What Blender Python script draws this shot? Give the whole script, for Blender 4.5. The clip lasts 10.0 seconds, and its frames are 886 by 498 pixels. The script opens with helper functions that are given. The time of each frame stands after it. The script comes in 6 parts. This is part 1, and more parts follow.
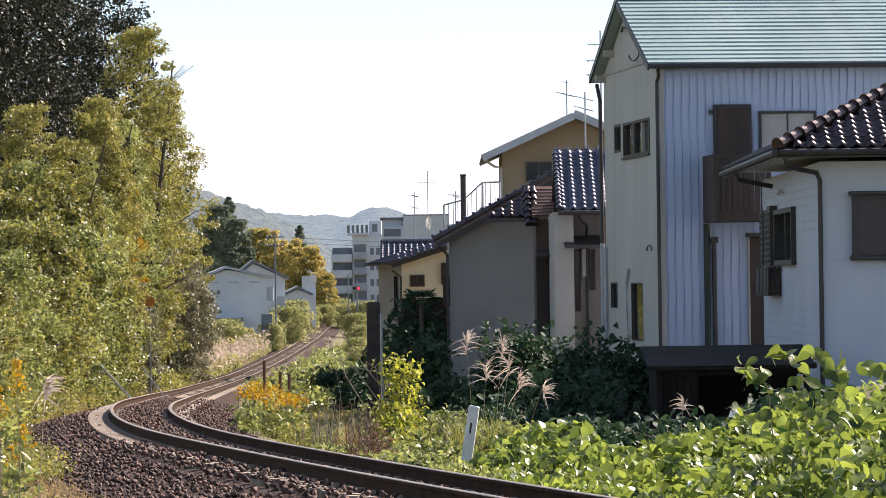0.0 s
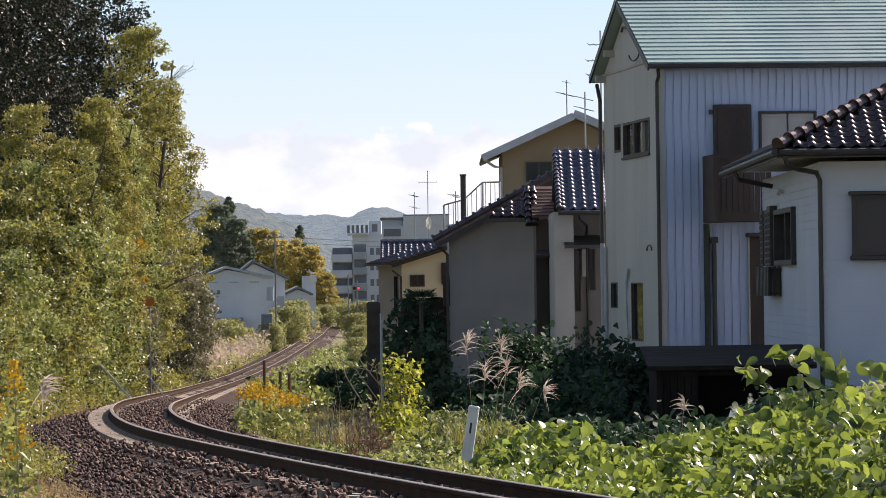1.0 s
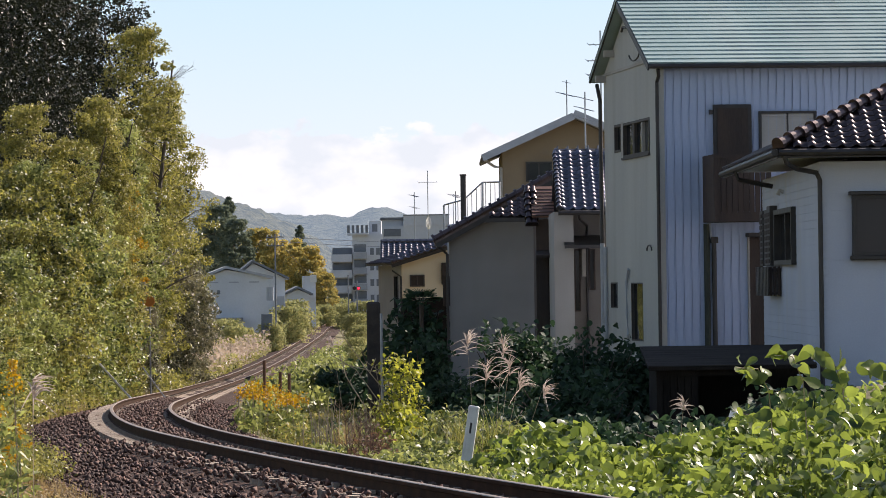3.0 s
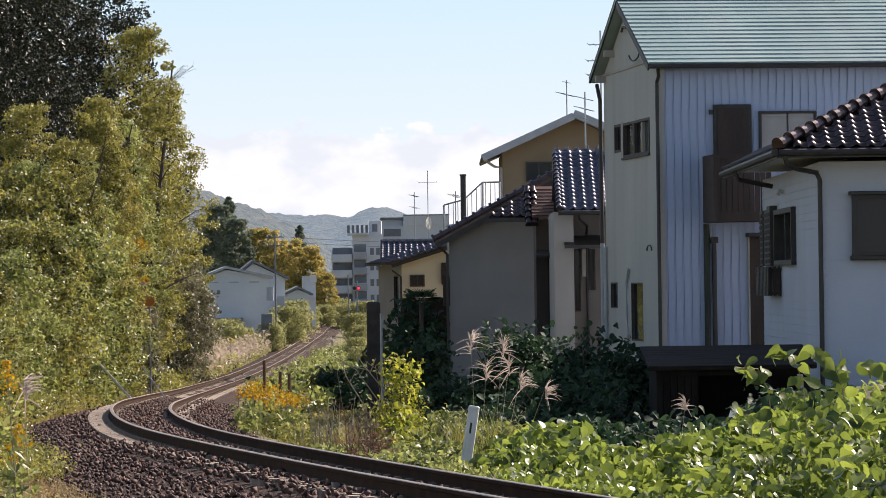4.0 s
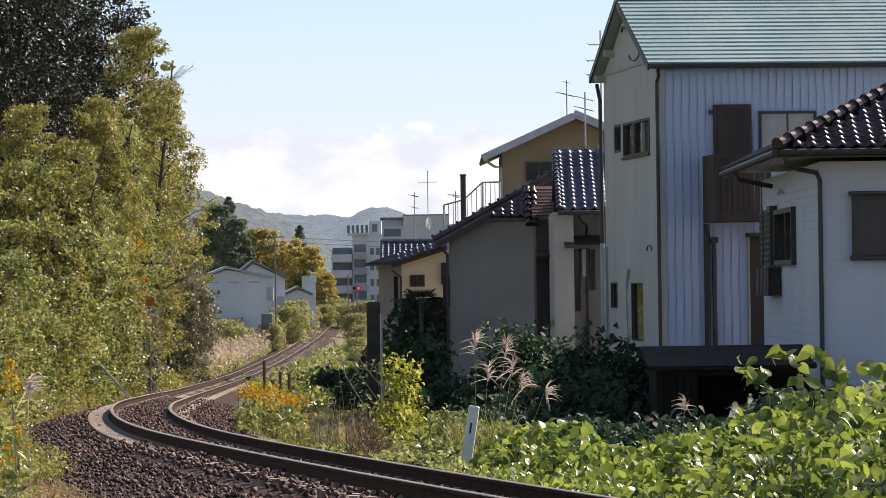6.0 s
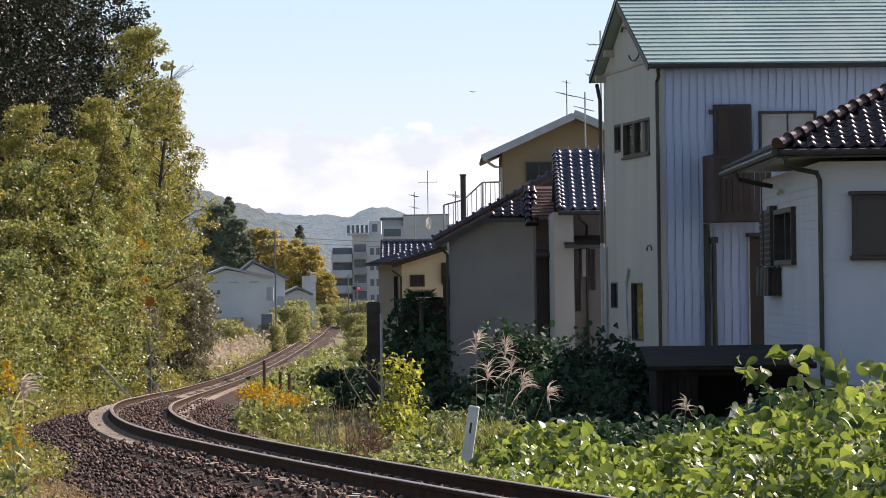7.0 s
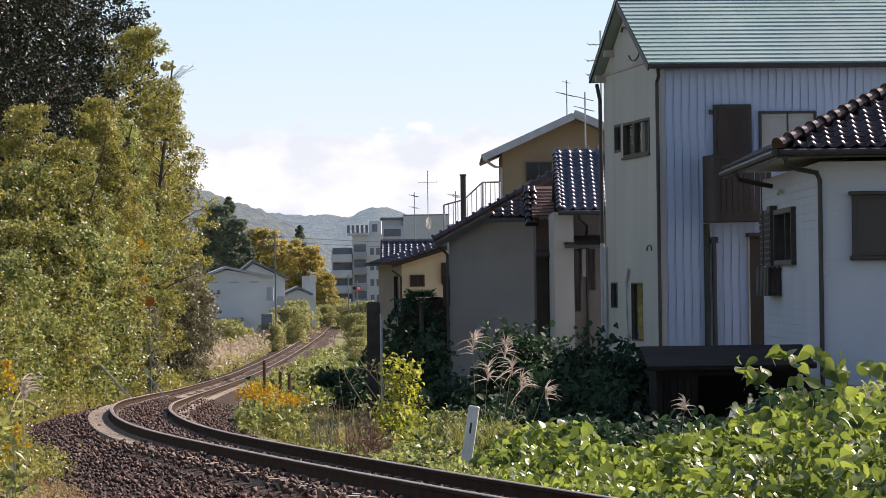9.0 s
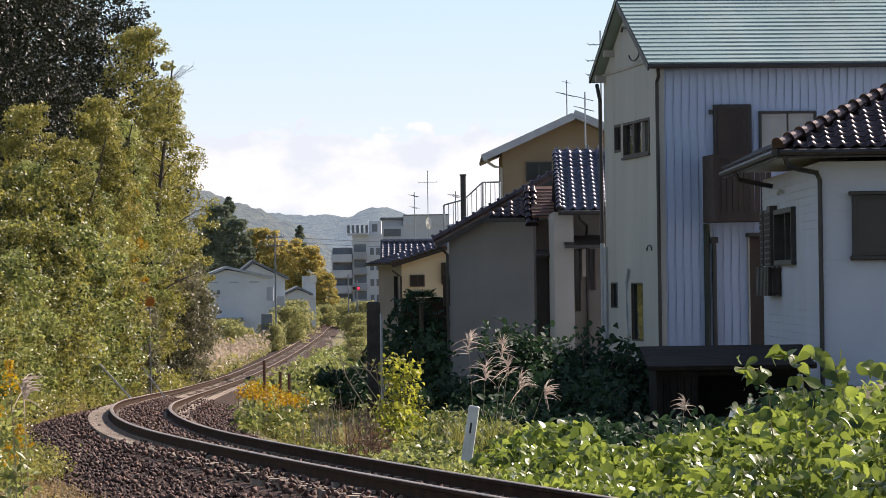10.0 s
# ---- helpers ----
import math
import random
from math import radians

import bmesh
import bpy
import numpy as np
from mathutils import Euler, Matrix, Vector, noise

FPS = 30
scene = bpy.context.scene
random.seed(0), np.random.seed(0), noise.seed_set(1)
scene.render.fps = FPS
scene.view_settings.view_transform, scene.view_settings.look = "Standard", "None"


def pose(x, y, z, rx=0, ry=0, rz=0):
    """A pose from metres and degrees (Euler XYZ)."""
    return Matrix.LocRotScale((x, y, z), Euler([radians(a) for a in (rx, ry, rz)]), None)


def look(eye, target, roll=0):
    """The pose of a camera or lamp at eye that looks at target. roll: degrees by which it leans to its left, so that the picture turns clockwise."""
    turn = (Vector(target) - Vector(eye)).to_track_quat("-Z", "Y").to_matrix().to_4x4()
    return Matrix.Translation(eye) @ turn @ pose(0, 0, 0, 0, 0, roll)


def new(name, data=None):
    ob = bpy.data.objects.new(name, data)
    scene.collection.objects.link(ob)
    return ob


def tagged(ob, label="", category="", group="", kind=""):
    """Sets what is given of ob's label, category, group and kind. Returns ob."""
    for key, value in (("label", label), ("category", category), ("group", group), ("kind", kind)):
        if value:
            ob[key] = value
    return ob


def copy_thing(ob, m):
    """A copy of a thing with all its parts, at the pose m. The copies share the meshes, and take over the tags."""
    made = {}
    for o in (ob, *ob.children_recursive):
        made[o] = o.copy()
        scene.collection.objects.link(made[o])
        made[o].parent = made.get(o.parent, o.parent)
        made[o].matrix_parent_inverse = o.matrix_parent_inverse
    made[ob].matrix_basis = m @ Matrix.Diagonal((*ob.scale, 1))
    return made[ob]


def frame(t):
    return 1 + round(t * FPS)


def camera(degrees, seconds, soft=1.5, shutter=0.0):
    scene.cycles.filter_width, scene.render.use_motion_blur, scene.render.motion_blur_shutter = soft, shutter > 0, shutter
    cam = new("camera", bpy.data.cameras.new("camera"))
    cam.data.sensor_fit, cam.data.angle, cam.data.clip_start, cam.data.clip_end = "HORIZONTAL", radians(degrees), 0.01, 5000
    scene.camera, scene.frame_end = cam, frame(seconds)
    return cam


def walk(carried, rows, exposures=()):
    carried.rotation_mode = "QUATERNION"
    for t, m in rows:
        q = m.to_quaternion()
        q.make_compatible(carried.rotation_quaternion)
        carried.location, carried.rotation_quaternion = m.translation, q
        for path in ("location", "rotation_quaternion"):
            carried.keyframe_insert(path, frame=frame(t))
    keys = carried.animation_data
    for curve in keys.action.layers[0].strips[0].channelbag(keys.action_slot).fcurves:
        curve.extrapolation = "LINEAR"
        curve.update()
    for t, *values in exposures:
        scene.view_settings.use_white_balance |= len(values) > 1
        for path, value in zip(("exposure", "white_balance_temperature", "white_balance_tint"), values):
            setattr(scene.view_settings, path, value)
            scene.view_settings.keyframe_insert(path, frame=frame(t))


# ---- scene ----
cam = camera(12.783, 10.0, soft=0.8)
EYE = (0.0, 0.0, 1.7)
AIM = look(EYE, (0.0, 100.0, 1.7 + 100 * 59 / 7000), roll=-0.8)
walk(cam, [(0.0, AIM), (10.0, AIM)],
     exposures=[(0.0, 1.02, 6900, 19), (0.25, 0.75, 6900, 19), (0.5, 0.55, 6900, 19), (1.0, 0.61, 6900, 19), (10.0, 0.61, 6900, 19)])

# ---------------------------------------------------------------- light
SUN_EL, SUN_AZ = 37.0, 47.0          # degrees above the horizon, and clockwise from +y

world = bpy.data.worlds.new("sky")
scene.world = world
world.use_nodes = True


def build_sky():
    nt = world.node_tree
    nt.nodes.clear()
    N, L = nt.nodes.new, nt.links.new
    sky = N("ShaderNodeTexSky")
    sky.sky_type = "NISHITA"
    sky.sun_disc = False
    sky.sun_elevation, sky.sun_rotation = radians(SUN_EL), radians(SUN_AZ)
    sky.air_density, sky.dust_density, sky.ozone_density = 1.0, 0.6, 1.2
    tc = N("ShaderNodeTexCoord")
    sep = N("ShaderNodeSeparateXYZ")
    L(tc.outputs["Generated"], sep.inputs[0])
    # clear autumn air: the blue of higher sky reaches down to the hills
    lift = N("ShaderNodeVectorMath"); lift.operation = "ADD"
    lift.inputs[1].default_value = (0, 0, 0.30)
    nrm = N("ShaderNodeVectorMath"); nrm.operation = "NORMALIZE"
    L(tc.outputs["Generated"], lift.inputs[0]); L(lift.outputs[0], nrm.inputs[0]); L(nrm.outputs[0], sky.inputs["Vector"])
    mp = N("ShaderNodeMapping")
    mp.inputs["Scale"].default_value = (1.0, 1.0, 1.7)
    L(tc.outputs["Generated"], mp.inputs["Vector"])
    puff = N("ShaderNodeTexNoise")
    puff.inputs["Scale"].default_value, puff.inputs["Detail"].default_value = 75.0, 9.0
    puff.inputs["Roughness"].default_value = 0.55
    L(mp.outputs[0], puff.inputs["Vector"])
    # cumulus bank: its top edge lies a little over two degrees high, billowed by the noise
    m1 = N("ShaderNodeMath"); m1.operation = "MULTIPLY_ADD"
    L(puff.outputs["Fac"], m1.inputs[0]); m1.inputs[1].default_value = 0.020; m1.inputs[2].default_value = 0.0285
    m2 = N("ShaderNodeMath"); m2.operation = "SUBTRACT"
    L(m1.outputs[0], m2.inputs[0]); L(sep.outputs["Z"], m2.inputs[1])
    edge = N("ShaderNodeMapRange"); edge.interpolation_type = "SMOOTHSTEP"
    edge.inputs["From Min"].default_value, edge.inputs["From Max"].default_value = -0.0006, 0.0012
    edge.inputs["To Max"].default_value = 0.75
    L(m2.outputs[0], edge.inputs["Value"])
    shade = N("ShaderNodeTexNoise")
    shade.inputs["Scale"].default_value, shade.inputs["Detail"].default_value = 40.0, 8.0
    L(mp.outputs[0], shade.inputs["Vector"])
    ramp = N("ShaderNodeValToRGB")
    ramp.color_ramp.elements[0].position, ramp.color_ramp.elements[0].color = 0.40, (5.0, 5.55, 6.1, 1)
    ramp.color_ramp.elements[1].position, ramp.color_ramp.elements[1].color = 0.60, (7.3, 7.4, 7.5, 1)
    L(shade.outputs["Fac"], ramp.inputs[0])
    # pale air low down
    low = N("ShaderNodeMapRange"); low.interpolation_type = "SMOOTHSTEP"
    low.inputs["From Min"].default_value, low.inputs["From Max"].default_value = 0.0, 0.5
    low.inputs["To Min"].default_value, low.inputs["To Max"].default_value = 0.86, 0.0
    L(sep.outputs["Z"], low.inputs["Value"])
    tone = N("ShaderNodeMapRange"); tone.data_type = "FLOAT_VECTOR"
    tone.inputs["From Min"].default_value, tone.inputs["From Max"].default_value = (0.03, 0.03, 0.03), (0.085, 0.085, 0.085)
    for k, (a, b) in enumerate(((5.5, 3.95), (6.35, 5.85), (6.75, 6.75))):
        tone.inputs[9].default_value[k], tone.inputs[10].default_value[k] = a, b
    cmb = N("ShaderNodeCombineXYZ")
    for k in range(3):
        L(sep.outputs["Z"], cmb.inputs[k])
    L(cmb.outputs[0], tone.inputs[6])
    air = N("ShaderNodeMix"); air.data_type = "RGBA"
    L(low.outputs[0], air.inputs["Factor"]); L(sky.outputs[0], air.inputs["A"]); L(tone.outputs[1], air.inputs["B"])
    mix = N("ShaderNodeMix"); mix.data_type = "RGBA"
    L(edge.outputs[0], mix.inputs["Factor"])
    L(air.outputs["Result"], mix.inputs["A"]); L(ramp.outputs[0], mix.inputs["B"])
    bg = N("ShaderNodeBackground")
    bg.inputs["Strength"].default_value = 0.105
    L(mix.outputs["Result"], bg.inputs["Color"])
    out = N("ShaderNodeOutputWorld")
    L(bg.outputs[0], out.inputs[0])


build_sky()
sun = new("sun", bpy.data.lights.new("sun", "SUN"))
sun.data.energy, sun.data.angle, sun.data.color = 5.0, radians(0.55), (1.0, 0.94, 0.84)
_d = Vector((math.sin(radians(SUN_AZ)) * math.cos(radians(SUN_EL)), math.cos(radians(SUN_AZ)) * math.cos(radians(SUN_EL)), math.sin(radians(SUN_EL))))
sun.matrix_world = look(_d * 300, (0, 0, 0))

# ---------------------------------------------------------------- materials


def node_mat(name):
    m = bpy.data.materials.new(name)
    m.use_nodes = True
    nt = m.node_tree
    return m, nt, nt.nodes["Principled BSDF"], nt.nodes.new, nt.links.new


def surface(name, a, b, rough=0.8, scale=3.0, fine=60.0, bump=0.3, dist=0.004, metal=0.0, vary=0.0, stain=None, stretch=(1, 1, 1), spec=0.5):
    """A weathered surface: two colours mixed by noise at two scales, fine relief, optional stain colour, per-object variation."""
    m, nt, p, N, L = node_mat(name)
    tc = N("ShaderNodeTexCoord")
    mp = N("ShaderNodeMapping"); mp.inputs["Scale"].default_value = stretch
    L(tc.outputs["Object"], mp.inputs[0])
    n1 = N("ShaderNodeTexNoise"); n1.inputs["Scale"].default_value = scale; n1.inputs["Detail"].default_value = 6
    n2 = N("ShaderNodeTexNoise"); n2.inputs["Scale"].default_value = fine; n2.inputs["Detail"].default_value = 4
    L(mp.outputs[0], n1.inputs[0]); L(mp.outputs[0], n2.inputs[0])
    add = N("ShaderNodeMath"); add.operation = "MULTIPLY_ADD"; add.inputs[1].default_value = 0.35
    L(n2.outputs["Fac"], add.inputs[0])
    sc = N("ShaderNodeMath"); sc.operation = "MULTIPLY"; sc.inputs[1].default_value = 0.65
    L(n1.outputs["Fac"], sc.inputs[0]); L(sc.outputs[0], add.inputs[2])
    ramp = N("ShaderNodeValToRGB")
    ramp.color_ramp.elements[0].position, ramp.color_ramp.elements[0].color = 0.36, (*a, 1)
    ramp.color_ramp.elements[1].position, ramp.color_ramp.elements[1].color = 0.64, (*b, 1)
    L(add.outputs[0], ramp.inputs[0])
    col = ramp.outputs[0]
    if stain:
        n3 = N("ShaderNodeTexNoise"); n3.inputs["Scale"].default_value = scale * 0.6; n3.inputs["Detail"].default_value = 8
        mp3 = N("ShaderNodeMapping"); mp3.inputs["Scale"].default_value = (3, 3, 0.35); mp3.inputs["Location"].default_value = (7, 3, 1)
        L(tc.outputs["Object"], mp3.inputs[0]); L(mp3.outputs[0], n3.inputs[0])
        r3 = N("ShaderNodeMapRange"); r3.inputs["From Min"].default_value, r3.inputs["From Max"].default_value = 0.5, 0.78
        r3.inputs["To Max"].default_value = 0.6
        L(n3.outputs["Fac"], r3.inputs[0])
        mx = N("ShaderNodeMix"); mx.data_type = "RGBA"
        L(r3.outputs[0], mx.inputs["Factor"]); L(col, mx.inputs["A"]); mx.inputs["B"].default_value = (*stain, 1)
        col = mx.outputs["Result"]
    if vary:
        oi = N("ShaderNodeObjectInfo"); ge = N("ShaderNodeNewGeometry")
        sm = N("ShaderNodeMath"); sm.operation = "ADD"
        L(oi.outputs["Random"], sm.inputs[0]); L(ge.outputs["Random Per Island"], sm.inputs[1])
        fr = N("ShaderNodeMath"); fr.operation = "FRACT"; L(sm.outputs[0], fr.inputs[0])
        mr = N("ShaderNodeMapRange"); mr.inputs["To Min"].default_value, mr.inputs["To Max"].default_value = 1 - vary, 1 + vary
        L(fr.outputs[0], mr.inputs[0])
        hs = N("ShaderNodeHueSaturation"); L(mr.outputs[0], hs.inputs["Value"]); L(col, hs.inputs["Color"])
        col = hs.outputs[0]
    L(col, p.inputs["Base Color"])
    p.inputs["Metallic"].default_value = metal
    p.inputs["Specular IOR Level"].default_value = spec
    rr = N("ShaderNodeMapRange"); rr.inputs["To Min"].default_value, rr.inputs["To Max"].default_value = max(rough - 0.12, 0.03), min(rough + 0.12, 1)
    L(n1.outputs["Fac"], rr.inputs[0]); L(rr.outputs[0], p.inputs["Roughness"])
    bp = N("ShaderNodeBump"); bp.inputs["Strength"].default_value = bump; bp.inputs["Distance"].default_value = dist
    L(n2.outputs["Fac"], bp.inputs["Height"]); L(bp.outputs[0], p.inputs["Normal"])
    return m


def leaf(name, cols, rough=0.45, trans=0.4, patch=0.35, spec=0.5):
    """Foliage: colour by leaf (random per island) and by patches of the plant, with light shining through."""
    m, nt, p, N, L = node_mat(name)
    ge = N("ShaderNodeNewGeometry")
    tc = N("ShaderNodeTexCoord")
    n1 = N("ShaderNodeTexNoise"); n1.inputs["Scale"].default_value = patch; n1.inputs["Detail"].default_value = 4
    L(tc.outputs["Object"], n1.inputs[0])
    s1 = N("ShaderNodeMapRange"); s1.inputs["From Min"].default_value, s1.inputs["From Max"].default_value = 0.3, 0.7
    L(n1.outputs["Fac"], s1.inputs[0])
    mx = N("ShaderNodeMath"); mx.operation = "MULTIPLY_ADD"; mx.inputs[1].default_value = 0.55
    L(ge.outputs["Random Per Island"], mx.inputs[0])
    hf = N("ShaderNodeMath"); hf.operation = "MULTIPLY"; hf.inputs[1].default_value = 0.45
    L(s1.outputs[0], hf.inputs[0]); L(hf.outputs[0], mx.inputs[2])
    ramp = N("ShaderNodeValToRGB")
    els = ramp.color_ramp.elements
    for i, c in enumerate(cols):
        pos = 0.1 + 0.8 * i / (len(cols) - 1)
        e = els[0] if i == 0 else els[1] if i == len(cols) - 1 else els.new(pos)
        e.position, e.color = pos, (*c, 1)
    L(mx.outputs[0], ramp.inputs[0])
    L(ramp.outputs[0], p.inputs["Base Color"])
    p.inputs["Roughness"].default_value = rough
    p.inputs["Specular IOR Level"].default_value = spec
    tr = N("ShaderNodeBsdfTranslucent")
    hs = N("ShaderNodeHueSaturation"); hs.inputs["Value"].default_value = 1.5; hs.inputs["Saturation"].default_value = 1.1
    L(ramp.outputs[0], hs.inputs["Color"]); L(hs.outputs[0], tr.inputs["Color"])
    ms = N("ShaderNodeMixShader"); ms.inputs[0].default_value = trans
    L(p.outputs[0], ms.inputs[1]); L(tr.outputs[0], ms.inputs[2])
    L(ms.outputs[0], nt.nodes["Material Output"].inputs[0])
    return m


def glowing(name, col, strength):
    m, nt, p, N, L = node_mat(name)
    p.inputs["Base Color"].default_value = (*col, 1)
    p.inputs["Emission Color"].default_value = (*col, 1)
    p.inputs["Emission Strength"].default_value = strength
    return m


def glass(name, tint=(0.02, 0.022, 0.025)):
    """Window glass before a dark room: dark, smooth, mirror-like at a slant."""
    m, nt, p, N, L = node_mat(name)
    p.inputs["Base Color"].default_value = (*tint, 1)
    p.inputs["Roughness"].default_value = 0.06
    p.inputs["IOR"].default_value = 1.33
    n1 = N("ShaderNodeTexNoise"); n1.inputs["Scale"].default_value = 2.0
    bp = N("ShaderNodeBump"); bp.inputs["Strength"].default_value = 0.04; bp.inputs["Distance"].default_value = 0.05
    L(n1.outputs["Fac"], bp.inputs["Height"]); L(bp.outputs[0], p.inputs["Normal"])
    return m


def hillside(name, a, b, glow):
    """Distant wooded hill as a backdrop; its faint blue glow stands in for haze."""
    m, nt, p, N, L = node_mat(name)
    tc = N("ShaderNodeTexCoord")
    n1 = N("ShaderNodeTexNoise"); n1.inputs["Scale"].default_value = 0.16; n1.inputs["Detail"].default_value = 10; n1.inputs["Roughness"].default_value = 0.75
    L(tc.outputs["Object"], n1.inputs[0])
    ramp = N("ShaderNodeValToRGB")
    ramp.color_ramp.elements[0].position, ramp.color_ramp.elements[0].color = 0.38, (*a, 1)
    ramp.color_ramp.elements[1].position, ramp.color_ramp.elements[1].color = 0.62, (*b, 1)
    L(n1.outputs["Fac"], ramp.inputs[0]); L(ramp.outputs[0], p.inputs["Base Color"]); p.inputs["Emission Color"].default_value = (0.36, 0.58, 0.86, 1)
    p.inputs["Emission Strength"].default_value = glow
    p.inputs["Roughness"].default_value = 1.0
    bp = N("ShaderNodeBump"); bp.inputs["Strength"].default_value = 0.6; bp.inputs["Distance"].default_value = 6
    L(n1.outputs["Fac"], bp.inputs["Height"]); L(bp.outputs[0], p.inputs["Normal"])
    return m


M_ground = surface("grassy_soil", (0.10, 0.085, 0.035), (0.17, 0.15, 0.06), 0.95, 0.8, 14, 0.8, 0.05)
M_bed = surface("ballast_bed", (0.04, 0.027, 0.022), (0.10, 0.066, 0.055), 0.95, 6, 22, 1.0, 0.05, spec=0.1)
M_plaster = surface("white_tile_mortar", (0.20, 0.20, 0.215), (0.34, 0.34, 0.35), 0.45, 6, 40, 0.2, 0.002)
# far bush leaves paled in colour to stand for the haze before them
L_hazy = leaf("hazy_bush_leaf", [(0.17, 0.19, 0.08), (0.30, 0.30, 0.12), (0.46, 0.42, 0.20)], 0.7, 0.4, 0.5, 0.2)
M_stone = surface("ballast_stone", (0.040, 0.021, 0.017), (0.150, 0.088, 0.069), 0.8, 3, 40, 0.6, 0.006, vary=0.55, spec=0.35)
M_sleeper = surface("concrete_sleeper", (0.20, 0.15, 0.11), (0.37, 0.295, 0.225), 0.9, 5, 70, 0.5, 0.004, vary=0.15)
M_rail = surface("rusty_rail", (0.032, 0.017, 0.010), (0.075, 0.040, 0.024), 0.9, 4, 60, 0.4, 0.002, spec=0.1)
M_railtop = surface("worn_rail_head", (0.20, 0.135, 0.09), (0.34, 0.25, 0.18), 0.45, 3, 40, 0.1, 0.001, metal=0.4)
# white siding tinted blue and dimmed to carry its front's bluish shade
M_white_siding = surface("blue_tinted_white_siding", (0.36, 0.435, 0.59), (0.45, 0.525, 0.67), 0.6, 0.7, 30, 0.15, 0.003, stain=(0.32, 0.33, 0.36), stretch=(1, 1, 0.25))
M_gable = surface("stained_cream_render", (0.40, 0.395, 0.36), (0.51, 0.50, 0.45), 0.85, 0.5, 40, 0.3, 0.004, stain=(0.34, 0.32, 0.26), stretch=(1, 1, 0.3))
M_bung = surface("white_horizontal_siding", (0.46, 0.485, 0.56), (0.54, 0.565, 0.63), 0.7, 0.8, 35, 0.2, 0.003, stain=(0.5, 0.48, 0.45))
M_green_roof = surface("pale_green_sheet_roof", (0.255, 0.365, 0.355), (0.345, 0.445, 0.43), 0.5, 0.8, 20, 0.15, 0.003, stain=(0.25, 0.31, 0.30))
M_dark_metal = surface("dark_brown_metal", (0.022, 0.018, 0.017), (0.045, 0.038, 0.034), 0.5, 3, 40, 0.1, 0.002)
M_tile = surface("glazed_brown_tile", (0.065, 0.047, 0.046), (0.12, 0.088, 0.085), 0.34, 6, 50, 0.12, 0.002, vary=0.3, spec=1.0, metal=0.8)
M_tile_grey = surface("grey_smoked_tile", (0.10, 0.10, 0.12), (0.16, 0.16, 0.185), 0.36, 6, 50, 0.2, 0.002, vary=0.25, spec=1.0, metal=0.9)
M_stucco_grey = surface("grey_stucco", (0.205, 0.195, 0.185), (0.265, 0.252, 0.24), 0.92, 0.6, 60, 0.4, 0.004, stain=(0.22, 0.21, 0.19))
M_cream = surface("cream_render", (0.70, 0.57, 0.39), (0.79, 0.66, 0.47), 0.9, 0.8, 50, 0.3, 0.003)
M_ochre = surface("ochre_render", (0.255, 0.19, 0.122), (0.31, 0.232, 0.152), 0.9, 0.6, 40, 0.3, 0.003)
M_pale_wall = surface("pale_plaster", (0.36, 0.33, 0.295), (0.45, 0.415, 0.37), 0.9, 0.8, 40, 0.3, 0.003, stain=(0.42, 0.38, 0.32))
M_brown_wall = surface("grimy_brown_plaster", (0.15, 0.13, 0.115), (0.22, 0.195, 0.17), 0.92, 0.8, 40, 0.3, 0.003, stain=(0.10, 0.085, 0.07))
M_wood_dark = surface("dark_stained_timber", (0.03, 0.021, 0.017), (0.068, 0.046, 0.035), 0.8, 3, 50, 0.4, 0.003, stretch=(1, 1, 0.15))
M_wood_red = surface("brown_timber", (0.055, 0.036, 0.027), (0.10, 0.066, 0.05), 0.8, 3, 50, 0.4, 0.003)
M_copper = surface("red_brown_sheet", (0.20, 0.10, 0.07), (0.30, 0.16, 0.11), 0.6, 4, 40, 0.2, 0.003)
M_frame = surface("weathered_brown_frame", (0.045, 0.036, 0.03), (0.085, 0.07, 0.058), 0.7, 5, 40, 0.3, 0.002)
M_mossy = surface("mossy_timber", (0.035, 0.04, 0.03), (0.075, 0.08, 0.06), 0.9, 5, 40, 0.5, 0.004, stretch=(1, 1, 0.2))
M_fascia = surface("grey_fascia", (0.36, 0.38, 0.42), (0.48, 0.50, 0.54), 0.6, 2, 30, 0.1, 0.002)
M_pvc = surface("grey_plastic_pipe", (0.33, 0.35, 0.37), (0.44, 0.46, 0.48), 0.5, 2, 30, 0.1, 0.002)
M_pane = glass("window_glass")
M_curtain = surface("blind", (0.42, 0.41, 0.39), (0.52, 0.5, 0.47), 0.8, 2, 30, 0.1, 0.002)
# dark because the post's backlit shade is put into its colour
M_post = surface("shaded_post", (0.03, 0.025, 0.02), (0.075, 0.06, 0.05), 0.95, 4, 50, 0.6, 0.006)
# timber and roof boards darkened in colour to carry the shade they stand in
M_shed = surface("shaded_dark_timber", (0.010, 0.008, 0.007), (0.026, 0.021, 0.018), 0.95, 3, 50, 0.4, 0.003, stretch=(1, 1, 0.15), spec=0.1)
M_shed_roof = surface("shaded_roof_board", (0.022, 0.018, 0.015), (0.05, 0.042, 0.034), 0.95, 4, 40, 0.5, 0.004, stretch=(0.2, 1, 1), spec=0.1)
M_concrete = surface("old_concrete", (0.16, 0.145, 0.125), (0.27, 0.25, 0.22), 0.92, 4, 50, 0.5, 0.005, stain=(0.09, 0.08, 0.07))
M_white_paint = surface("white_paint", (0.62, 0.62, 0.60), (0.74, 0.74, 0.72), 0.7, 8, 60, 0.2, 0.002, stain=(0.45, 0.44, 0.40))
M_black = surface("black_paint", (0.015, 0.015, 0.016), (0.03, 0.03, 0.03), 0.6, 8, 60, 0.1, 0.002)
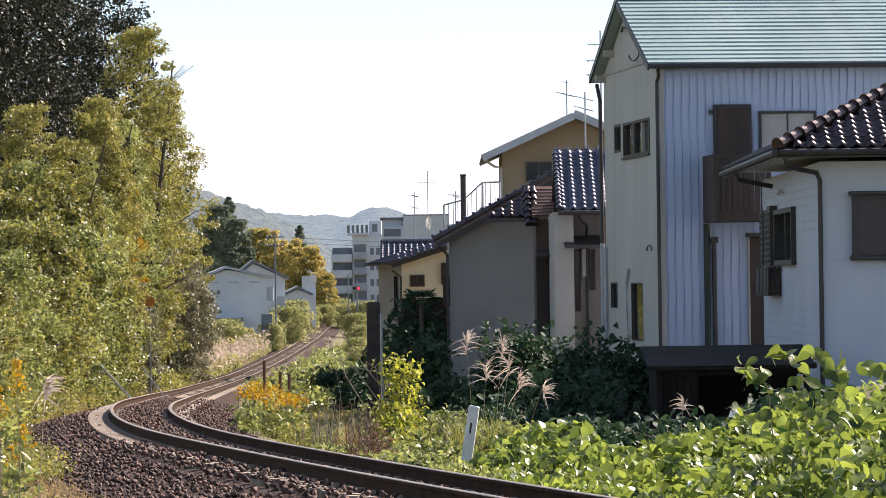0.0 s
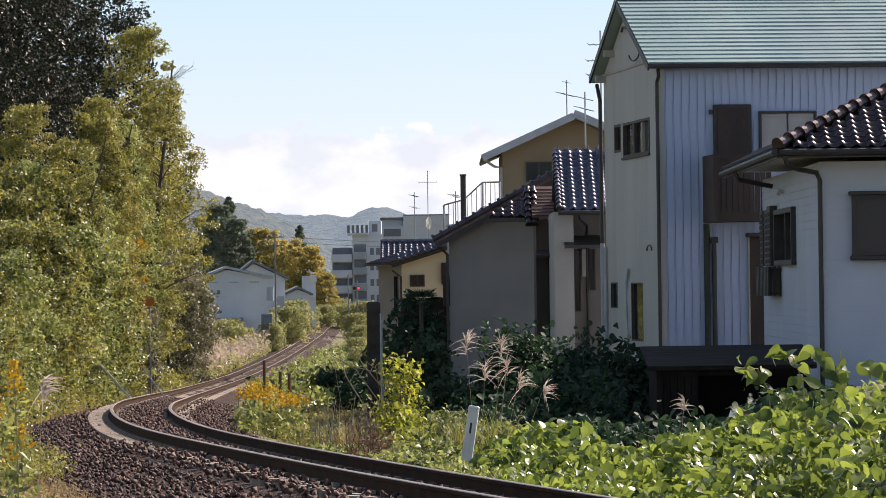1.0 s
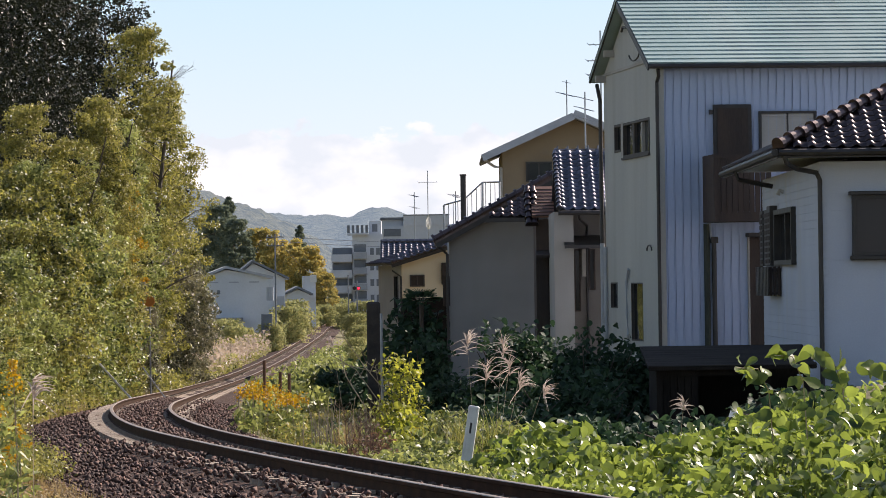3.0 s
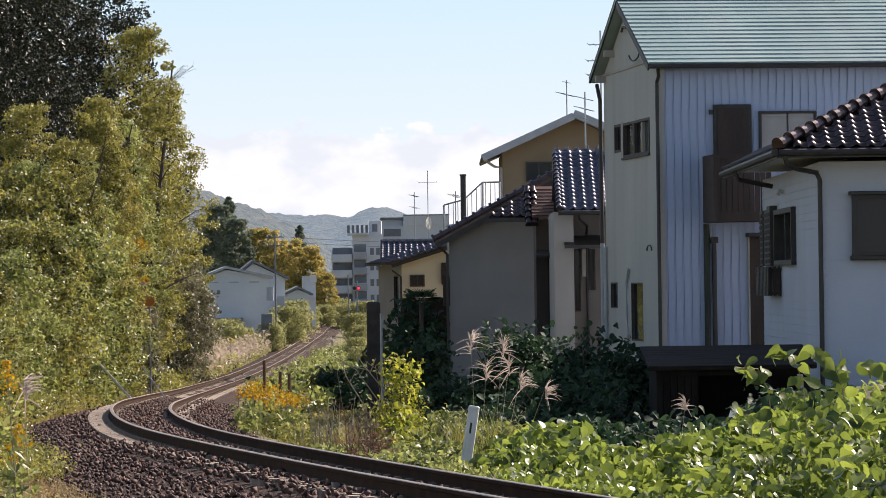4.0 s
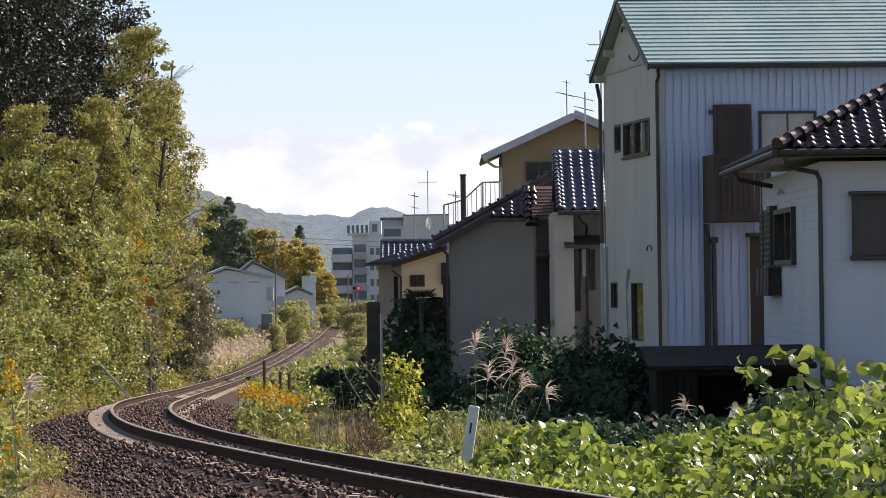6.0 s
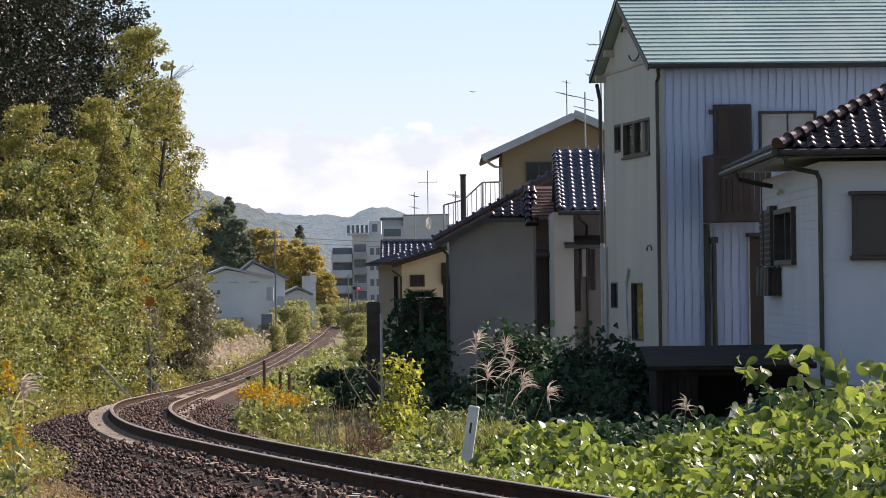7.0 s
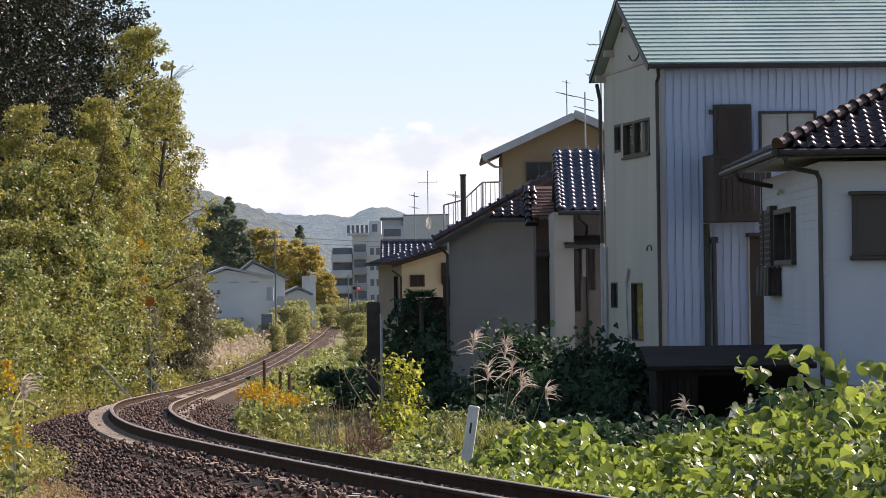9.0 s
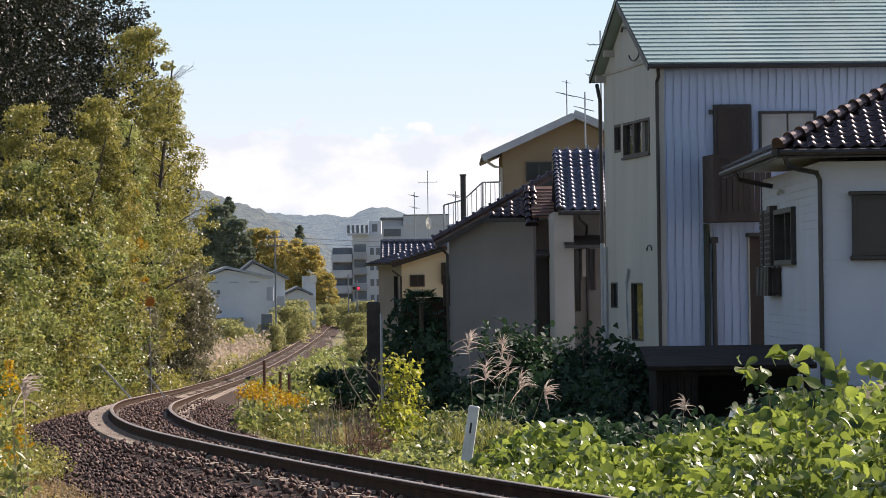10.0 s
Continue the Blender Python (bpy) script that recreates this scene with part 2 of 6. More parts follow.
M_rust = surface("rusty_iron", (0.10, 0.05, 0.03), (0.2, 0.1, 0.055), 0.85, 8, 60, 0.4, 0.003)
M_alu = surface("galvanised_metal", (0.35, 0.36, 0.38), (0.5, 0.51, 0.53), 0.45, 4, 40, 0.1, 0.002, metal=0.7)
# far walls and trim: distance haze is mixed into these paler, bluer colours
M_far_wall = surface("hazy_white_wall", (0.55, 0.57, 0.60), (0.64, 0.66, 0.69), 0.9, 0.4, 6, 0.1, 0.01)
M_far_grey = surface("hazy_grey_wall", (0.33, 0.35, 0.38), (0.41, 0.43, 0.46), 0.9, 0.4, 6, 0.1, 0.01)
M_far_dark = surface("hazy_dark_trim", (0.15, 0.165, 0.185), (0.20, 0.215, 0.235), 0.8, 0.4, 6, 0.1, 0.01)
M_bark = surface("bark", (0.06, 0.048, 0.036), (0.13, 0.105, 0.08), 0.95, 6, 30, 0.9, 0.02, stretch=(1, 1, 0.3))
M_stalk = surface("dry_stalk", (0.26, 0.20, 0.13), (0.42, 0.34, 0.24), 0.85, 5, 50, 0.2, 0.002, vary=0.3)
M_russet = surface("russet_dead_stem", (0.09, 0.045, 0.03), (0.19, 0.105, 0.07), 0.9, 6, 50, 0.2, 0.002, vary=0.3)
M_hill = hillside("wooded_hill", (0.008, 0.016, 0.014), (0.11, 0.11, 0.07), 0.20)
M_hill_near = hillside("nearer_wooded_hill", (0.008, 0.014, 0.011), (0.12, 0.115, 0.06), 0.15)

# leaf colour near black: the trees' shaded, backlit side is put into it
L_shaded = leaf("evergreen_leaf", [(0.003, 0.006, 0.003), (0.006, 0.010, 0.005), (0.012, 0.017, 0.008), (0.05, 0.055, 0.03)], 0.42, 0.08, 0.35, 0.2)
L_olive = leaf("olive_leaf", [(0.025, 0.036, 0.01), (0.09, 0.105, 0.024), (0.22, 0.22, 0.045), (0.45, 0.41, 0.12)], 0.45, 0.36, 0.5, 0.4)
L_yellow = leaf("autumn_leaf", [(0.08, 0.09, 0.018), (0.25, 0.21, 0.035), (0.46, 0.34, 0.05), (0.54, 0.31, 0.045)], 0.48, 0.42, 0.5, 0.35)
L_green = leaf("light_green_leaf", [(0.02, 0.04, 0.01), (0.08, 0.125, 0.024), (0.20, 0.265, 0.05), (0.46, 0.48, 0.17)], 0.45, 0.36, 0.5, 0.4)
L_kuzu = leaf("vine_leaf", [(0.016, 0.04, 0.012), (0.04, 0.085, 0.018), (0.12, 0.195, 0.03), (0.35, 0.415, 0.10)], 0.36, 0.36, 1.2, 0.4)
L_grey = leaf("silvery_evergreen_leaf", [(0.02, 0.028, 0.013), (0.06, 0.07, 0.03), (0.14, 0.135, 0.07), (0.30, 0.27, 0.16)], 0.42, 0.25, 0.6, 0.4)
# leaf green darkened so the bushes carry the houses' shade in their colour
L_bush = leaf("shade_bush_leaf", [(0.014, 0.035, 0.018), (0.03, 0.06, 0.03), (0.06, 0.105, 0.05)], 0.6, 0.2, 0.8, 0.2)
# leaf colour brightened to stand for the sun shining through the climber
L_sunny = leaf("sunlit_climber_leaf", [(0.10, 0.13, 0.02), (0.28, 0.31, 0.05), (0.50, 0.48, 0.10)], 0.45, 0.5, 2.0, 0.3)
L_grass = leaf("meadow_grass", [(0.10, 0.13, 0.03), (0.18, 0.20, 0.04), (0.27, 0.26, 0.07), (0.33, 0.27, 0.10)], 0.6, 0.4, 0.5)
L_drygrass = leaf("dry_grass", [(0.20, 0.13, 0.06), (0.32, 0.23, 0.11), (0.42, 0.32, 0.17)], 0.7, 0.3, 0.6)
L_flower = leaf("goldenrod_flower", [(0.34, 0.17, 0.02), (0.48, 0.28, 0.025), (0.58, 0.39, 0.035)], 0.6, 0.35, 2.0)
L_plume = leaf("plume_hair", [(0.26, 0.20, 0.165), (0.40, 0.325, 0.28), (0.56, 0.48, 0.43)], 0.6, 0.45, 3.0)
L_reed = leaf("reed_plume", [(0.34, 0.26, 0.185), (0.45, 0.355, 0.28), (0.54, 0.445, 0.375)], 0.8, 0.4, 0.5)
# far tree greens lifted and greyed in colour in place of haze
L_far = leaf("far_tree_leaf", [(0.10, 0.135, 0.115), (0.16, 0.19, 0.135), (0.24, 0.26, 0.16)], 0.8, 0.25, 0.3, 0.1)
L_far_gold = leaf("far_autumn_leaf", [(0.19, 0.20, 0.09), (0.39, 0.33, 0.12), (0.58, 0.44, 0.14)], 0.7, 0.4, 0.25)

# ---------------------------------------------------------------- mesh helpers


def part(name, bm, mat, parent=None, label=""):
    """Links a bmesh (or mesh) as one mesh object under a thing or part."""
    if isinstance(bm, bmesh.types.BMesh):
        me = bpy.data.meshes.new(name)
        bm.to_mesh(me)
        bm.free()
    else:
        me = bm
    if not me.materials:
        for m in (mat if isinstance(mat, (list, tuple)) else [mat]):
            me.materials.append(m)
    ob = new(name, me)
    if parent is not None:
        ob.parent = parent
    if label:
        tagged(ob, label)
    return ob


def thing(name, m, label, category, group="", kind=""):
    e = new(name)
    e.empty_display_size = 0.2
    e.matrix_world = m
    return tagged(e, label, category, group, kind)


def box(bm, x0, x1, y0, y1, z0, z1, m=None):
    vs = [bm.verts.new((x, y, z)) for z in (z0, z1) for y in (y0, y1) for x in (x0, x1)]
    if m is not None:
        for v in vs:
            v.co = m @ v.co
    for f in ((0, 2, 3, 1), (4, 5, 7, 6), (0, 1, 5, 4), (1, 3, 7, 5), (3, 2, 6, 7), (2, 0, 4, 6)):
        bm.faces.new([vs[i] for i in f])
    return bm


def cuboid(x0, x1, y0, y1, z0, z1, bevel=0.0):
    bm = box(bmesh.new(), x0, x1, y0, y1, z0, z1)
    if bevel:
        bmesh.ops.bevel(bm, geom=bm.edges[:], offset=bevel, segments=1, affect="EDGES")
    return bm


def prism(pts, depth, bm=None, axis="y", at=0.0):
    """A polygon in x,z pulled along y (or in y,z pulled along x)."""
    bm = bm or bmesh.new()
    def co(p, d):
        return (p[0], d, p[1]) if axis == "y" else (d, p[0], p[1])
    a = [bm.verts.new(co(p, at)) for p in pts]
    b = [bm.verts.new(co(p, at + depth)) for p in pts]
    n = len(pts)
    bm.faces.new(a); bm.faces.new(b[::-1])
    for i in range(n):
        bm.faces.new((a[i], b[i], b[(i + 1) % n], a[(i + 1) % n]))
    bmesh.ops.recalc_face_normals(bm, faces=bm.faces[:])
    return bm


def tube(pts, r, sides=8, bm=None, taper=1.0):
    """A round bar along points."""
    bm = bm or bmesh.new()
    pts = [Vector(p) for p in pts]
    rings = []
    for i, p in enumerate(pts):
        d = (pts[min(i + 1, len(pts) - 1)] - pts[max(i - 1, 0)]).normalized()
        q = d.to_track_quat("Z", "Y")
        rr = r * (1 + (taper - 1) * i / max(len(pts) - 1, 1))
        rings.append([bm.verts.new(p + q @ Vector((rr * math.cos(2 * math.pi * k / sides), rr * math.sin(2 * math.pi * k / sides), 0))) for k in range(sides)])
    for a, b in zip(rings, rings[1:]):
        for k in range(sides):
            bm.faces.new((a[k], a[(k + 1) % sides], b[(k + 1) % sides], b[k]))
    bm.faces.new(rings[0][::-1]); bm.faces.new(rings[-1])
    return bm


def mesh_np(name, verts, faces):
    me = bpy.data.meshes.new(name)
    me.from_pydata([tuple(v) for v in verts], [], faces)
    me.update()
    return me


def leaves_mesh(name, pos, size, rng, up=0.4, long=1.6, out=None):
    """One folded rhombus for each leaf: pos n x 3, size n; normals lean up and outward."""
    n = len(pos)
    nrm = rng.normal(size=(n, 3))
    nrm[:, 2] += up * 2
    if out is not None:
        nrm += out * 1.0
    nrm /= np.linalg.norm(nrm, axis=1)[:, None]
    t = rng.normal(size=(n, 3))
    t -= nrm * (t * nrm).sum(1)[:, None]
    t /= np.linalg.norm(t, axis=1)[:, None]
    b = np.cross(nrm, t)
    s = size[:, None]
    fold = rng.uniform(0.05, 0.3, (n, 1))
    v = np.stack([pos - t * s * long / 2, pos + b * s / 2 + nrm * s * fold, pos + t * s * long / 2, pos - b * s / 2 + nrm * s * fold], 1).reshape(-1, 3)
    me = bpy.data.meshes.new(name)
    me.vertices.add(4 * n)
    me.vertices.foreach_set("co", v.ravel())
    i = np.arange(n)[:, None] * 4
    tri = np.concatenate([i + [0, 1, 2], i + [0, 2, 3]], 1).reshape(-1)
    me.loops.add(6 * n)
    me.loops.foreach_set("vertex_index", tri)
    me.polygons.add(2 * n)
    me.polygons.foreach_set("loop_start", np.arange(2 * n) * 3)
    me.polygons.foreach_set("loop_total", np.full(2 * n, 3))
    me.update(calc_edges=True)
    return me


def blades_mesh(name, base, height, width, rng, lean=0.35, segs=3):
    """Bent tapering grass blades: base n x 3."""
    n = len(base)
    az = rng.uniform(0, 2 * math.pi, n)
    d = np.stack([np.cos(az), np.sin(az), np.zeros(n)], 1)
    side = np.stack([-np.sin(az), np.cos(az), np.zeros(n)], 1)
    side = side * rng.choice([-1, 1], n)[:, None]
    le = rng.uniform(0.2, 1.0, n) * lean
    rows = []
    for k in range(segs + 1):
        u = k / segs
        c = base + np.outer(height * u, (0, 0, 1)) * (1 - 0.35 * (le * u)[:, None]) + d * (height * le * u * u)[:, None]
        w = (width * (1 - u) * 0.5 + 0.0008)[:, None]
        rows += [c - side * w, c + side * w]
    v = np.stack(rows, 1)
    m = 2 * (segs + 1)
    faces = []
    idx = np.arange(n) * m
    quads = np.concatenate([np.stack([idx + 2 * k, idx + 2 * k + 1, idx + 2 * k + 3, idx + 2 * k + 2], 1) for k in range(segs)], 0)
    me = bpy.data.meshes.new(name)
    me.vertices.add(n * m)
    me.vertices.foreach_set("co", v.reshape(-1))
    me.loops.add(quads.size)
    me.loops.foreach_set("vertex_index", quads.reshape(-1))
    me.polygons.add(len(quads))
    me.polygons.foreach_set("loop_start", np.arange(len(quads)) * 4)
    me.polygons.foreach_set("loop_total", np.full(len(quads), 4))
    me.update(calc_edges=True)
    return me


# ---------------------------------------------------------------- the lie of the land
# centre line of the single track: y, x, height of the rail heads
LINE = [(-40, 26.0, 0.9), (-15, 14.3, 0.62), (0, 8.9, 0.42), (15, 4.5, 0.22), (30, 0.9, 0.05), (42, -1.46, -0.11), (56, -3.75, -0.32), (68, -5.12, -0.52),
        (77, -5.92, -0.66), (86, -6.5, -0.82), (102, -7.25, -1.15), (150, -9.5, -2.22), (225, -11.25, -3.25), (285, -11.85, -3.47),
        (385, -12.5, -3.19), (440, -13.0, -2.96), (470, -12.4, -2.85), (520, -7.6, -2.7), (600, 4.0, -2.5), (900, 60.0, -2.0)]


def spline(col):
    ys = [r[0] for r in LINE]
    vs = [r[col] for r in LINE]
    n = len(ys)
    dl = [(vs[i + 1] - vs[i]) / (ys[i + 1] - ys[i]) for i in range(n - 1)]
    tg = [dl[0]] + [(dl[i - 1] * (ys[i + 1] - ys[i]) + dl[i] * (ys[i] - ys[i - 1])) / (ys[i + 1] - ys[i - 1]) for i in range(1, n - 1)] + [dl[-1]]
    def at(y):
        y = min(max(y, ys[0]), ys[-1])
        i = 0
        while i < n - 2 and y > ys[i + 1]:
            i += 1
        h = ys[i + 1] - ys[i]
        t = (y - ys[i]) / h
        return (vs[i] * (2 * t ** 3 - 3 * t * t + 1) + h * tg[i] * (t ** 3 - 2 * t * t + t) + vs[i + 1] * (3 * t * t - 2 * t ** 3) + h * tg[i + 1] * (t ** 3 - t * t))
    return at


line_x, line_z = spline(1), spline(2)


def smooth(a, b, v):
    t = min(max((v - a) / (b - a), 0.0), 1.0)
    return t * t * (3 - 2 * t)


def offset(x, y):
    """Distance to the right of the track's centre line, square to it."""
    sl = (line_x(y + 1) - line_x(y - 1)) / 2
    return (x - line_x(y)) / math.sqrt(1 + sl * sl)


def land(x, y):
    """Height of the ground."""
    d = offset(x, y)
    z = line_z(y) - 0.42 + 0.0
    near = 1 - smooth(235, 330, y)
    if d < 0:
        z += -0.18 * smooth(1.9, 3.0, -d) + near * smooth(45, 75, y) * (0.42 * max(-d - 4.5, 0) - 0.30 * max(-d - 14, 0) - 0.1 * max(-d - 40, 0))
        z += (1 - smooth(30, 60, y)) * 0.15 * smooth(2, 5, -d)
    else:
        z += -0.35 * smooth(1.8, 3.5, d) + (1.0 * smooth(8.5, 12, d)) * near * smooth(45, 60, y)
        z += 0.25 * smooth(2.2, 4, d) * (1 - smooth(60, 75, y))
    if abs(d) > 2.4 and -30 < y < 340 and abs(x) < 60:
        z += 0.10 * noise.noise((x * 0.35, y * 0.35, 0)) + 0.05 * noise.noise((x * 1.1, y * 1.1, 3))
    return z


def graded(limits):
    out = []
    for a, b, step in limits:
        out += list(np.arange(a, b, step))
    return out


def build_ground():
    xs = graded([(-4000, -400, 400), (-400, -60, 30), (-60, -24, 3), (-24, 14, 0.6), (14, 60, 3), (60, 400, 30), (400, 4001, 400)])
    ys = graded([(-400, -40, 60), (-40, 20, 4), (20, 130, 0.6), (130, 320, 2.5), (320, 700, 20), (700, 4801, 250)])
    verts = [(x, y, land(x, y)) for y in ys for x in xs]
    w = len(xs)
    faces = [(j * w + i, j * w + i + 1, (j + 1) * w + i + 1, (j + 1) * w + i) for j in range(len(ys) - 1) for i in range(w - 1)]
    g = part("ground", mesh_np("ground", verts, faces), M_ground)
    g.data.polygons.foreach_set("use_smooth", [True] * len(g.data.polygons))
    return tagged(g, "rough grassy soil falling gently beside the railway", "ground", kind="structure")


build_ground()


def frame_at(y):
    """Place, heading (radians, to the left of +y) on the track at y."""
    sl = (line_x(y + 0.5) - line_x(y - 0.5))
    return Vector((line_x(y), y, line_z(y))), math.atan2(-sl, 1.0)


def stations(y0, y1, step):
    """y values at equal steps along the track."""
    out, y, acc = [], y0, 0.0
    while y < y1:
        out.append(y)
        sl = line_x(y + 0.5) - line_x(y - 0.5)
        y += step / math.sqrt(1 + sl * sl)
    return out


CANT = 0.035


def build_track():
    tr = thing("railway_track", pose(0, 0, 0), "single curving railway track with rusty rails on pale concrete sleepers", "railway track", kind="structure")
    prof = [(-0.062, -0.153), (0.062, -0.153), (0.062, -0.142), (0.012, -0.122), (0.009, -0.045), (0.033, -0.034), (0.033, -0.006), (0.026, 0.0), (-0.026, 0.0), (-0.033, -0.006), (-0.033, -0.034), (-0.009, -0.045), (-0.012, -0.122), (-0.062, -0.142)]
    ys = stations(-35, 130, 0.6) + stations(130, 700, 3)
    for side in (-1, 1):
        verts, faces, n = [], [], len(prof)
        for y in ys:
            p, h = frame_at(y)
            r = Vector((math.cos(h), math.sin(h), 0))
            for u, v in prof:
                q = p + r * (side * 0.5665 + u)
                verts.append((q.x, q.y, q.z + v - side * CANT))
        for j in range(len(ys) - 1):
            for k in range(n):
                k2 = (k + 1) % n
                faces.append((j * n + k, j * n + k2, (j + 1) * n + k2, (j + 1) * n + k))
        me = mesh_np("rail", verts, faces)
        me.materials.append(M_rail); me.materials.append(M_railtop)
        for f in me.polygons:
            if f.index % n in (6, 7, 8):
                f.material_index = 1
        part("rail", me, None, tr)
    # sleepers: a body waisted in the middle, with two rail pads' shoulders
    def sleeper_bm(bm, m):
        xs = [(-1.0, 0.0, 0.13), (-0.75, 0.0, 0.13), (-0.35, -0.025, 0.115), (0.35, -0.025, 0.115), (0.75, 0.0, 0.13), (1.0, 0.0, 0.13)]
        rings = []
        for x, top, hw in xs:
            rings.append([bm.verts.new(m @ Vector(c)) for c in ((x, -hw, -0.16), (x, hw, -0.16), (x, hw * 0.8, top), (x, -hw * 0.8, top))])
        for a, b in zip(rings, rings[1:]):
            for k in range(4):
                bm.faces.new((a[k], a[(k + 1) % 4], b[(k + 1) % 4], b[k]))
        bm.faces.new(rings[0][::-1]); bm.faces.new(rings[-1])
        for sx in (-0.5665, 0.5665):
            for e in (-0.1, 0.1):
                box(bm, sx + e - 0.03, sx + e + 0.03, -0.05, 0.05, 0.0, 0.035, m)
    one = bmesh.new()
    sleeper_bm(one, Matrix())
    me = bpy.data.meshes.new("sleeper"); one.to_mesh(me); one.free(); me.materials.append(M_sleeper)
    far = bmesh.new()
    rng = random.Random(4)
    for y in stations(12, 420, 0.62):
        p, h = frame_at(y)
        if y > 130:
            p = p - Vector((0, 0, 0.055))
        m = Matrix.Translation(p + Vector((0, 0, -0.156))) @ Euler((0, math.atan(CANT / 0.5665), h + rng.uniform(-0.01, 0.01))).to_matrix().to_4x4()
        if y < 130:
            s = part("sleeper", me, None, tr)
            s.matrix_basis = m
        else:
            sleeper_bm(far, m)
    tagged(part("distant_sleepers", far, M_sleeper, tr), kind="stuff")


build_track()


def build_ballast():
    """Ballast bed with sloped shoulders, and its loose stones."""
    ys = stations(-35, 130, 0.5) + stations(130, 700, 3)
    prof = [(-3.6, -1.0), (-2.5, -0.50), (-1.5, -0.34), (-1.05, -0.25), (0.0, -0.23), (1.05, -0.25), (1.45, -0.30), (1.9, -0.42), (2.8, -0.9)]
    prof = [(u, v - max(min(u, 1.3), -1.3) * CANT / 0.6 * (1 - smooth(1.2, 2.6, abs(u)))) for u, v in prof]
    n = len(prof)
    verts, faces = [], []
    for y in ys:
        p, h = frame_at(y)
        for u, v in prof:
            v2 = v + 0.025 * noise.noise((u * 2 + y, y * 1.3, 0))
            verts.append((p.x + math.cos(h) * u, p.y + math.sin(h) * u, p.z + v2))
    for j in range(len(ys) - 1):
        for k in range(n - 1):
            faces.append((j * n + k, j * n + k + 1, (j + 1) * n + k + 1, (j + 1) * n + k))
    b = part("ballast_bed", mesh_np("ballast_bed", verts, faces), M_bed)
    tagged(b, "reddish-brown crushed stone bed under the track", "ballast", kind="structure")
    rng = np.random.default_rng(5)
    base = np.array([(1, 1, 1), (1, -1, -1), (-1, 1, -1), (-1, -1, 1), (1.2, 0, 0), (-1.2, 0, 0), (0, 1.2, 0), (0, -1.2, 0), (0, 0, 1.1), (0, 0, -1.1)], float) * 0.5
    # convex hull of a lumpy stone, worked out once
    bm = bmesh.new()
    for c in base:
        bm.verts.new(c)
    bmesh.ops.convex_hull(bm, input=bm.verts[:])
    bm.verts.index_update()
    bv = np.array([v.co[:] for v in bm.verts])
    bf = np.array([[v.index for v in f.verts] for f in bm.faces if len(f.verts) == 3])
    bm.free()
    P = []
    for y in stations(24, 120, 0.085):
        p, h = frame_at(y)
        k = 37 if y < 58 else 22
        for u in rng.uniform(-2.7, 2.4, k):
            au = abs(u)
            if 0.62 < au < 1.08 and rng.random() < (0.5 if u < 0 else 0.15):
                continue
            v = np.interp(u, [q[0] for q in prof], [q[1] for q in prof])
            P.append((p.x + math.cos(h) * u, p.y + math.sin(h) * u + rng.uniform(-.04, .04), p.z + v + rng.uniform(-0.01, 0.04) + (0.048 + 0.02 * smooth(54, 62, y) if au < 0.62 else 0.0) + (0.085 * (1 - smooth(46, 56, y)) + rng.uniform(-0.02, 0.055) * smooth(44, 54, y) if -1.2 < u < -0.62 else rng.uniform(0, 0.09) if 0.62 < u < 1.15 else 0.0), rng.uniform(0.022, 0.058)))
    P = np.array(P)
    n = len(P)
    a = rng.normal(size=(n, 4)); a /= np.linalg.norm(a, axis=1)[:, None]
    w, x, y, z = a.T
    R = np.stack([1 - 2 * (y * y + z * z), 2 * (x * y - z * w), 2 * (x * z + y * w), 2 * (x * y + z * w), 1 - 2 * (x * x + z * z), 2 * (y * z - x * w), 2 * (x * z - y * w), 2 * (y * z + x * w), 1 - 2 * (x * x + y * y)], 1).reshape(n, 3, 3)
    loc = bv[None] * rng.uniform(0.65, 1.25, (n, 1, 3)) * P[:, 3][:, None, None]
    V = np.einsum("nij,nkj->nki", R, loc) + P[:, None, :3]
    F = (bf[None] + (np.arange(n) * len(bv))[:, None, None]).reshape(-1, 3)
    me = bpy.data.meshes.new("ballast_stones")
    me.vertices.add(V.size // 3); me.vertices.foreach_set("co", V.ravel())
    me.loops.add(F.size); me.loops.foreach_set("vertex_index", F.ravel())
    me.polygons.add(len(F)); me.polygons.foreach_set("loop_start", np.arange(len(F)) * 3); me.polygons.foreach_set("loop_total", np.full(len(F), 3))
    me.update(calc_edges=True)
    tagged(part("ballast_stones", me, M_stone), "loose reddish-brown crushed ballast stones", "ballast", kind="stuff")


build_ballast()

# ---------------------------------------------------------------- building kit


def tile_mesh(name, mat, w=0.265, l=0.29):
    """One S-shaped clay roof tile: u across, v up the slope, raised roll at one side and a front lip."""
    prof = [(0.0, 0.008), (0.03, 0.030), (0.06, 0.048), (0.085, 0.053), (0.11, 0.040), (0.14, 0.014), (0.16, 0.005), (0.19, 0.0), (0.225, 0.002), (w, 0.008)]
    verts, faces, n = [], [], len(prof)
    for v, lift in ((0.0, 0.016), (l, 0.0)):
        for u, h in prof:
            verts.append((u, v, h + lift))
    for u, h in prof:
        verts.append((u, 0.004, h - 0.008))
    for k in range(n - 1):
        faces.append((k, k + 1, n + k + 1, n + k))
        faces.append((2 * n + k, 2 * n + k + 1, k + 1, k))
    me = mesh_np(name, verts, faces)
    me.materials.append(mat)
    me.polygons.foreach_set("use_smooth", [f % 2 == 0 for f in range(len(faces))])
    return me


def roof_frame(origin, along, up):
    """Matrix of a roof slope: x along the eave, y up the slope, z out of it."""
    a, u = Vector(along).normalized(), Vector(up).normalized()
    n = a.cross(u).normalized()
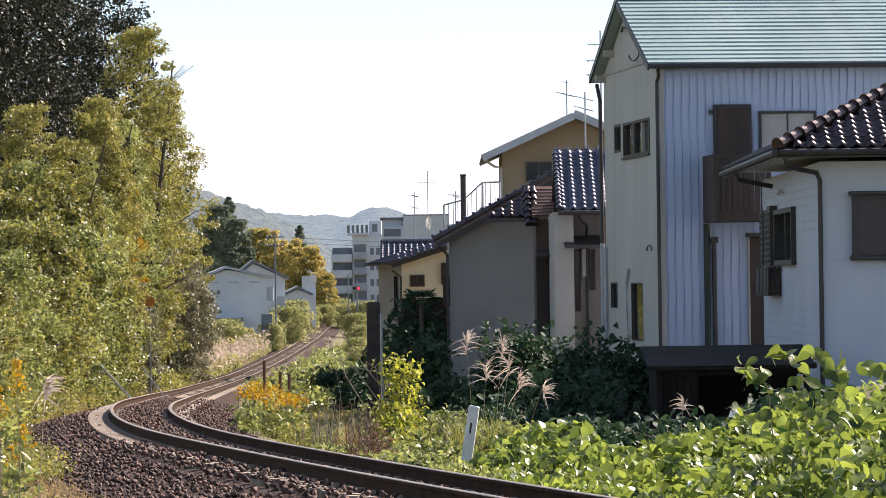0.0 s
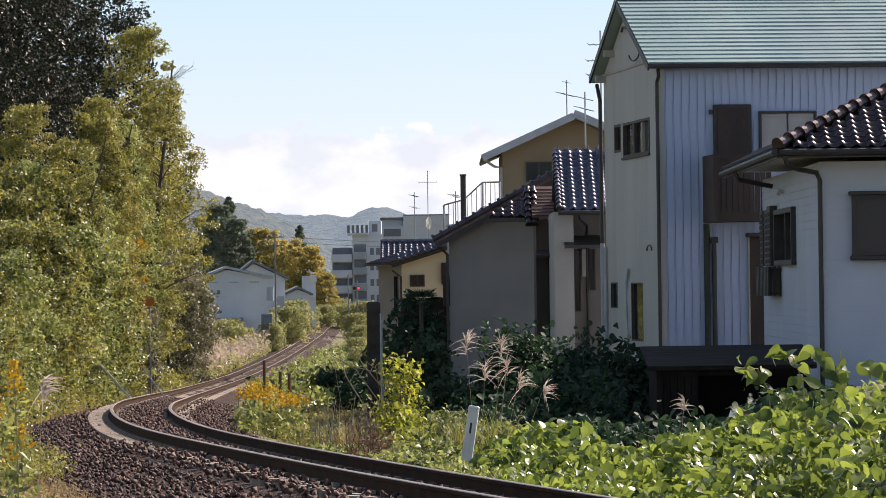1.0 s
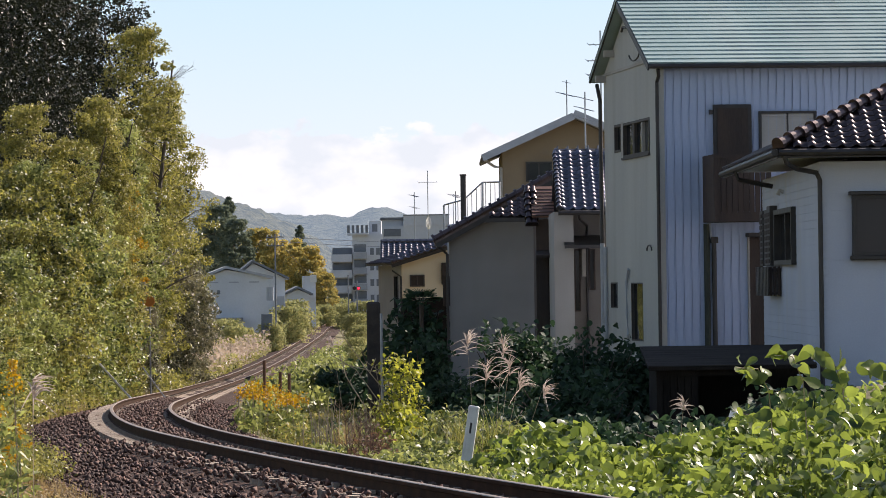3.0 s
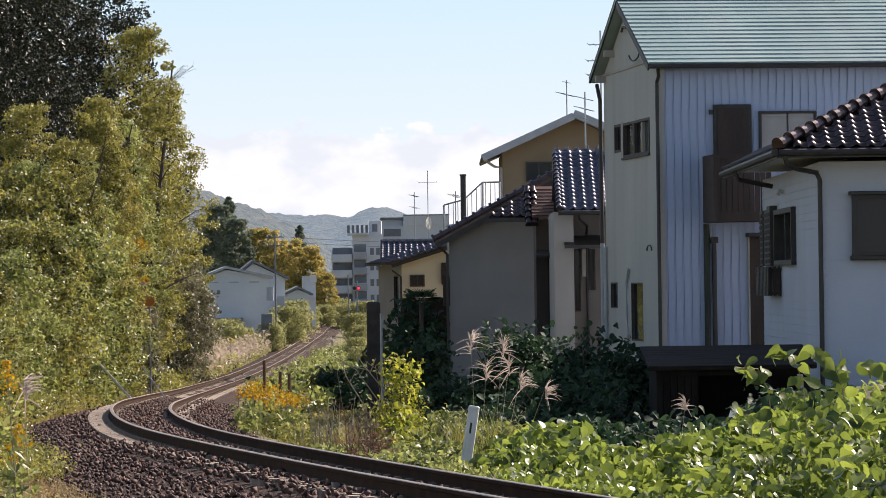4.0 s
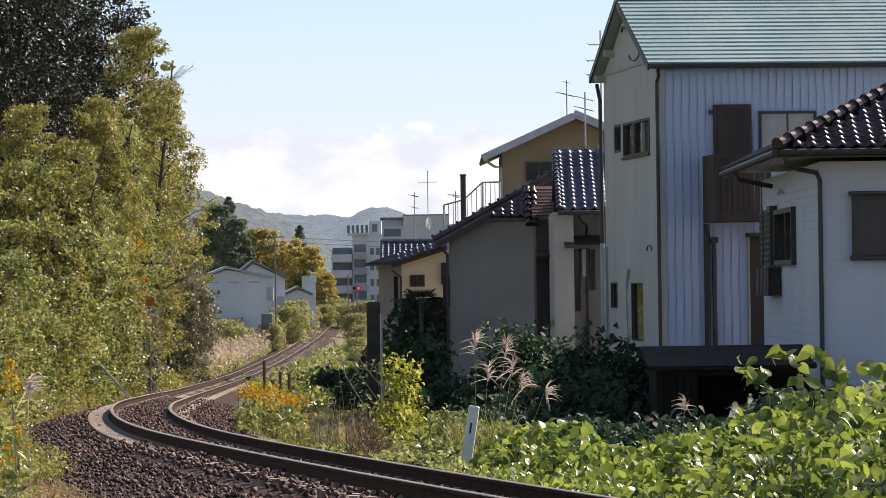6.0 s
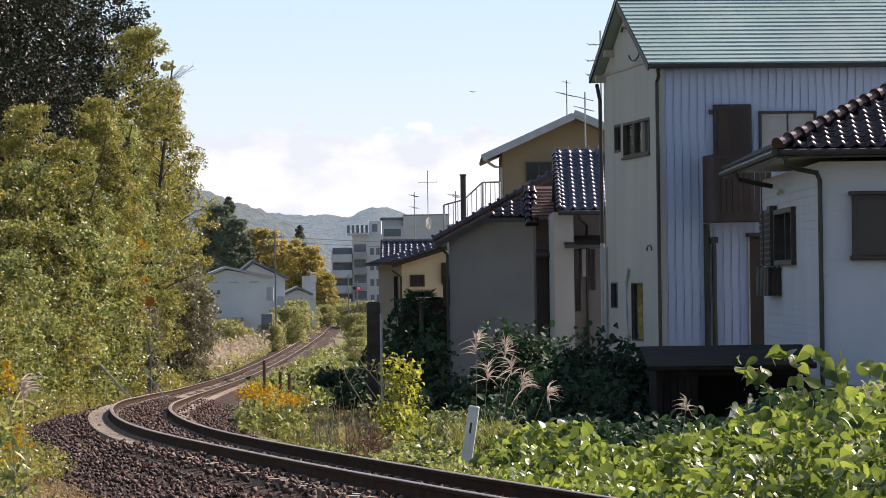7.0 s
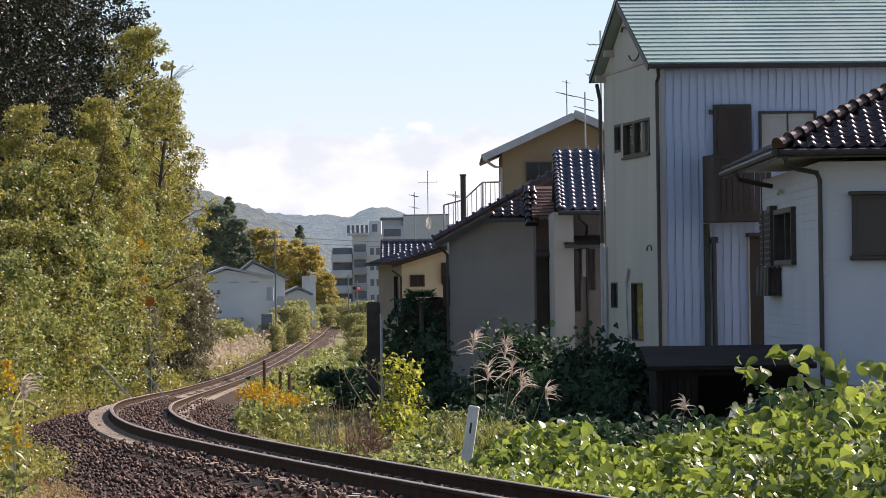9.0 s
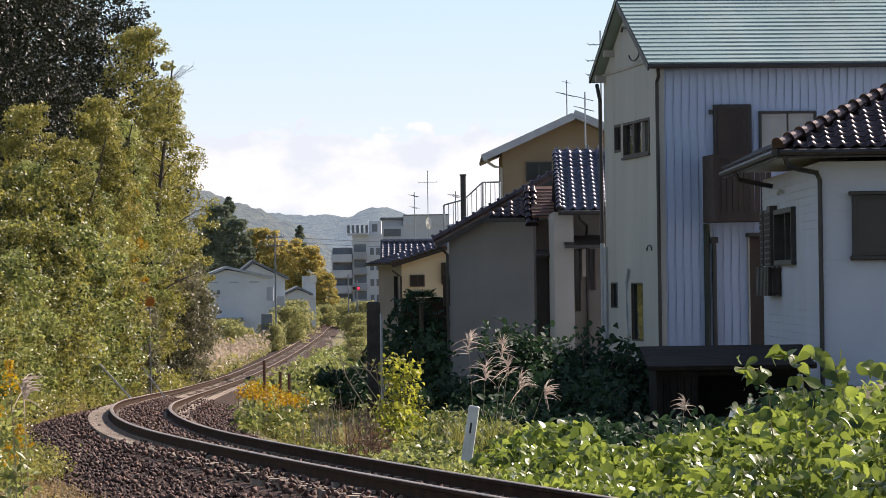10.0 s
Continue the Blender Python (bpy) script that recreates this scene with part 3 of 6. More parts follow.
    return Matrix.Translation(origin) @ Matrix((a, u, n)).transposed().to_4x4()


def tile_slope(parent, me, m, cols, rows, keep=None, expo=0.235, w=0.265):
    rng = random.Random(cols * 31 + rows)
    for j in range(rows):
        for i in range(cols):
            if keep and not keep((i + 0.5) * w, (j + 0.5) * expo):
                continue
            t = part("roof_tile", me, None, parent)
            t.matrix_basis = m @ Matrix.Translation((i * w, j * expo, rng.uniform(0, 0.006))) @ Euler((0, 0, rng.uniform(-0.01, 0.01))).to_matrix().to_4x4()


def ridge_cap(parent, a, b, r, step, mat, name="ridge_tile", mortar=True):
    """Row of round cap tiles along a hip, verge or ridge, each overlapping the next."""
    a, b = Vector(a), Vector(b)
    d = (b - a).normalized()
    n = max(int((b - a).length / step), 1)
    q = d.to_track_quat("Y", "Z").to_matrix().to_4x4()
    bm = bmesh.new()
    rings = []
    for v, rr in ((0.0, r * 1.4), (step * 0.30, r * 1.35), (step * 0.31, r * 0.95), (step * 1.1, r * 0.9)):
        rings.append([bm.verts.new((rr * math.cos(t), v, rr * math.sin(t))) for t in np.linspace(-0.15 * math.pi, 1.15 * math.pi, 9)])
    for p, s in zip(rings, rings[1:]):
        for k in range(8):
            bm.faces.new((p[k], p[k + 1], s[k + 1], s[k]))
    bm.faces.new(rings[0]); bm.faces.new(rings[-1])
    me = bpy.data.meshes.new(name); bm.to_mesh(me); bm.free(); me.materials.append(mat); me.materials.append(M_plaster)
    for f in me.polygons:
        f.material_index = 1 if f.index < 8 and mortar else 0
    for i in range(n):
        t = part(name, me, None, parent)
        t.matrix_basis = Matrix.Translation(a + d * step * i) @ q


def wall_panel(name, parent, mat, x0, x1, z0, z1, holes, thick, m, label=""):
    """Upright wall in local x,z with rectangular holes through it; m carries it into the house."""
    xs = sorted({x0, x1, *[h[0] for h in holes], *[h[1] for h in holes]})
    zs = sorted({z0, z1, *[h[2] for h in holes], *[h[3] for h in holes]})
    bm = bmesh.new()
    for i in range(len(xs) - 1):
        for j in range(len(zs) - 1):
            cx, cz = (xs[i] + xs[i + 1]) / 2, (zs[j] + zs[j + 1]) / 2
            if not any(h[0] < cx < h[1] and h[2] < cz < h[3] for h in holes):
                box(bm, xs[i], xs[i + 1], 0, thick, zs[j], zs[j + 1])
    bmesh.ops.remove_doubles(bm, verts=bm.verts[:], dist=1e-5)
    w = part(name, bm, mat, parent, label)
    w.matrix_basis = m
    return w


def window_unit(parent, x0, x1, z0, z1, m, mullions=1, frame_mat=None, depth=0.10, proud=0.03, pane_mat=None, fw=0.05, label=""):
    """Framed window: outer frame, mullions and a pane set back in it; lies in local x,z, facing -y."""
    fm = frame_mat or M_dark_metal
    bm = bmesh.new()
    box(bm, x0, x0 + fw, -proud, depth, z0, z1); box(bm, x1 - fw, x1, -proud, depth, z0, z1)
    box(bm, x0 + fw, x1 - fw, -proud, depth, z0, z0 + fw); box(bm, x0 + fw, x1 - fw, -proud, depth, z1 - fw, z1)
    for k in range(1, mullions + 1):
        xm = x0 + (x1 - x0) * k / (mullions + 1)
        box(bm, xm - fw * 0.4, xm + fw * 0.4, -proud * 0.4, depth, z0 + fw, z1 - fw)
    w = part("window", bm, fm, parent, label)
    w.matrix_basis = m
    part("pane", cuboid(x0 + fw, x1 - fw, depth * 0.5, depth * 0.5 + 0.01, z0 + fw, z1 - fw), pane_mat or M_pane, w)
    return w


def pipe(parent, pts, r, mat, name="downpipe", clips=0):
    p = part(name, tube(pts, r, 8), mat, parent)
    return p


SIDE = Euler((0, 0, radians(-90))).to_matrix().to_4x4()      # carries a wall lying along x into one lying along -y, facing -x


def left_wall(y_far):
    """Frame of a wall on x = 0 seen from -x: its own x runs from the far end towards the front."""
    return Matrix.Translation((0, y_far, 0)) @ SIDE


# ---------------------------------------------------------------- tall white house with the green roof


def build_white_house():
    h = thing("house", pose(4.882, 89.0, 0, 0, 0, 6.95), "tall narrow white house with ribbed siding and pale green sheet roof", "house")
    L, D, E, A = 13.0, 7.5, 6.68, 8.22
    base = -1.3
    # core walls
    holes_l = [(D - 4.68, D - 1.10, 4.58, 5.40), (D - 5.94, D - 5.02, 4.74, 5.41), (D - 6.85, D - 5.82, 1.02, 1.64), (D - 3.92, D - 2.32, 0.27, 1.63)]
    wl = left_wall(D)
    wall_panel("wall", h, M_gable, 0, D, base, E, holes_l, 0.14, wl, "stained cream rendered end wall")
    gb = part("gable", prism([(0, E), (D, E), (D / 2, A - 0.06)], 0.14, axis="x"), M_gable, h)
    part("trim", cuboid(-0.03, -0.003, 0, D, E - 0.03, E + 0.035), M_pale_wall, h)
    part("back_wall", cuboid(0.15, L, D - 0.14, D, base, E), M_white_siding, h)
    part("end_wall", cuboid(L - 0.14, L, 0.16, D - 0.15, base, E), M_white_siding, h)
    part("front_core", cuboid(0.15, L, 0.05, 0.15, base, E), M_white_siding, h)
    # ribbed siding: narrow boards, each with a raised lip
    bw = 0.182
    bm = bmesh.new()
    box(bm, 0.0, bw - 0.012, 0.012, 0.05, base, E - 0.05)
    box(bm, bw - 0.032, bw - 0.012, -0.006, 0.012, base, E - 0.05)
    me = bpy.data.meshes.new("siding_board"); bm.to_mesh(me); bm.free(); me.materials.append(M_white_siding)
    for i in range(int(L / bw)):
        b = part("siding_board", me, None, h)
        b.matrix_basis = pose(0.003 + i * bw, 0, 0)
    # roof: front slope of stepped sheets, plain back slope
    ov, ox = 0.42, 0.27
    s = (A - E) / (D / 2)
    ang = math.atan(s)
    length = (D / 2 + ov) / math.cos(ang)
    n = 16
    st = length / n
    bm = bmesh.new()
    box(bm, -ox, L + 0.3, 0.0, st + 0.02, 0.0, 0.02)
    box(bm, -ox, L + 0.3, -0.012, 0.0, -0.02, 0.045)
    box(bm, -ox, L + 0.3, 0.0, 0.02, 0.02, 0.045)
    me = bpy.data.meshes.new("roof_sheet"); bm.to_mesh(me); bm.free(); me.materials.append(M_green_roof)
    fr = roof_frame((0, -ov, E - ov * s + 0.02), (1, 0, 0), (0, math.cos(ang), math.sin(ang)))
    for i in range(n):
        b = part("roof_sheet", me, None, h)
        b.matrix_basis = fr @ Matrix.Translation((0, i * st, 0))
    bk = part("back_roof", cuboid(-ox, L + 0.3, 0, length, 0, 0.04), M_green_roof, h)
    bk.matrix_basis = roof_frame((L, D + ov, E - ov * s + 0.02), (-1, 0, 0), (0, -math.cos(ang), math.sin(ang)))
    part("ridge_cap", tube([(-ox, D / 2, A + 0.05), (L, D / 2, A + 0.05)], 0.055, 8), M_dark_metal, h)
    # soffit boards and bargeboards on the gable
    for sy, y0 in ((1, -ov), (-1, D + ov)):
        bd = part("bargeboard", cuboid(-0.02, 0.02, 0, length, -0.15, 0.0), M_dark_metal, h)
        bd.matrix_basis = roof_frame((-ox, y0, E - ov * s + 0.015), (1, 0, 0), (0, sy * math.cos(ang), math.sin(ang)))
        sf = part("soffit", cuboid(-ox, 0, 0, length, -0.05, -0.02), M_pale_wall, h)
        sf.matrix_basis = roof_frame((0, y0, E - ov * s + 0.0), (1, 0, 0), (0, sy * math.cos(ang), math.sin(ang)))
    for y in (0.25, 1.55, D / 2, D - 1.55, D - 0.25):
        zz = A - abs(y - D / 2) * s - 0.25
        part("purlin", cuboid(-ox + 0.03, 0, y - 0.09, y + 0.09, zz - 0.02, zz + 0.14), M_pale_wall, h)
    # gutter and fascia along the eave
    part("fascia", cuboid(-0.1, L, -0.05, -0.01, E - 0.12, E - 0.02), M_dark_metal, h)
    part("gutter", tube([(-ox, -ov - 0.03, E - ov * s - 0.03), (L, -ov - 0.03, E - ov * s - 0.05)], 0.055, 8), M_dark_metal, h)
    pipe(h, [(-0.06, -ov, E - 0.28), (-0.03, -ov + 0.1, E - 0.42), (-0.03, -0.07, E - 0.55), (-0.03, -0.07, 3.0), (-0.03, -0.07, base)], 0.042, M_dark_metal)
    pipe(h, [(-0.1, D + ov, E - 0.2), (-0.08, D + 0.08, E - 0.6), (-0.08, D + 0.06, 2.6)], 0.05, M_dark_metal)
    pipe(h, [(-0.08, D + 0.06, 2.6), (-0.08, D + 0.06, base)], 0.055, M_pvc)
    pipe(h, [(-0.06, D - 0.25, 2.5), (-0.06, D - 0.25, base)], 0.045, M_pvc)
    # gable windows: brown timber frames under a pale lintel line
    for k, (hx0, hx1, z0, z1) in enumerate(holes_l):
        w = window_unit(h, hx0, hx1, z0, z1, wl, mullions=0, depth=0.13, proud=0.02 if k < 2 else 0.005, fw=0.06 if k < 2 else 0.03, frame_mat=M_frame)
        if k == 0:
            for u, mat in ((0.36, M_frame), (0.40, M_frame), (0.70, M_pale_wall)):
                x = hx0 + (hx1 - hx0) * u
                part("mullion", cuboid(x - 0.07, x + 0.07, 0.0, 0.12, z0 + 0.06, z1 - 0.06), mat, w)
            part("sill", cuboid(hx0 - 0.06, hx1 + 0.06, -0.06, -0.003, z0 - 0.05, z0), M_frame, w)
    q = part("window_surround", cuboid(D - 5.02, D - 4.68, -0.012, -0.002, 4.62, 5.44), M_pale_wall, h); q.matrix_basis = wl
    # conduit by the low window, small hooks and loops
    pipe(h, [(-0.04, 4.02, 1.95), (-0.05, 4.12, 1.82), (-0.05, 4.28, 1.6), (-0.05, 4.28, 0.9), (-0.05, 4.15, 0.4), (-0.05, 4.4, 0.0)], 0.035, M_pvc, "conduit")
    pipe(h, [(-0.12, 2.35 + 0.75 * math.cos(t), 6.98 + 0.22 * math.sin(t)) for t in np.linspace(math.pi * 0.8, 1.9 * math.pi, 11)], 0.02, M_dark_metal, "cable_loop")
    pipe(h, [(-0.05, 1.1 + 0.32 * math.cos(t), 2.36 + 0.12 * math.sin(t)) for t in np.linspace(0, math.pi, 7)], 0.018, M_dark_metal, "hook")
    pipe(h, [(-0.08, 4.3, 7.56), (-0.1, 4.0, 7.64), (-0.1, 3.5, 7.6), (-0.06, 3.2, 7.52)], 0.03, M_dark_metal, "insulator")
    # upper doorway with dark shutter, balcony before it
    part("shutter_box", cuboid(1.25, 2.12, -0.10, 0.0, 4.3, 5.62, 0.01), M_dark_metal, h)
    part("balcony_door", cuboid(1.33, 2.04, -0.125, -0.102, 3.2, 5.54), M_wood_dark, h)
    bal = part("balcony", cuboid(1.0, 2.32, -1.30, -0.02, 2.96, 3.17), M_wood_dark, h, "weathered dark timber balcony")
    for i in range(6):
        part("side_board", cuboid(0.995, 1.02, -1.30 + i * 0.213, -1.30 + i * 0.213 + 0.205, 2.98, 4.46 - 0.01 * (i % 2)), M_wood_red, bal)
    part("handrail", cuboid(1.02, 2.34, -1.34, -1.26, 4.37, 4.45), M_wood_dark, bal)
    for i in range(10):
        part("baluster", cuboid(1.04 + i * 0.128, 1.04 + i * 0.128 + 0.11, -1.31, -1.28, 3.17, 4.37), M_wood_dark, bal)
    part("corner_post", cuboid(1.0, 1.07, -1.36, -1.29, 2.96, 4.46), M_wood_dark, bal)
    pipe(h, [(1.06, -0.06, 2.93), (1.06, -0.06, base)], 0.07, M_mossy, "mossy_post")
    pipe(h, [(1.14, -0.08, 2.94), (1.15, -0.09, 2.6)], 0.022, M_pvc)
    pipe(h, [(1.22, -0.09, 2.62), (1.22, -0.09, base)], 0.055, M_dark_metal)
    part("pipe_hopper", cuboid(1.14, 1.31, -0.16, -0.02, 2.50, 2.64, 0.01), M_dark_metal, h)
    part("doorway_panel", cuboid(2.03, 2.42, -0.10, 0.0, -0.4, 2.62), M_wood_dark, h)
    part("door_jamb", cuboid(1.995, 2.028, -0.12, 0.0, -0.4, 2.62), M_pale_wall, h)
    part("door_hood", cuboid(1.96, 2.5, -0.32, 0.0, 2.62, 2.72, 0.01), M_dark_metal, h)
    # upper window with pale louvred shutter
    w = window_unit(h, 2.30, 3.62, 4.35, 5.46, pose(0, 0, 0), mullions=1, depth=0.0, proud=0.09, pane_mat=M_curtain, label="shuttered window with pale louvres")
    for i in range(18):
        part("slat", cuboid(2.37, 3.55, -0.035, -0.012, 4.43 + i * 0.054, 4.43 + i * 0.054 + 0.034), M_curtain, w)
    part("lamp_bracket", cuboid(1.16, 1.22, -0.16, -0.003, 5.40, 5.5), M_dark_metal, h)
    return h


build_white_house()

TILE_BROWN = tile_mesh("roof_tile", M_tile)
TILE_GREY = tile_mesh("grey_roof_tile", M_tile_grey)

# ---------------------------------------------------------------- low white house with brown tiles


def build_tiled_house():
    h = thing("house", pose(6.87, 72.0, 0), "low white house with horizontal siding and glazed brown tiled hip roof", "house")
    L, D, E = 9.0, 12.9, 3.80
    base = -1.2
    wl = left_wall(D)
    front_holes = [(0.58, 1.95, 2.08, 3.18)]
    side_holes = [(D - 9.0, D - 4.9, 1.95, 3.08)]
    wall_panel("wall", h, M_bung, 0.13, L, base, E, front_holes, 0.12, pose(0, 0.012, 0))
    wall_panel("wall", h, M_bung, 0, D, base, E, side_holes, 0.12, Matrix.Translation((0.012, 0, 0)) @ wl)
    part("back_wall", cuboid(0.15, L, D - 0.12, D, base, E), M_bung, h)
    part("end_wall", cuboid(L - 0.12, L, 0.14, D - 0.13, base, E), M_bung, h)
    # lapped siding boards, cut round the windows
    bh = 0.152
    for j in range(int((E - base) / bh)):
        z = base + j * bh
        for holes, length, m in ((front_holes, L, pose(0, 0, 0)), (side_holes, D, wl)):
            cuts = [hh for hh in holes if hh[2] < z + bh and hh[3] > z]
            spans = [(0.0, length)] if not cuts else [(0.0, cuts[0][0]), (cuts[0][1], length)]
            for a, b in spans:
                bm = bmesh.new()
                box(bm, a, b, 0.0, 0.012, z + 0.006, z + bh)
                for v in bm.verts:
                    if v.co.y < 0.006:
                        v.co.y = -0.002 if v.co.z < z + 0.02 else 0.003
                part("siding_board", bm, M_bung, h).matrix_basis = m
    # windows
    w = window_unit(h, 0.58, 1.95, 2.08, 3.18, pose(0, 0, 0), mullions=1, proud=0.16, fw=0.07, depth=0.1, label="dark bronze framed bay window")
    part("hood", cuboid(0.52, 2.02, -0.24, -0.003, 3.18, 3.25, 0.01), M_dark_metal, w)
    part("sill", cuboid(0.54, 2.0, -0.2, -0.003, 2.0, 2.08, 0.01), M_dark_metal, w)
    window_unit(h, D - 9.0, D - 4.9, 1.95, 3.08, wl, mullions=1, proud=0.10, fw=0.10)
    for y0, y1, out in ((9.15, 9.9, 0.16), (10.35, 11.1, 0.12), (11.5, 12.2, 0.12)):
        q = part("open_shutter", cuboid(D - y1, D - y0, -out, -0.003, 1.95, 3.12 + 0.06 * (y0 < 10), 0.01), M_dark_metal, h); q.matrix_basis = wl
        for k in range(9):
            b = part("louvre", cuboid(D - y1 + 0.06, D - y0 - 0.06, -out - 0.014, -out - 0.002, 2.0 + k * 0.12, 2.08 + k * 0.12), M_wood_dark, q)
        b = part("edge_strip", cuboid(D - y1 - 0.10, D - y1 - 0.02, -out + 0.03, -0.003, 1.97, 3.1), M_pvc, q)
    cage = part("window_cage", cuboid(D - 11.4, D - 8.4, -0.02, -0.003, 1.36, 1.90), M_dark_metal, h, "dark slatted flower box"); cage.matrix_basis = wl
    for z in (1.36, 1.84):
        part("cage_rail", cuboid(D - 11.4, D - 8.4, -0.26, -0.021, z, z + 0.05), M_dark_metal, cage)
    for k in range(9):
        part("slat", cuboid(D - 11.4 + k * 0.36, D - 11.4 + k * 0.36 + 0.22, -0.285, -0.262, 1.33, 1.93), M_dark_metal, cage)
    for k in range(3):
        part("end_slat", cuboid(D - 8.40, D - 8.375, -0.25 + k * 0.085, -0.19 + k * 0.085, 1.33, 1.93), M_wood_dark, cage)
    part("wall_lamp", tube([(-0.02, 7.4, 3.42), (-0.10, 7.4, 3.44), (-0.13, 7.4, 3.36)], 0.045, 8), M_curtain, h)
    # hip roof
    ov, s = 0.80, 0.48
    ez = 4.02
    W2 = L / 2 + ov
    top = ez + W2 * s
    a, b, c, d = (-ov, -ov, ez), (L + ov, -ov, ez), (L + ov, D + 0.05, ez), (-ov, D + 0.05, ez)
    r1, r2 = (L / 2, -ov + W2, top), (L / 2, D + 0.05 - W2, top)
    bm = bmesh.new()
    v = [bm.verts.new(p) for p in (a, b, c, d, r1, r2)]
    for f in ((0, 1, 4), (1, 2, 5, 4), (2, 3, 5), (3, 0, 4, 5), (3, 2, 1, 0)):
        bm.faces.new([v[i] for i in f])
    part("roof", bm, M_tile, h)
    part("fascia", cuboid(-ov - 0.01, L + ov, -ov - 0.03, -ov, ez - 0.17, ez + 0.0), M_dark_metal, h)
    part("fascia", cuboid(-ov - 0.03, -ov, -ov - 0.03, D + 0.05, ez - 0.17, ez + 0.0), M_dark_metal, h)
    part("soffit", cuboid(-ov, L + ov, -ov, D + 0.05, ez - 0.05, ez - 0.005), M_white_paint, h)
    part("gutter", tube([(-ov, -ov - 0.07, ez - 0.07), (L + ov, -ov - 0.07, ez - 0.09)], 0.065, 8), M_dark_metal, h)
    part("gutter", tube([(-ov - 0.07, -ov, ez - 0.07), (-ov - 0.07, D, ez - 0.09)], 0.065, 8), M_dark_metal, h)
    ang = math.atan(s)
    fr = roof_frame((-ov, -ov - 0.03, ez + 0.0), (1, 0, 0), (0, math.cos(ang), math.sin(ang)))
    tile_slope(h, TILE_BROWN, fr, 16, 22, lambda u, q: q * math.cos(ang) < u - 0.1)
    fl = roof_frame((-ov - 0.03, D + 0.05, ez), (0, -1, 0), (math.cos(ang), 0, math.sin(ang)))
    tile_slope(h, TILE_BROWN, fl, 52, 4, lambda u, q: q < D + ov + 0.05 - u)
    ridge_cap(h, (-ov - 0.02, -ov - 0.02, ez + 0.07), (r1[0], r1[1], r1[2] + 0.07), 0.10, 0.33, M_tile, mortar=False)
    # rain pipe from the corner of the gutter back to the wall and down it
    pipe(h, [(-0.72, -ov - 0.05, ez - 0.1), (-0.66, -ov - 0.02, ez - 0.26), (-0.45, -0.5, ez - 0.36), (-0.06, -0.09, ez - 0.42), (0.0, -0.07, ez - 0.55), (0.0, -0.07, base)], 0.045, M_dark_metal)
    pipe(h, [(-ov - 0.07, 9.0, ez - 0.1), (-ov, 9.0, ez - 0.3), (-0.1, 9.0, ez - 0.45)], 0.05, M_dark_metal)
    return h


build_tiled_house()

# ---------------------------------------------------------------- the row of houses behind


def build_grey_house():
    h = thing("house", pose(0.18, 114.0, 0), "grey stucco house with dark tiled gable roof", "house")
    s, base, D = 0.53, -2.3, 9.0
    part("wall", prism([(0, base), (8.4, base), (8.4, 3.0), (4.2, 3.0 + 4.2 * s), (0, 2.98)], 0.16), M_stucco_grey, h)
    part("side_wall", cuboid(0, 0.16, 0.17, D, base, 2.98), M_stucco_grey, h)
    part("side_wall", cuboid(8.24, 8.4, 0.17, D, base, 2.98), M_stucco_grey, h)
    part("back_wall", prism([(0.17, base), (8.23, base), (8.23, 2.9), (4.2, 2.9 + 4.03 * s), (0.17, 2.9)], 0.16, at=D), M_stucco_grey, h)
    ang = math.atan(s)
    ln = 4.62 / math.cos(ang)
    e0 = (-0.42, -0.35, 3.0 - 0.42 * s + 0.06)
    for sx in (1, -1):
        x0 = -0.42 if sx > 0 else 8.82
        r = part("roof", cuboid(0, D + 0.7, 0, ln, -0.06, 0.05), M_tile, h)
        r.matrix_basis = roof_frame((x0, -0.35 if sx < 0 else D + 0.35, e0[2]), (0, -sx, 0), (sx * math.cos(ang), 0, math.sin(ang)))
    bd = part("bargeboard", cuboid(-0.03, 0.03, 0, ln, -0.17, -0.03), M_dark_metal, h)
    bd.matrix_basis = roof_frame((-0.42, -0.36, e0[2]), (0, -1, 0), (math.cos(ang), 0, math.sin(ang)))
    ridge_cap(h, (-0.46, -0.30, e0[2] + 0.08), (4.2, -0.30, 3.0 + 4.2 * s + 0.18), 0.115, 0.27, M_tile, mortar=False)
    fl = roof_frame((-0.44, D, e0[2] + 0.05), (0, -1, 0), (math.cos(ang), 0, math.sin(ang)))
    tile_slope(h, TILE_BROWN, fl, 34, 3)
    # pent roof on the gable wall
    bm = bmesh.new()
    tri = [(0.48, 0.0), (2.25, 0.0), (2.25, 2.01), (2.17, 2.01)]
    lo, hi = ([bm.verts.new((u, v, w)) for u, v in tri] for w in (-0.04, 0.02))
    bm.faces.new(lo[::-1]); bm.faces.new(hi)
    for i in range(4):
        bm.faces.new((lo[i], lo[(i + 1) % 4], hi[(i + 1) % 4], hi[i]))
    pent = part("pent_roof", bm, M_dark_metal, h)
    pa = math.atan(0.5)
    fr = roof_frame((0.62, -1.85, 3.50), (1, 0, 0), (0, math.cos(pa), math.sin(pa)))
    pent.matrix_basis = fr
    tile_slope(h, TILE_BROWN, Matrix.Translation((0, 0, 0.03)) @ fr, 8, 9, lambda u, q: 3.5 + q * math.sin(pa) < 2.92 + (u + 0.62) * s)
    part("pent_fascia", cuboid(1.05, 2.86, -1.90, -1.85, 3.38, 3.50), M_dark_metal, h)
    pipe(h, [(-0.3, -0.2, 2.75), (-0.06, -0.06, 2.5), (-0.06, -0.06, base)], 0.045, M_dark_metal)
    part("meter_box", cuboid(-0.2, 0.0, 0.6, 1.0, 1.0, 1.9, 0.02), M_wood_dark, h)
    return h


build_grey_house()


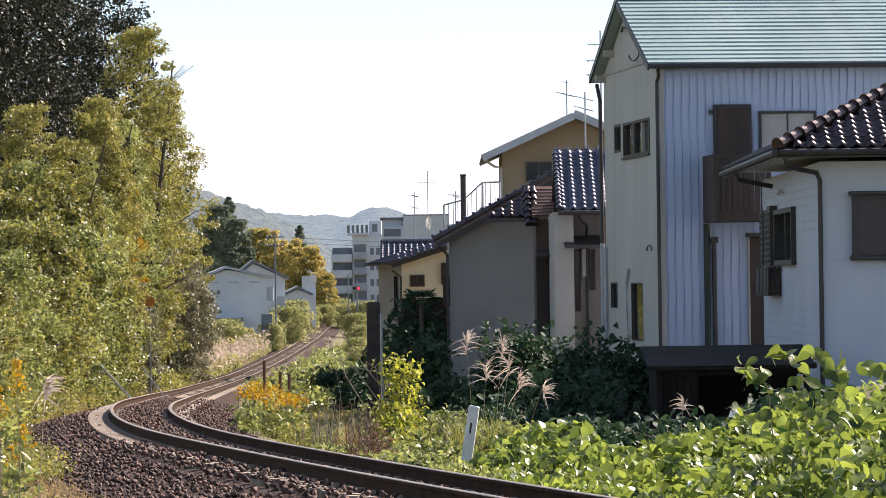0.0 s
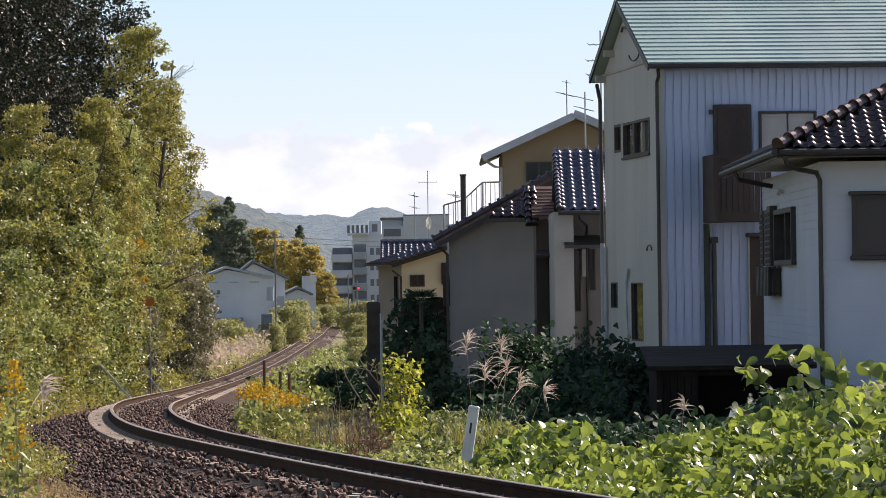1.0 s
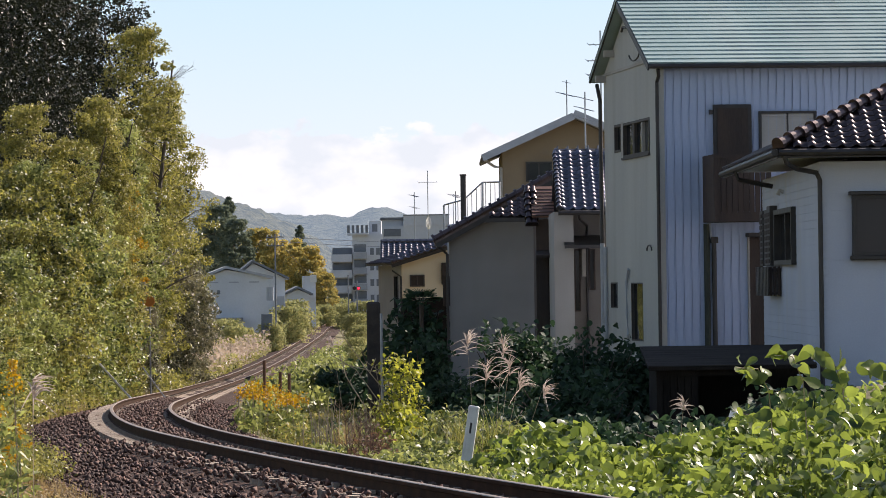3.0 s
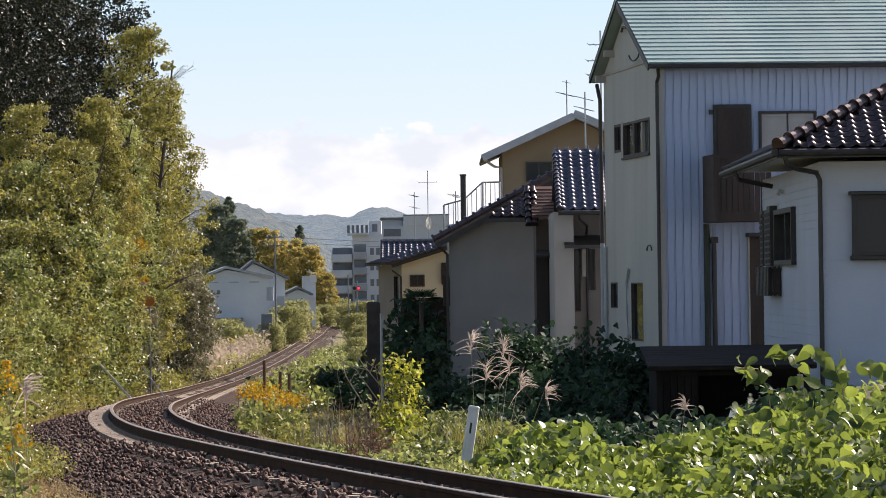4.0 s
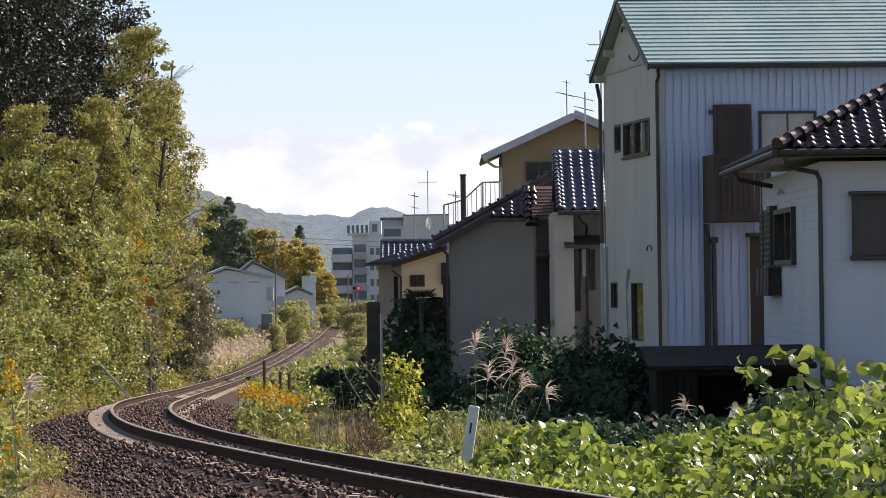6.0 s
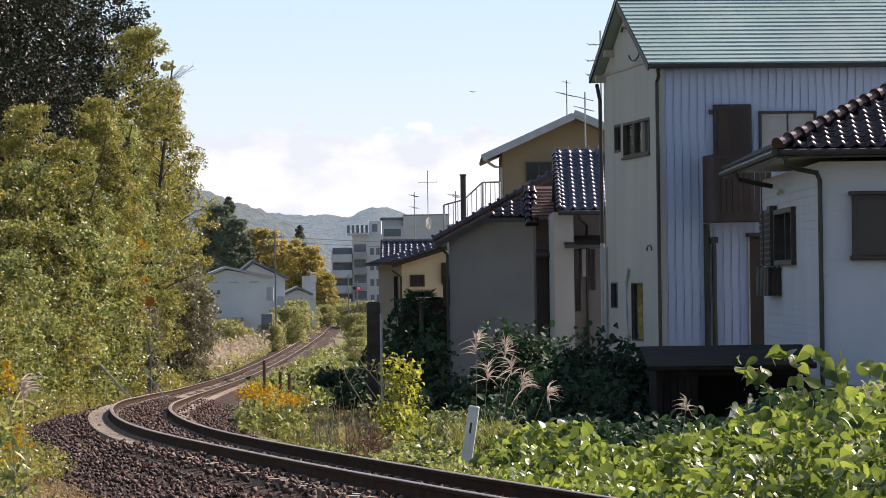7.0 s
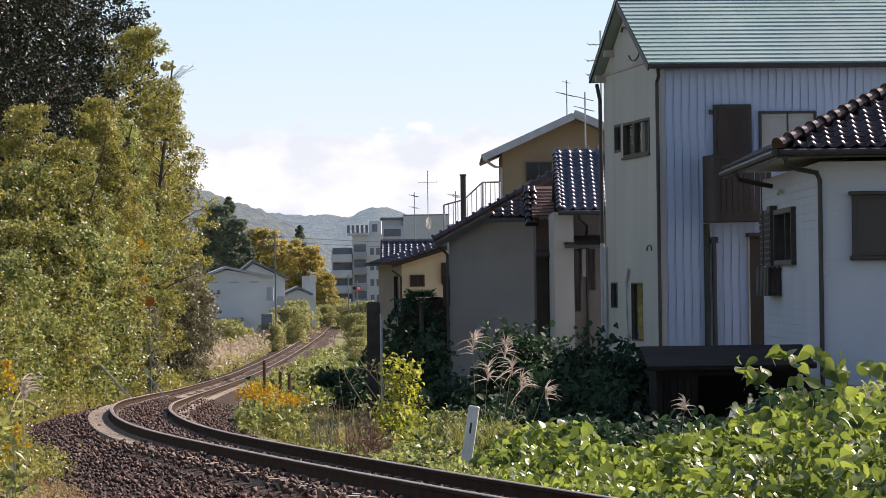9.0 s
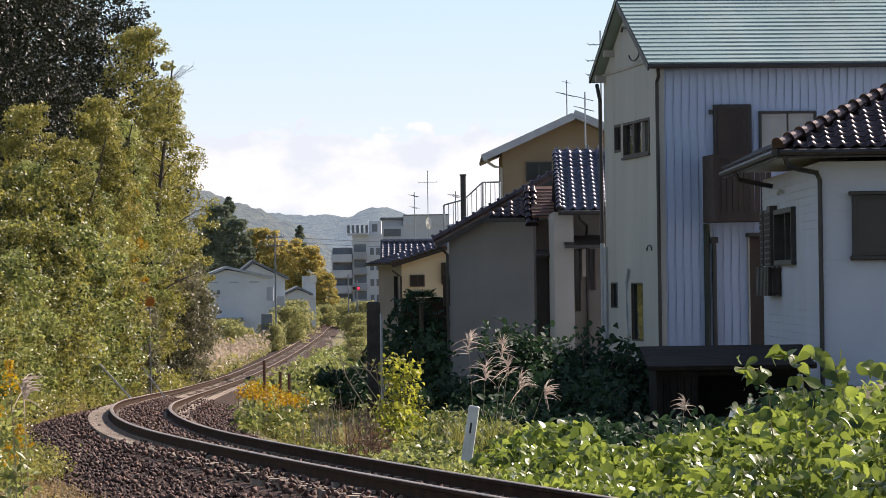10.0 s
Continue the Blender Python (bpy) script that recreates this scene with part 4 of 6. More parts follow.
def build_narrow_house():
    h = thing("house", pose(2.84, 101.0, 0), "narrow pale plaster house with grey tiled roof and timber side", "house")
    base = -1.8
    part("wall", cuboid(0.0, 0.50, 0.0, 6.0, base, 3.46), M_pale_wall, h, "cream plaster pier")
    wall_panel("wall", h, M_brown_wall, 0.51, 5.0, base, 3.6, [(0.54, 0.70, 0.9, 2.5), (0.92, 1.08, 1.45, 2.5)], 0.14, pose(0, 1.0, 0))
    window_unit(h, 0.54, 0.70, 0.9, 2.5, pose(0, 1.0, 0), 0, M_wood_dark, fw=0.03)
    window_unit(h, 0.92, 1.08, 1.45, 2.5, pose(0, 1.0, 0), 0, M_wood_dark, fw=0.03)
    part("service_duct", cuboid(0.74, 0.84, 0.9, 0.997, 1.8, 2.5), M_pale_wall, h)
    aw = part("awning", prism([(-0.45, 2.52), (1.0, 2.78), (1.0, 2.86), (-0.45, 2.60)], 0.95, axis="x", at=0.26), M_dark_metal, h)
    ang = math.atan(0.5)
    fr = roof_frame((0.14, -0.55, 3.48), (1, 0, 0), (0, math.cos(ang), math.sin(ang)))
    r = part("roof", cuboid(0, 5.0, 0, 3.75, -0.06, 0.0), M_dark_metal, h); r.matrix_basis = fr
    tile_slope(h, TILE_GREY, fr, 8, 15)
    rb = part("back_roof", cuboid(0, 5.0, 0, 3.75, -0.06, 0.0), M_tile_grey, h)
    rb.matrix_basis = roof_frame((5.1, 6.15, 3.48), (-1, 0, 0), (0, -math.cos(ang), math.sin(ang)))
    ridge_cap(h, (0.12, 2.80, 5.09), (2.6, 2.80, 5.09), 0.07, 0.28, M_tile_grey, mortar=False)
    for i in range(8):
        part("ridge_ornament", tube([(0.2 + i * 0.265, 2.70, 5.10), (0.2 + i * 0.265, 2.70, 5.24)], 0.03, 6, taper=0.7), M_tile_grey, h)
    ridge_cap(h, (0.13, -0.56, 3.54), (0.13, 2.8, 5.12), 0.06, 0.26, M_tile_grey, mortar=False)
    part("gutter", tube([(0.1, -0.62, 3.42), (5.0, -0.62, 3.40)], 0.06, 8), M_dark_metal, h)
    pipe(h, [(0.62, -0.6, 3.38), (0.64, -0.5, 3.26), (0.86, 0.4, 3.10), (0.87, 0.93, 2.95), (0.87, 0.93, base)], 0.035, M_dark_metal)
    # timber-clad side bay with a red-brown sheet roof
    part("timber_bay", cuboid(-0.34, -0.003, 5.0, 8.0, base, 3.35), M_wood_red, h)
    part("bay_window", cuboid(-0.35, -0.03, 4.9, 4.995, -0.6, 2.35), M_wood_dark, h)
    part("bay_eave", prism([(4.3, 2.32), (5.0, 2.45), (5.0, 2.52), (4.3, 2.39)], 0.40, axis="x", at=-0.36), M_wood_dark, h)
    c = part("sheet_roof", cuboid(0, 0.60, 0, 1.35, -0.03, 0.03), M_copper, h)
    ca = math.atan(0.75)
    cf = roof_frame((-0.45, 4.8, 3.42), (1, 0, 0), (0, math.cos(ca), math.sin(ca)))
    c.matrix_basis = cf
    for i in range(9):
        b = part("roof_batten", cuboid(0, 0.60, i * 0.15, i * 0.15 + 0.02, 0.03, 0.045), M_wood_dark, h)
        b.matrix_basis = cf
    ridge_cap(h, (-0.52, 4.75, 3.2), (-0.55, 5.9, 4.35), 0.08, 0.24, M_tile, mortar=False)
    ridge_cap(h, (-0.38, 4.75, 3.2), (-0.40, 5.9, 4.35), 0.08, 0.24, M_tile, mortar=False)
    return h


build_narrow_house()


def build_ochre_house():
    h = thing("house", pose(2.15, 140.0, 0), "ochre rendered house with white-edged gable roof", "house")
    s, base, W, E = 0.445, -1.5, 5.0, 6.32
    D = 9.0
    part("wall", prism([(0, base), (W, base), (W, E), (W / 2, E + W / 2 * s), (0, E)], 0.16), M_ochre, h)
    part("side_wall", cuboid(0, 0.16, 0.17, D, base, E), M_ochre, h)
    part("side_wall", cuboid(W - 0.16, W, 0.17, D, base, E), M_ochre, h)
    part("back_wall", cuboid(0.17, W - 0.17, D - 0.16, D, base, E), M_ochre, h)
    ang = math.atan(s)
    ln = (W / 2 + 0.72) / math.cos(ang)
    for sx in (1, -1):
        x0 = -0.72 if sx > 0 else W + 0.72
        z0 = E - 0.72 * s + 0.12
        r = part("roof", cuboid(0, D + 1.4, 0, ln, -0.05, 0.05), M_dark_metal, h)
        r.matrix_basis = roof_frame((x0, -0.7 if sx < 0 else D + 0.7, z0), (0, -sx, 0), (sx * math.cos(ang), 0, math.sin(ang)))
        b = part("bargeboard", cuboid(-0.03, 0.03, -0.02, ln, -0.18, 0.07), M_fascia, h)
        b.matrix_basis = roof_frame((x0, -0.72, z0), (0, -1, 0), (sx * math.cos(ang), 0, math.sin(ang)))
        sf = part("soffit", cuboid(0, 0.7, 0, ln, -0.09, -0.055), M_fascia, h)
        sf.matrix_basis = roof_frame((x0, -0.7 if sx < 0 else 0.0, z0), (0, -sx, 0), (sx * math.cos(ang), 0, math.sin(ang)))
    window_unit(h, 0.82, 1.75, 5.22, 5.92, pose(0, -0.06, 0), 1, M_dark_metal, depth=0.05)
    part("vent_hood", cuboid(1.4, 1.7, -0.12, -0.003, 6.12, 6.2), M_ochre, h)
    pipe(h, [(-0.68, -0.6, E - 0.3), (-0.3, -0.2, E - 0.55), (-0.05, -0.06, E - 0.6), (-0.05, -0.06, base)], 0.05, M_pale_wall)
    return h


build_ochre_house()


def build_cream_house():
    h = thing("house", pose(-1.68, 160.0, 0, 0, 0, 10), "cream rendered house with dark tiled roof", "house")
    base, D, W = -3.4, 6.0, 4.0
    s = 0.30
    part("wall", prism([(0, 1.08), (W, 1.08), (W, 2.55 + W * s), (0, 2.52)], 0.16), M_cream, h)
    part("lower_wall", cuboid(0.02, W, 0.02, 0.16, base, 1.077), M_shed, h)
    wall_panel("side_wall", h, M_pale_wall, 0, D - 0.17, base, 2.42, [(D - 1.9, D - 0.9, 0.3, 2.0)], 0.16, left_wall(D))
    window_unit(h, D - 1.9, D - 0.9, 0.3, 2.0, left_wall(D), 0)
    ang = math.atan(s)
    ln = (W + 0.5) / math.cos(ang)
    z0 = 2.55 - 0.5 * s + 0.08
    r = part("roof", cuboid(0, D + 0.9, 0, ln, -0.06, 0.0), M_dark_metal, h)
    fl = roof_frame((-0.5, D + 0.4, z0), (0, -1, 0), (math.cos(ang), 0, math.sin(ang)))
    r.matrix_basis = fl
    tile_slope(h, TILE_BROWN, fl, 26, 10)
    b = part("bargeboard", cuboid(-0.03, 0.03, -0.02, ln, -0.16, -0.01), M_dark_metal, h)
    b.matrix_basis = roof_frame((-0.5, -0.52, z0), (0, -1, 0), (math.cos(ang), 0, math.sin(ang)))
    ridge_cap(h, (-0.5, -0.55, z0 + 0.05), (W, -0.55, z0 + 0.10 + (W + 0.5) * s), 0.085, 0.30, M_tile, mortar=False)
    va = math.atan(0.6)
    for i in range(16):
        for j in range(2):
            t = part("roof_tile", TILE_GREY, None, h)
            t.matrix_basis = roof_frame((-0.3 + i * 0.265, -0.75, z0 + 0.04 + (0.2 + i * 0.265) * s), (1, 0, s * 0.8), (0, math.cos(va), math.sin(va))) @ Matrix.Translation((0, j * 0.235, 0))
    window_unit(h, 0.32, 0.92, 1.54, 2.02, pose(0, -0.05, 0), 1, M_dark_metal, depth=0.045)
    pipe(h, [(-0.45, -0.4, 2.2), (-0.05, -0.1, 1.95), (-0.05, -0.06, base)], 0.04, M_dark_metal)
    part("hood_window", cuboid(1.62, 1.95, -0.25, -0.003, 1.6, 2.5, 0.02), M_wood_dark, h)
    return h


build_cream_house()


def build_back_tiled_house():
    h = thing("house", pose(-2.9, 182.0, 0), "grey house with a tiled roof facing the railway", "house")
    part("wall", cuboid(0.2, 3.4, 0.6, 5.0, -3.4, 2.72), M_stucco_grey, h)
    ang = math.atan(0.5)
    fr = roof_frame((0, 0, 2.72), (1, 0, 0), (0, math.cos(ang), math.sin(ang)))
    r = part("roof", cuboid(0, 3.6, 0, 1.9, -0.06, 0.0), M_dark_metal, h); r.matrix_basis = fr
    tile_slope(h, TILE_GREY, fr, 13, 8)
    b = part("back_roof", cuboid(0, 3.6, 0, 3.0, -0.06, 0.0), M_tile_grey, h)
    b.matrix_basis = roof_frame((3.6, 4.9, 2.4), (-1, 0, 0), (0, -math.cos(ang), math.sin(ang)))
    ridge_cap(h, (0, 1.72, 3.63), (3.6, 1.72, 3.63), 0.08, 0.3, M_tile_grey, mortar=False)
    return h


build_back_tiled_house()


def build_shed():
    s = thing("garden_shed", pose(3.72, 69.5, 0), "low weathered timber shed with flat roof, darkened in colour for shade", "shed")
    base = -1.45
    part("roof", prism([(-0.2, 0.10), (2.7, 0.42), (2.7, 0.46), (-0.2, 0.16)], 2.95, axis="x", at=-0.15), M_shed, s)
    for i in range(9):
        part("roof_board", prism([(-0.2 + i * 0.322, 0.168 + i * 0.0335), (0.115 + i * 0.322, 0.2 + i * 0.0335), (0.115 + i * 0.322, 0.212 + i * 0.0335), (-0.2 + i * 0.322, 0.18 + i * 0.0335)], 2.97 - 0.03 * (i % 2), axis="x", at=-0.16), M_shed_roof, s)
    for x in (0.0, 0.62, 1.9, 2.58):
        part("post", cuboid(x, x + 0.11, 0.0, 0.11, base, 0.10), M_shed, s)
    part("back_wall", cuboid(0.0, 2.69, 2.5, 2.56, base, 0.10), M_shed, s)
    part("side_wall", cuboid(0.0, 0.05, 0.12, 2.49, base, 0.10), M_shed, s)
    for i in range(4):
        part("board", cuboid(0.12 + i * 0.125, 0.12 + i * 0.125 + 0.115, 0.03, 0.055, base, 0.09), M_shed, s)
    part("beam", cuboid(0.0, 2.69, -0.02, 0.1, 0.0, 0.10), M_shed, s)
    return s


build_shed()


def build_stair_rail():
    r = thing("roof_stair_railing", pose(0.0, 132.0, 0), "grey metal railing of an outside stair and landing", "railing")
    # landing deck behind the grey house roof
    part("deck", cuboid(0.1, 2.0, 0.1, 2.0, 3.05, 3.2), M_far_grey, r)
    part("support_wall", cuboid(0.15, 1.95, 0.15, 1.9, -2.2, 3.05), M_far_grey, r)
    top = [(0.05, 0, 4.28), (0.72, 0, 4.45), (1.35, 0, 5.02), (1.92, 0, 5.02)]
    low = [(0.05, 0, 3.55), (0.72, 0, 3.7), (1.35, 0, 4.2), (1.92, 0, 4.2)]
    part("handrail", tube(top, 0.03, 6), M_alu, r)
    part("bottom_rail", tube(low, 0.022, 6), M_alu, r)
    for i in range(13):
        x = 0.05 + 1.87 * i / 12
        zt = np.interp(x, [p[0] for p in top], [p[2] for p in top])
        zl = np.interp(x, [p[0] for p in low], [p[2] for p in low])
        part("baluster", tube([(x, 0, zl), (x, 0, zt)], 0.014, 5), M_alu, r)
    for x in (1.35, 1.92, 0.05):
        part("rail_post", tube([(x, 0, 3.4), (x, 0, np.interp(x, [p[0] for p in top], [p[2] for p in top]))], 0.035, 6), M_alu, r)
    return r


build_stair_rail()
ch = thing("flue_pipe", pose(0.68, 128, 0), "dark straight flue pipe standing behind a roof", "chimney")
part("pipe", tube([(0, 0, -2), (0, 0, 5.15)], 0.09, 10), M_dark_metal, ch)
part("cap", tube([(0, 0, 5.13), (0, 0, 5.19)], 0.11, 10), M_dark_metal, ch)


def build_aerial(x, y, z0, height, booms, label="thin rooftop television aerial on a mast", rz=0):
    a = thing("tv_aerial", pose(x, y, z0, 0, 0, rz), label, "aerial", group="rooftop aerials")
    part("mast", tube([(0, 0, 0), (0, 0, height)], 0.022, 6), M_alu, a)
    for z, n, ln, sp in booms:
        bm = part("boom", tube([(-ln / 2, 0, z), (ln / 2, 0, z)], 0.014, 5), M_alu, a)
        for i in range(n):
            xx = -ln / 2 + ln * i / max(n - 1, 1)
            e = sp * (1 - 0.35 * i / max(n, 1)) / 2
            part("element", tube([(xx, -e * 0.9, z - e * 0.25), (xx, e * 0.9, z + e * 0.25)], 0.008, 4), M_alu, bm)
    return a


build_aerial(4.52, 142.0, 7.1, 1.8, [(1.28, 7, 0.55, 0.75), (1.72, 2, 0.22, 0.3)], rz=70)
build_aerial(3.78, 103.8, 5.05, 1.6, [(1.42, 4, 0.4, 0.55), (1.15, 5, 0.45, 0.6), (0.9, 3, 0.3, 0.5)], rz=75)
build_aerial(3.98, 98.2, -0.6, 8.5, [(8.15, 5, 0.6, 0.25), (7.75, 5, 0.7, 0.3), (7.4, 4, 0.7, 0.3)], rz=15)
build_aerial(-0.75, 205.0, 2.0, 5.5, [(4.9, 2, 1.0, 0.5)], rz=10)
build_aerial(-1.45, 205.0, 2.0, 4.4, [(4.2, 4, 0.4, 0.6), (3.6, 3, 0.4, 0.6)], rz=60)
build_aerial(0.55, 165.0, 3.0, 2.5, [(2.3, 5, 0.4, 0.8)], rz=40)


def build_dish(x, y, z):
    d = thing("satellite_dish", pose(x, y, z), "small white satellite dish on a roof mast", "satellite dish")
    bm = bmesh.new()
    rings = []
    for k in range(4):
        r = 0.32 * k / 3 + 0.01
        rings.append([bm.verts.new((0.45 * r * math.cos(t), -0.10 + 0.9 * r * r, r * math.sin(t))) for t in np.linspace(0, 2 * math.pi, 13)[:-1]])
    for p, q in zip(rings, rings[1:]):
        for k in range(12):
            bm.faces.new((p[k], p[(k + 1) % 12], q[(k + 1) % 12], q[k]))
    bm.faces.new(rings[0])
    bmesh.ops.solidify(bm, geom=bm.faces[:], thickness=0.012)
    part("reflector", bm, M_white_paint, d)
    part("feed_arm", tube([(0, -0.08, -0.2), (-0.02, -0.4, -0.05)], 0.015, 5), M_alu, d)
    part("mast", tube([(0, 0, 0), (0, 0.06, -2.2)], 0.025, 6), M_alu, d)


build_dish(-0.72, 203.0, 4.75)

# ---------------------------------------------------------------- far buildings and the hills


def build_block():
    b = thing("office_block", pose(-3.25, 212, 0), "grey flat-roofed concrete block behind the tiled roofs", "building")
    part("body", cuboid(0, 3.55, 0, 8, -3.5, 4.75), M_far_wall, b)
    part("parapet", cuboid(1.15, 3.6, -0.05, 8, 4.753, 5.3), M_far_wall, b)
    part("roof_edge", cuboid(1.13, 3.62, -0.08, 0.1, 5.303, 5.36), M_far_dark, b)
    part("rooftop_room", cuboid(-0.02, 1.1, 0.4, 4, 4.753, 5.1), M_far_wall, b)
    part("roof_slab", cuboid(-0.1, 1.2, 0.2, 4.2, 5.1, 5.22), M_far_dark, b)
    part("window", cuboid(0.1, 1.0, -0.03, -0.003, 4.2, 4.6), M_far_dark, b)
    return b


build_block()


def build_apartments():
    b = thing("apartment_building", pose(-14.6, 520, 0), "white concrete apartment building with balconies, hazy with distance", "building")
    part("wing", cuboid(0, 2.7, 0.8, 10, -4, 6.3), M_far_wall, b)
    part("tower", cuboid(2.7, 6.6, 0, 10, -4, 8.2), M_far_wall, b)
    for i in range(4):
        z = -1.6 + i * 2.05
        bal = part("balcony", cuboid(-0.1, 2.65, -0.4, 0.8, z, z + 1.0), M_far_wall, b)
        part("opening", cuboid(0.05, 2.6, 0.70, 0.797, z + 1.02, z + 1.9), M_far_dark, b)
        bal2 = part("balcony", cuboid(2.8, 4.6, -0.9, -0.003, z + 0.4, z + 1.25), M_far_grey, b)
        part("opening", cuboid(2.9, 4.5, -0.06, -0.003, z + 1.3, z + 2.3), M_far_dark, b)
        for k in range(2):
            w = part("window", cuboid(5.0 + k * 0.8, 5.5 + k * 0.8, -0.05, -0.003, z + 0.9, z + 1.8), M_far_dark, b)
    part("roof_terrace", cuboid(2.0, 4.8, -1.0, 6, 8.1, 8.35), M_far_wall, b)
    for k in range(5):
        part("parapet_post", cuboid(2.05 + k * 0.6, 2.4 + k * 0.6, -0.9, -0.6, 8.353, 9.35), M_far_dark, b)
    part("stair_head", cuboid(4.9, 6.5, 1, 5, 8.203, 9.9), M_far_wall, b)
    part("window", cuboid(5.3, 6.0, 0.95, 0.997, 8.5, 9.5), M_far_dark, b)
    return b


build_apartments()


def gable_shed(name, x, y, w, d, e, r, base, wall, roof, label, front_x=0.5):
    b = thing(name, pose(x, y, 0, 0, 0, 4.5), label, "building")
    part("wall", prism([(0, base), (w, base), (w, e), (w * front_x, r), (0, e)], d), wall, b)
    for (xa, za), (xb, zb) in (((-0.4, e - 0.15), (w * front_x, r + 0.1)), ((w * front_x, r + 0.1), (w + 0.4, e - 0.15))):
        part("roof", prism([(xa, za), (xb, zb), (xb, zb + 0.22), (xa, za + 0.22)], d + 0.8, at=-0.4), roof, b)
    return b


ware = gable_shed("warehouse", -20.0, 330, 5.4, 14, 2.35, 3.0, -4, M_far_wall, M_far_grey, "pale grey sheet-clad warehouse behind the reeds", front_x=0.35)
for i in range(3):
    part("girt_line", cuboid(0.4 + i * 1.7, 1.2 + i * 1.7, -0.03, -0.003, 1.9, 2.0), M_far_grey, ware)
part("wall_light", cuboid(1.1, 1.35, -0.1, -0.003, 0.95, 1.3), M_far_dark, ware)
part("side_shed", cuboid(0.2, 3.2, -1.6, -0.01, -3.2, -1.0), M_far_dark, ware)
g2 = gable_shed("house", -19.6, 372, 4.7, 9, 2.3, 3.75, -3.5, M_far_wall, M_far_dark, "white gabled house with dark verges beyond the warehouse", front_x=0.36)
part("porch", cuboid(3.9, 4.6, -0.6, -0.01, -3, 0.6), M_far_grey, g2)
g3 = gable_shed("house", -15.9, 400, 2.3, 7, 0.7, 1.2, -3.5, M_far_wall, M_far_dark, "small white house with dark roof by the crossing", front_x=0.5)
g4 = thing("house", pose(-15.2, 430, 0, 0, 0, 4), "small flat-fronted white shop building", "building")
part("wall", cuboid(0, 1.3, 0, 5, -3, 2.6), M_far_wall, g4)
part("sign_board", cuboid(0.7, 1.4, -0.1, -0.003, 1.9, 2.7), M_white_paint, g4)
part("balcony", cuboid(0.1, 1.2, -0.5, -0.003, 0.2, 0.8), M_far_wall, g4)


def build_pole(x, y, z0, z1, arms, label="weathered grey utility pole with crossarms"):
    p = thing("utility_pole", pose(x, y, z0), label, "utility pole", group="utility poles")
    part("pole", tube([(0, 0, 0), (0, 0, z1 - z0)], 0.08, 10, taper=0.75), M_far_dark, p)
    for z in arms:
        part("crossarm", cuboid(-0.75, 0.75, -0.04, 0.04, z - z0 - 0.04, z - z0 + 0.04), M_far_dark, p)
        for k in (-0.75, -0.3, 0.3, 0.75):
            part("insulator", tube([(k * 0.85, 0, z - z0 + 0.04), (k * 0.85, 0, z - z0 + 0.20)], 0.035, 6), M_white_paint, p)
    return p


pl = build_pole(-13.8, 325, -3.9, 5.9, (5.6, 4.9))
part("transformer", tube([(-0.45, -0.2, 4.3), (-0.45, -0.2, 5.4)], 0.3, 10), M_far_grey, pl)
part("cabinet", cuboid(-1.2, -0.3, -0.4, 0.1, 1.6, 3.2, 0.04), M_far_dark, pl)
build_pole(-14.52, 440, -3.4, 2.85, ())
build_pole(-10.0, 415, -3.2, 2.6, ())


def build_wire(a, b, sag):
    a, b = Vector(a), Vector(b)
    pts = [a.lerp(b, t) - Vector((0, 0, sag * 4 * t * (1 - t))) for t in np.linspace(0, 1, 17)]
    w = part("overhead_wire", tube(pts, 0.018, 4), M_far_dark)
    return tagged(w, "thin dark overhead wire", "wire", group="overhead wires")


build_wire((-13.8, 325, 5.7), (12.0, 330, 5.3), 0.5)
build_wire((-13.8, 325, 5.3), (12.0, 330, 4.9), 0.5)
build_wire((-13.8, 325, 5.7), (-14.52, 440, 2.7), 0.3)


def build_crossing_signal():
    s = thing("level_crossing_signal", pose(-9.4, 430, -3.0), "level crossing signal with a pair of red lamps", "railway signal")
    part("post", tube([(0, 0, 0), (0, 0, 5.0)], 0.08, 8), M_far_dark, s)
    part("arm", cuboid(-0.45, 0.45, -0.05, 0.05, 4.15, 4.28), M_far_dark, s)
    for x, lit in ((-0.30, False), (0.18, True)):
        hood = part("lamp_housing", tube([(x, 0.1, 4.2), (x, -0.12, 4.2)], 0.20, 12), M_black, s)
        part("lens", tube([(x, -0.121, 4.2), (x, -0.15, 4.2)], 0.14, 12), M_lens_on if lit else M_lens_off, hood)
    return s


M_lens_on = glowing("lit_red_lens", (0.9, 0.02, 0.05), 2.6)
M_lens_off = glowing("dim_red_lens", (0.06, 0.01, 0.012), 0.0)
build_crossing_signal()


def build_hill(name, x0, x1, y, depth, ridge, base, mat, label, seed):
    """A wooded ridge: heights along x from a few knots, rough with tree tops, falling towards the viewer."""
    nx, ny = 330, 64
    verts, faces = [], []
    for j in range(ny):
        v = j / (ny - 1)
        for i in range(nx):
            x = x0 + (x1 - x0) * i / (nx - 1)
            h = np.interp(x, [r[0] for r in ridge], [r[1] for r in ridge])
            yy = y - depth * (1 - v)
            h += 1.3 * noise.noise((x * 0.045, seed, 0))
            rough = 5.0 * noise.noise((x * 0.03, yy * 0.008, seed)) * (1 - v)
            trees = 1.5 * noise.noise((x * 0.17, yy * 0.07, seed)) + 1.0 * noise.noise((x * 0.45, yy * 0.2, seed))
            verts.append((x, yy, base + (h - base) * (v ** 0.75) + rough + trees))
    for j in range(ny - 1):
        for i in range(nx - 1):
            faces.append((j * nx + i, j * nx + i + 1, (j + 1) * nx + i + 1, (j + 1) * nx + i))
    me = mesh_np(name, verts, faces)
    me.polygons.foreach_set("use_smooth", [True] * len(faces))
    return tagged(part(name, me, mat), label, "hill", kind="structure")


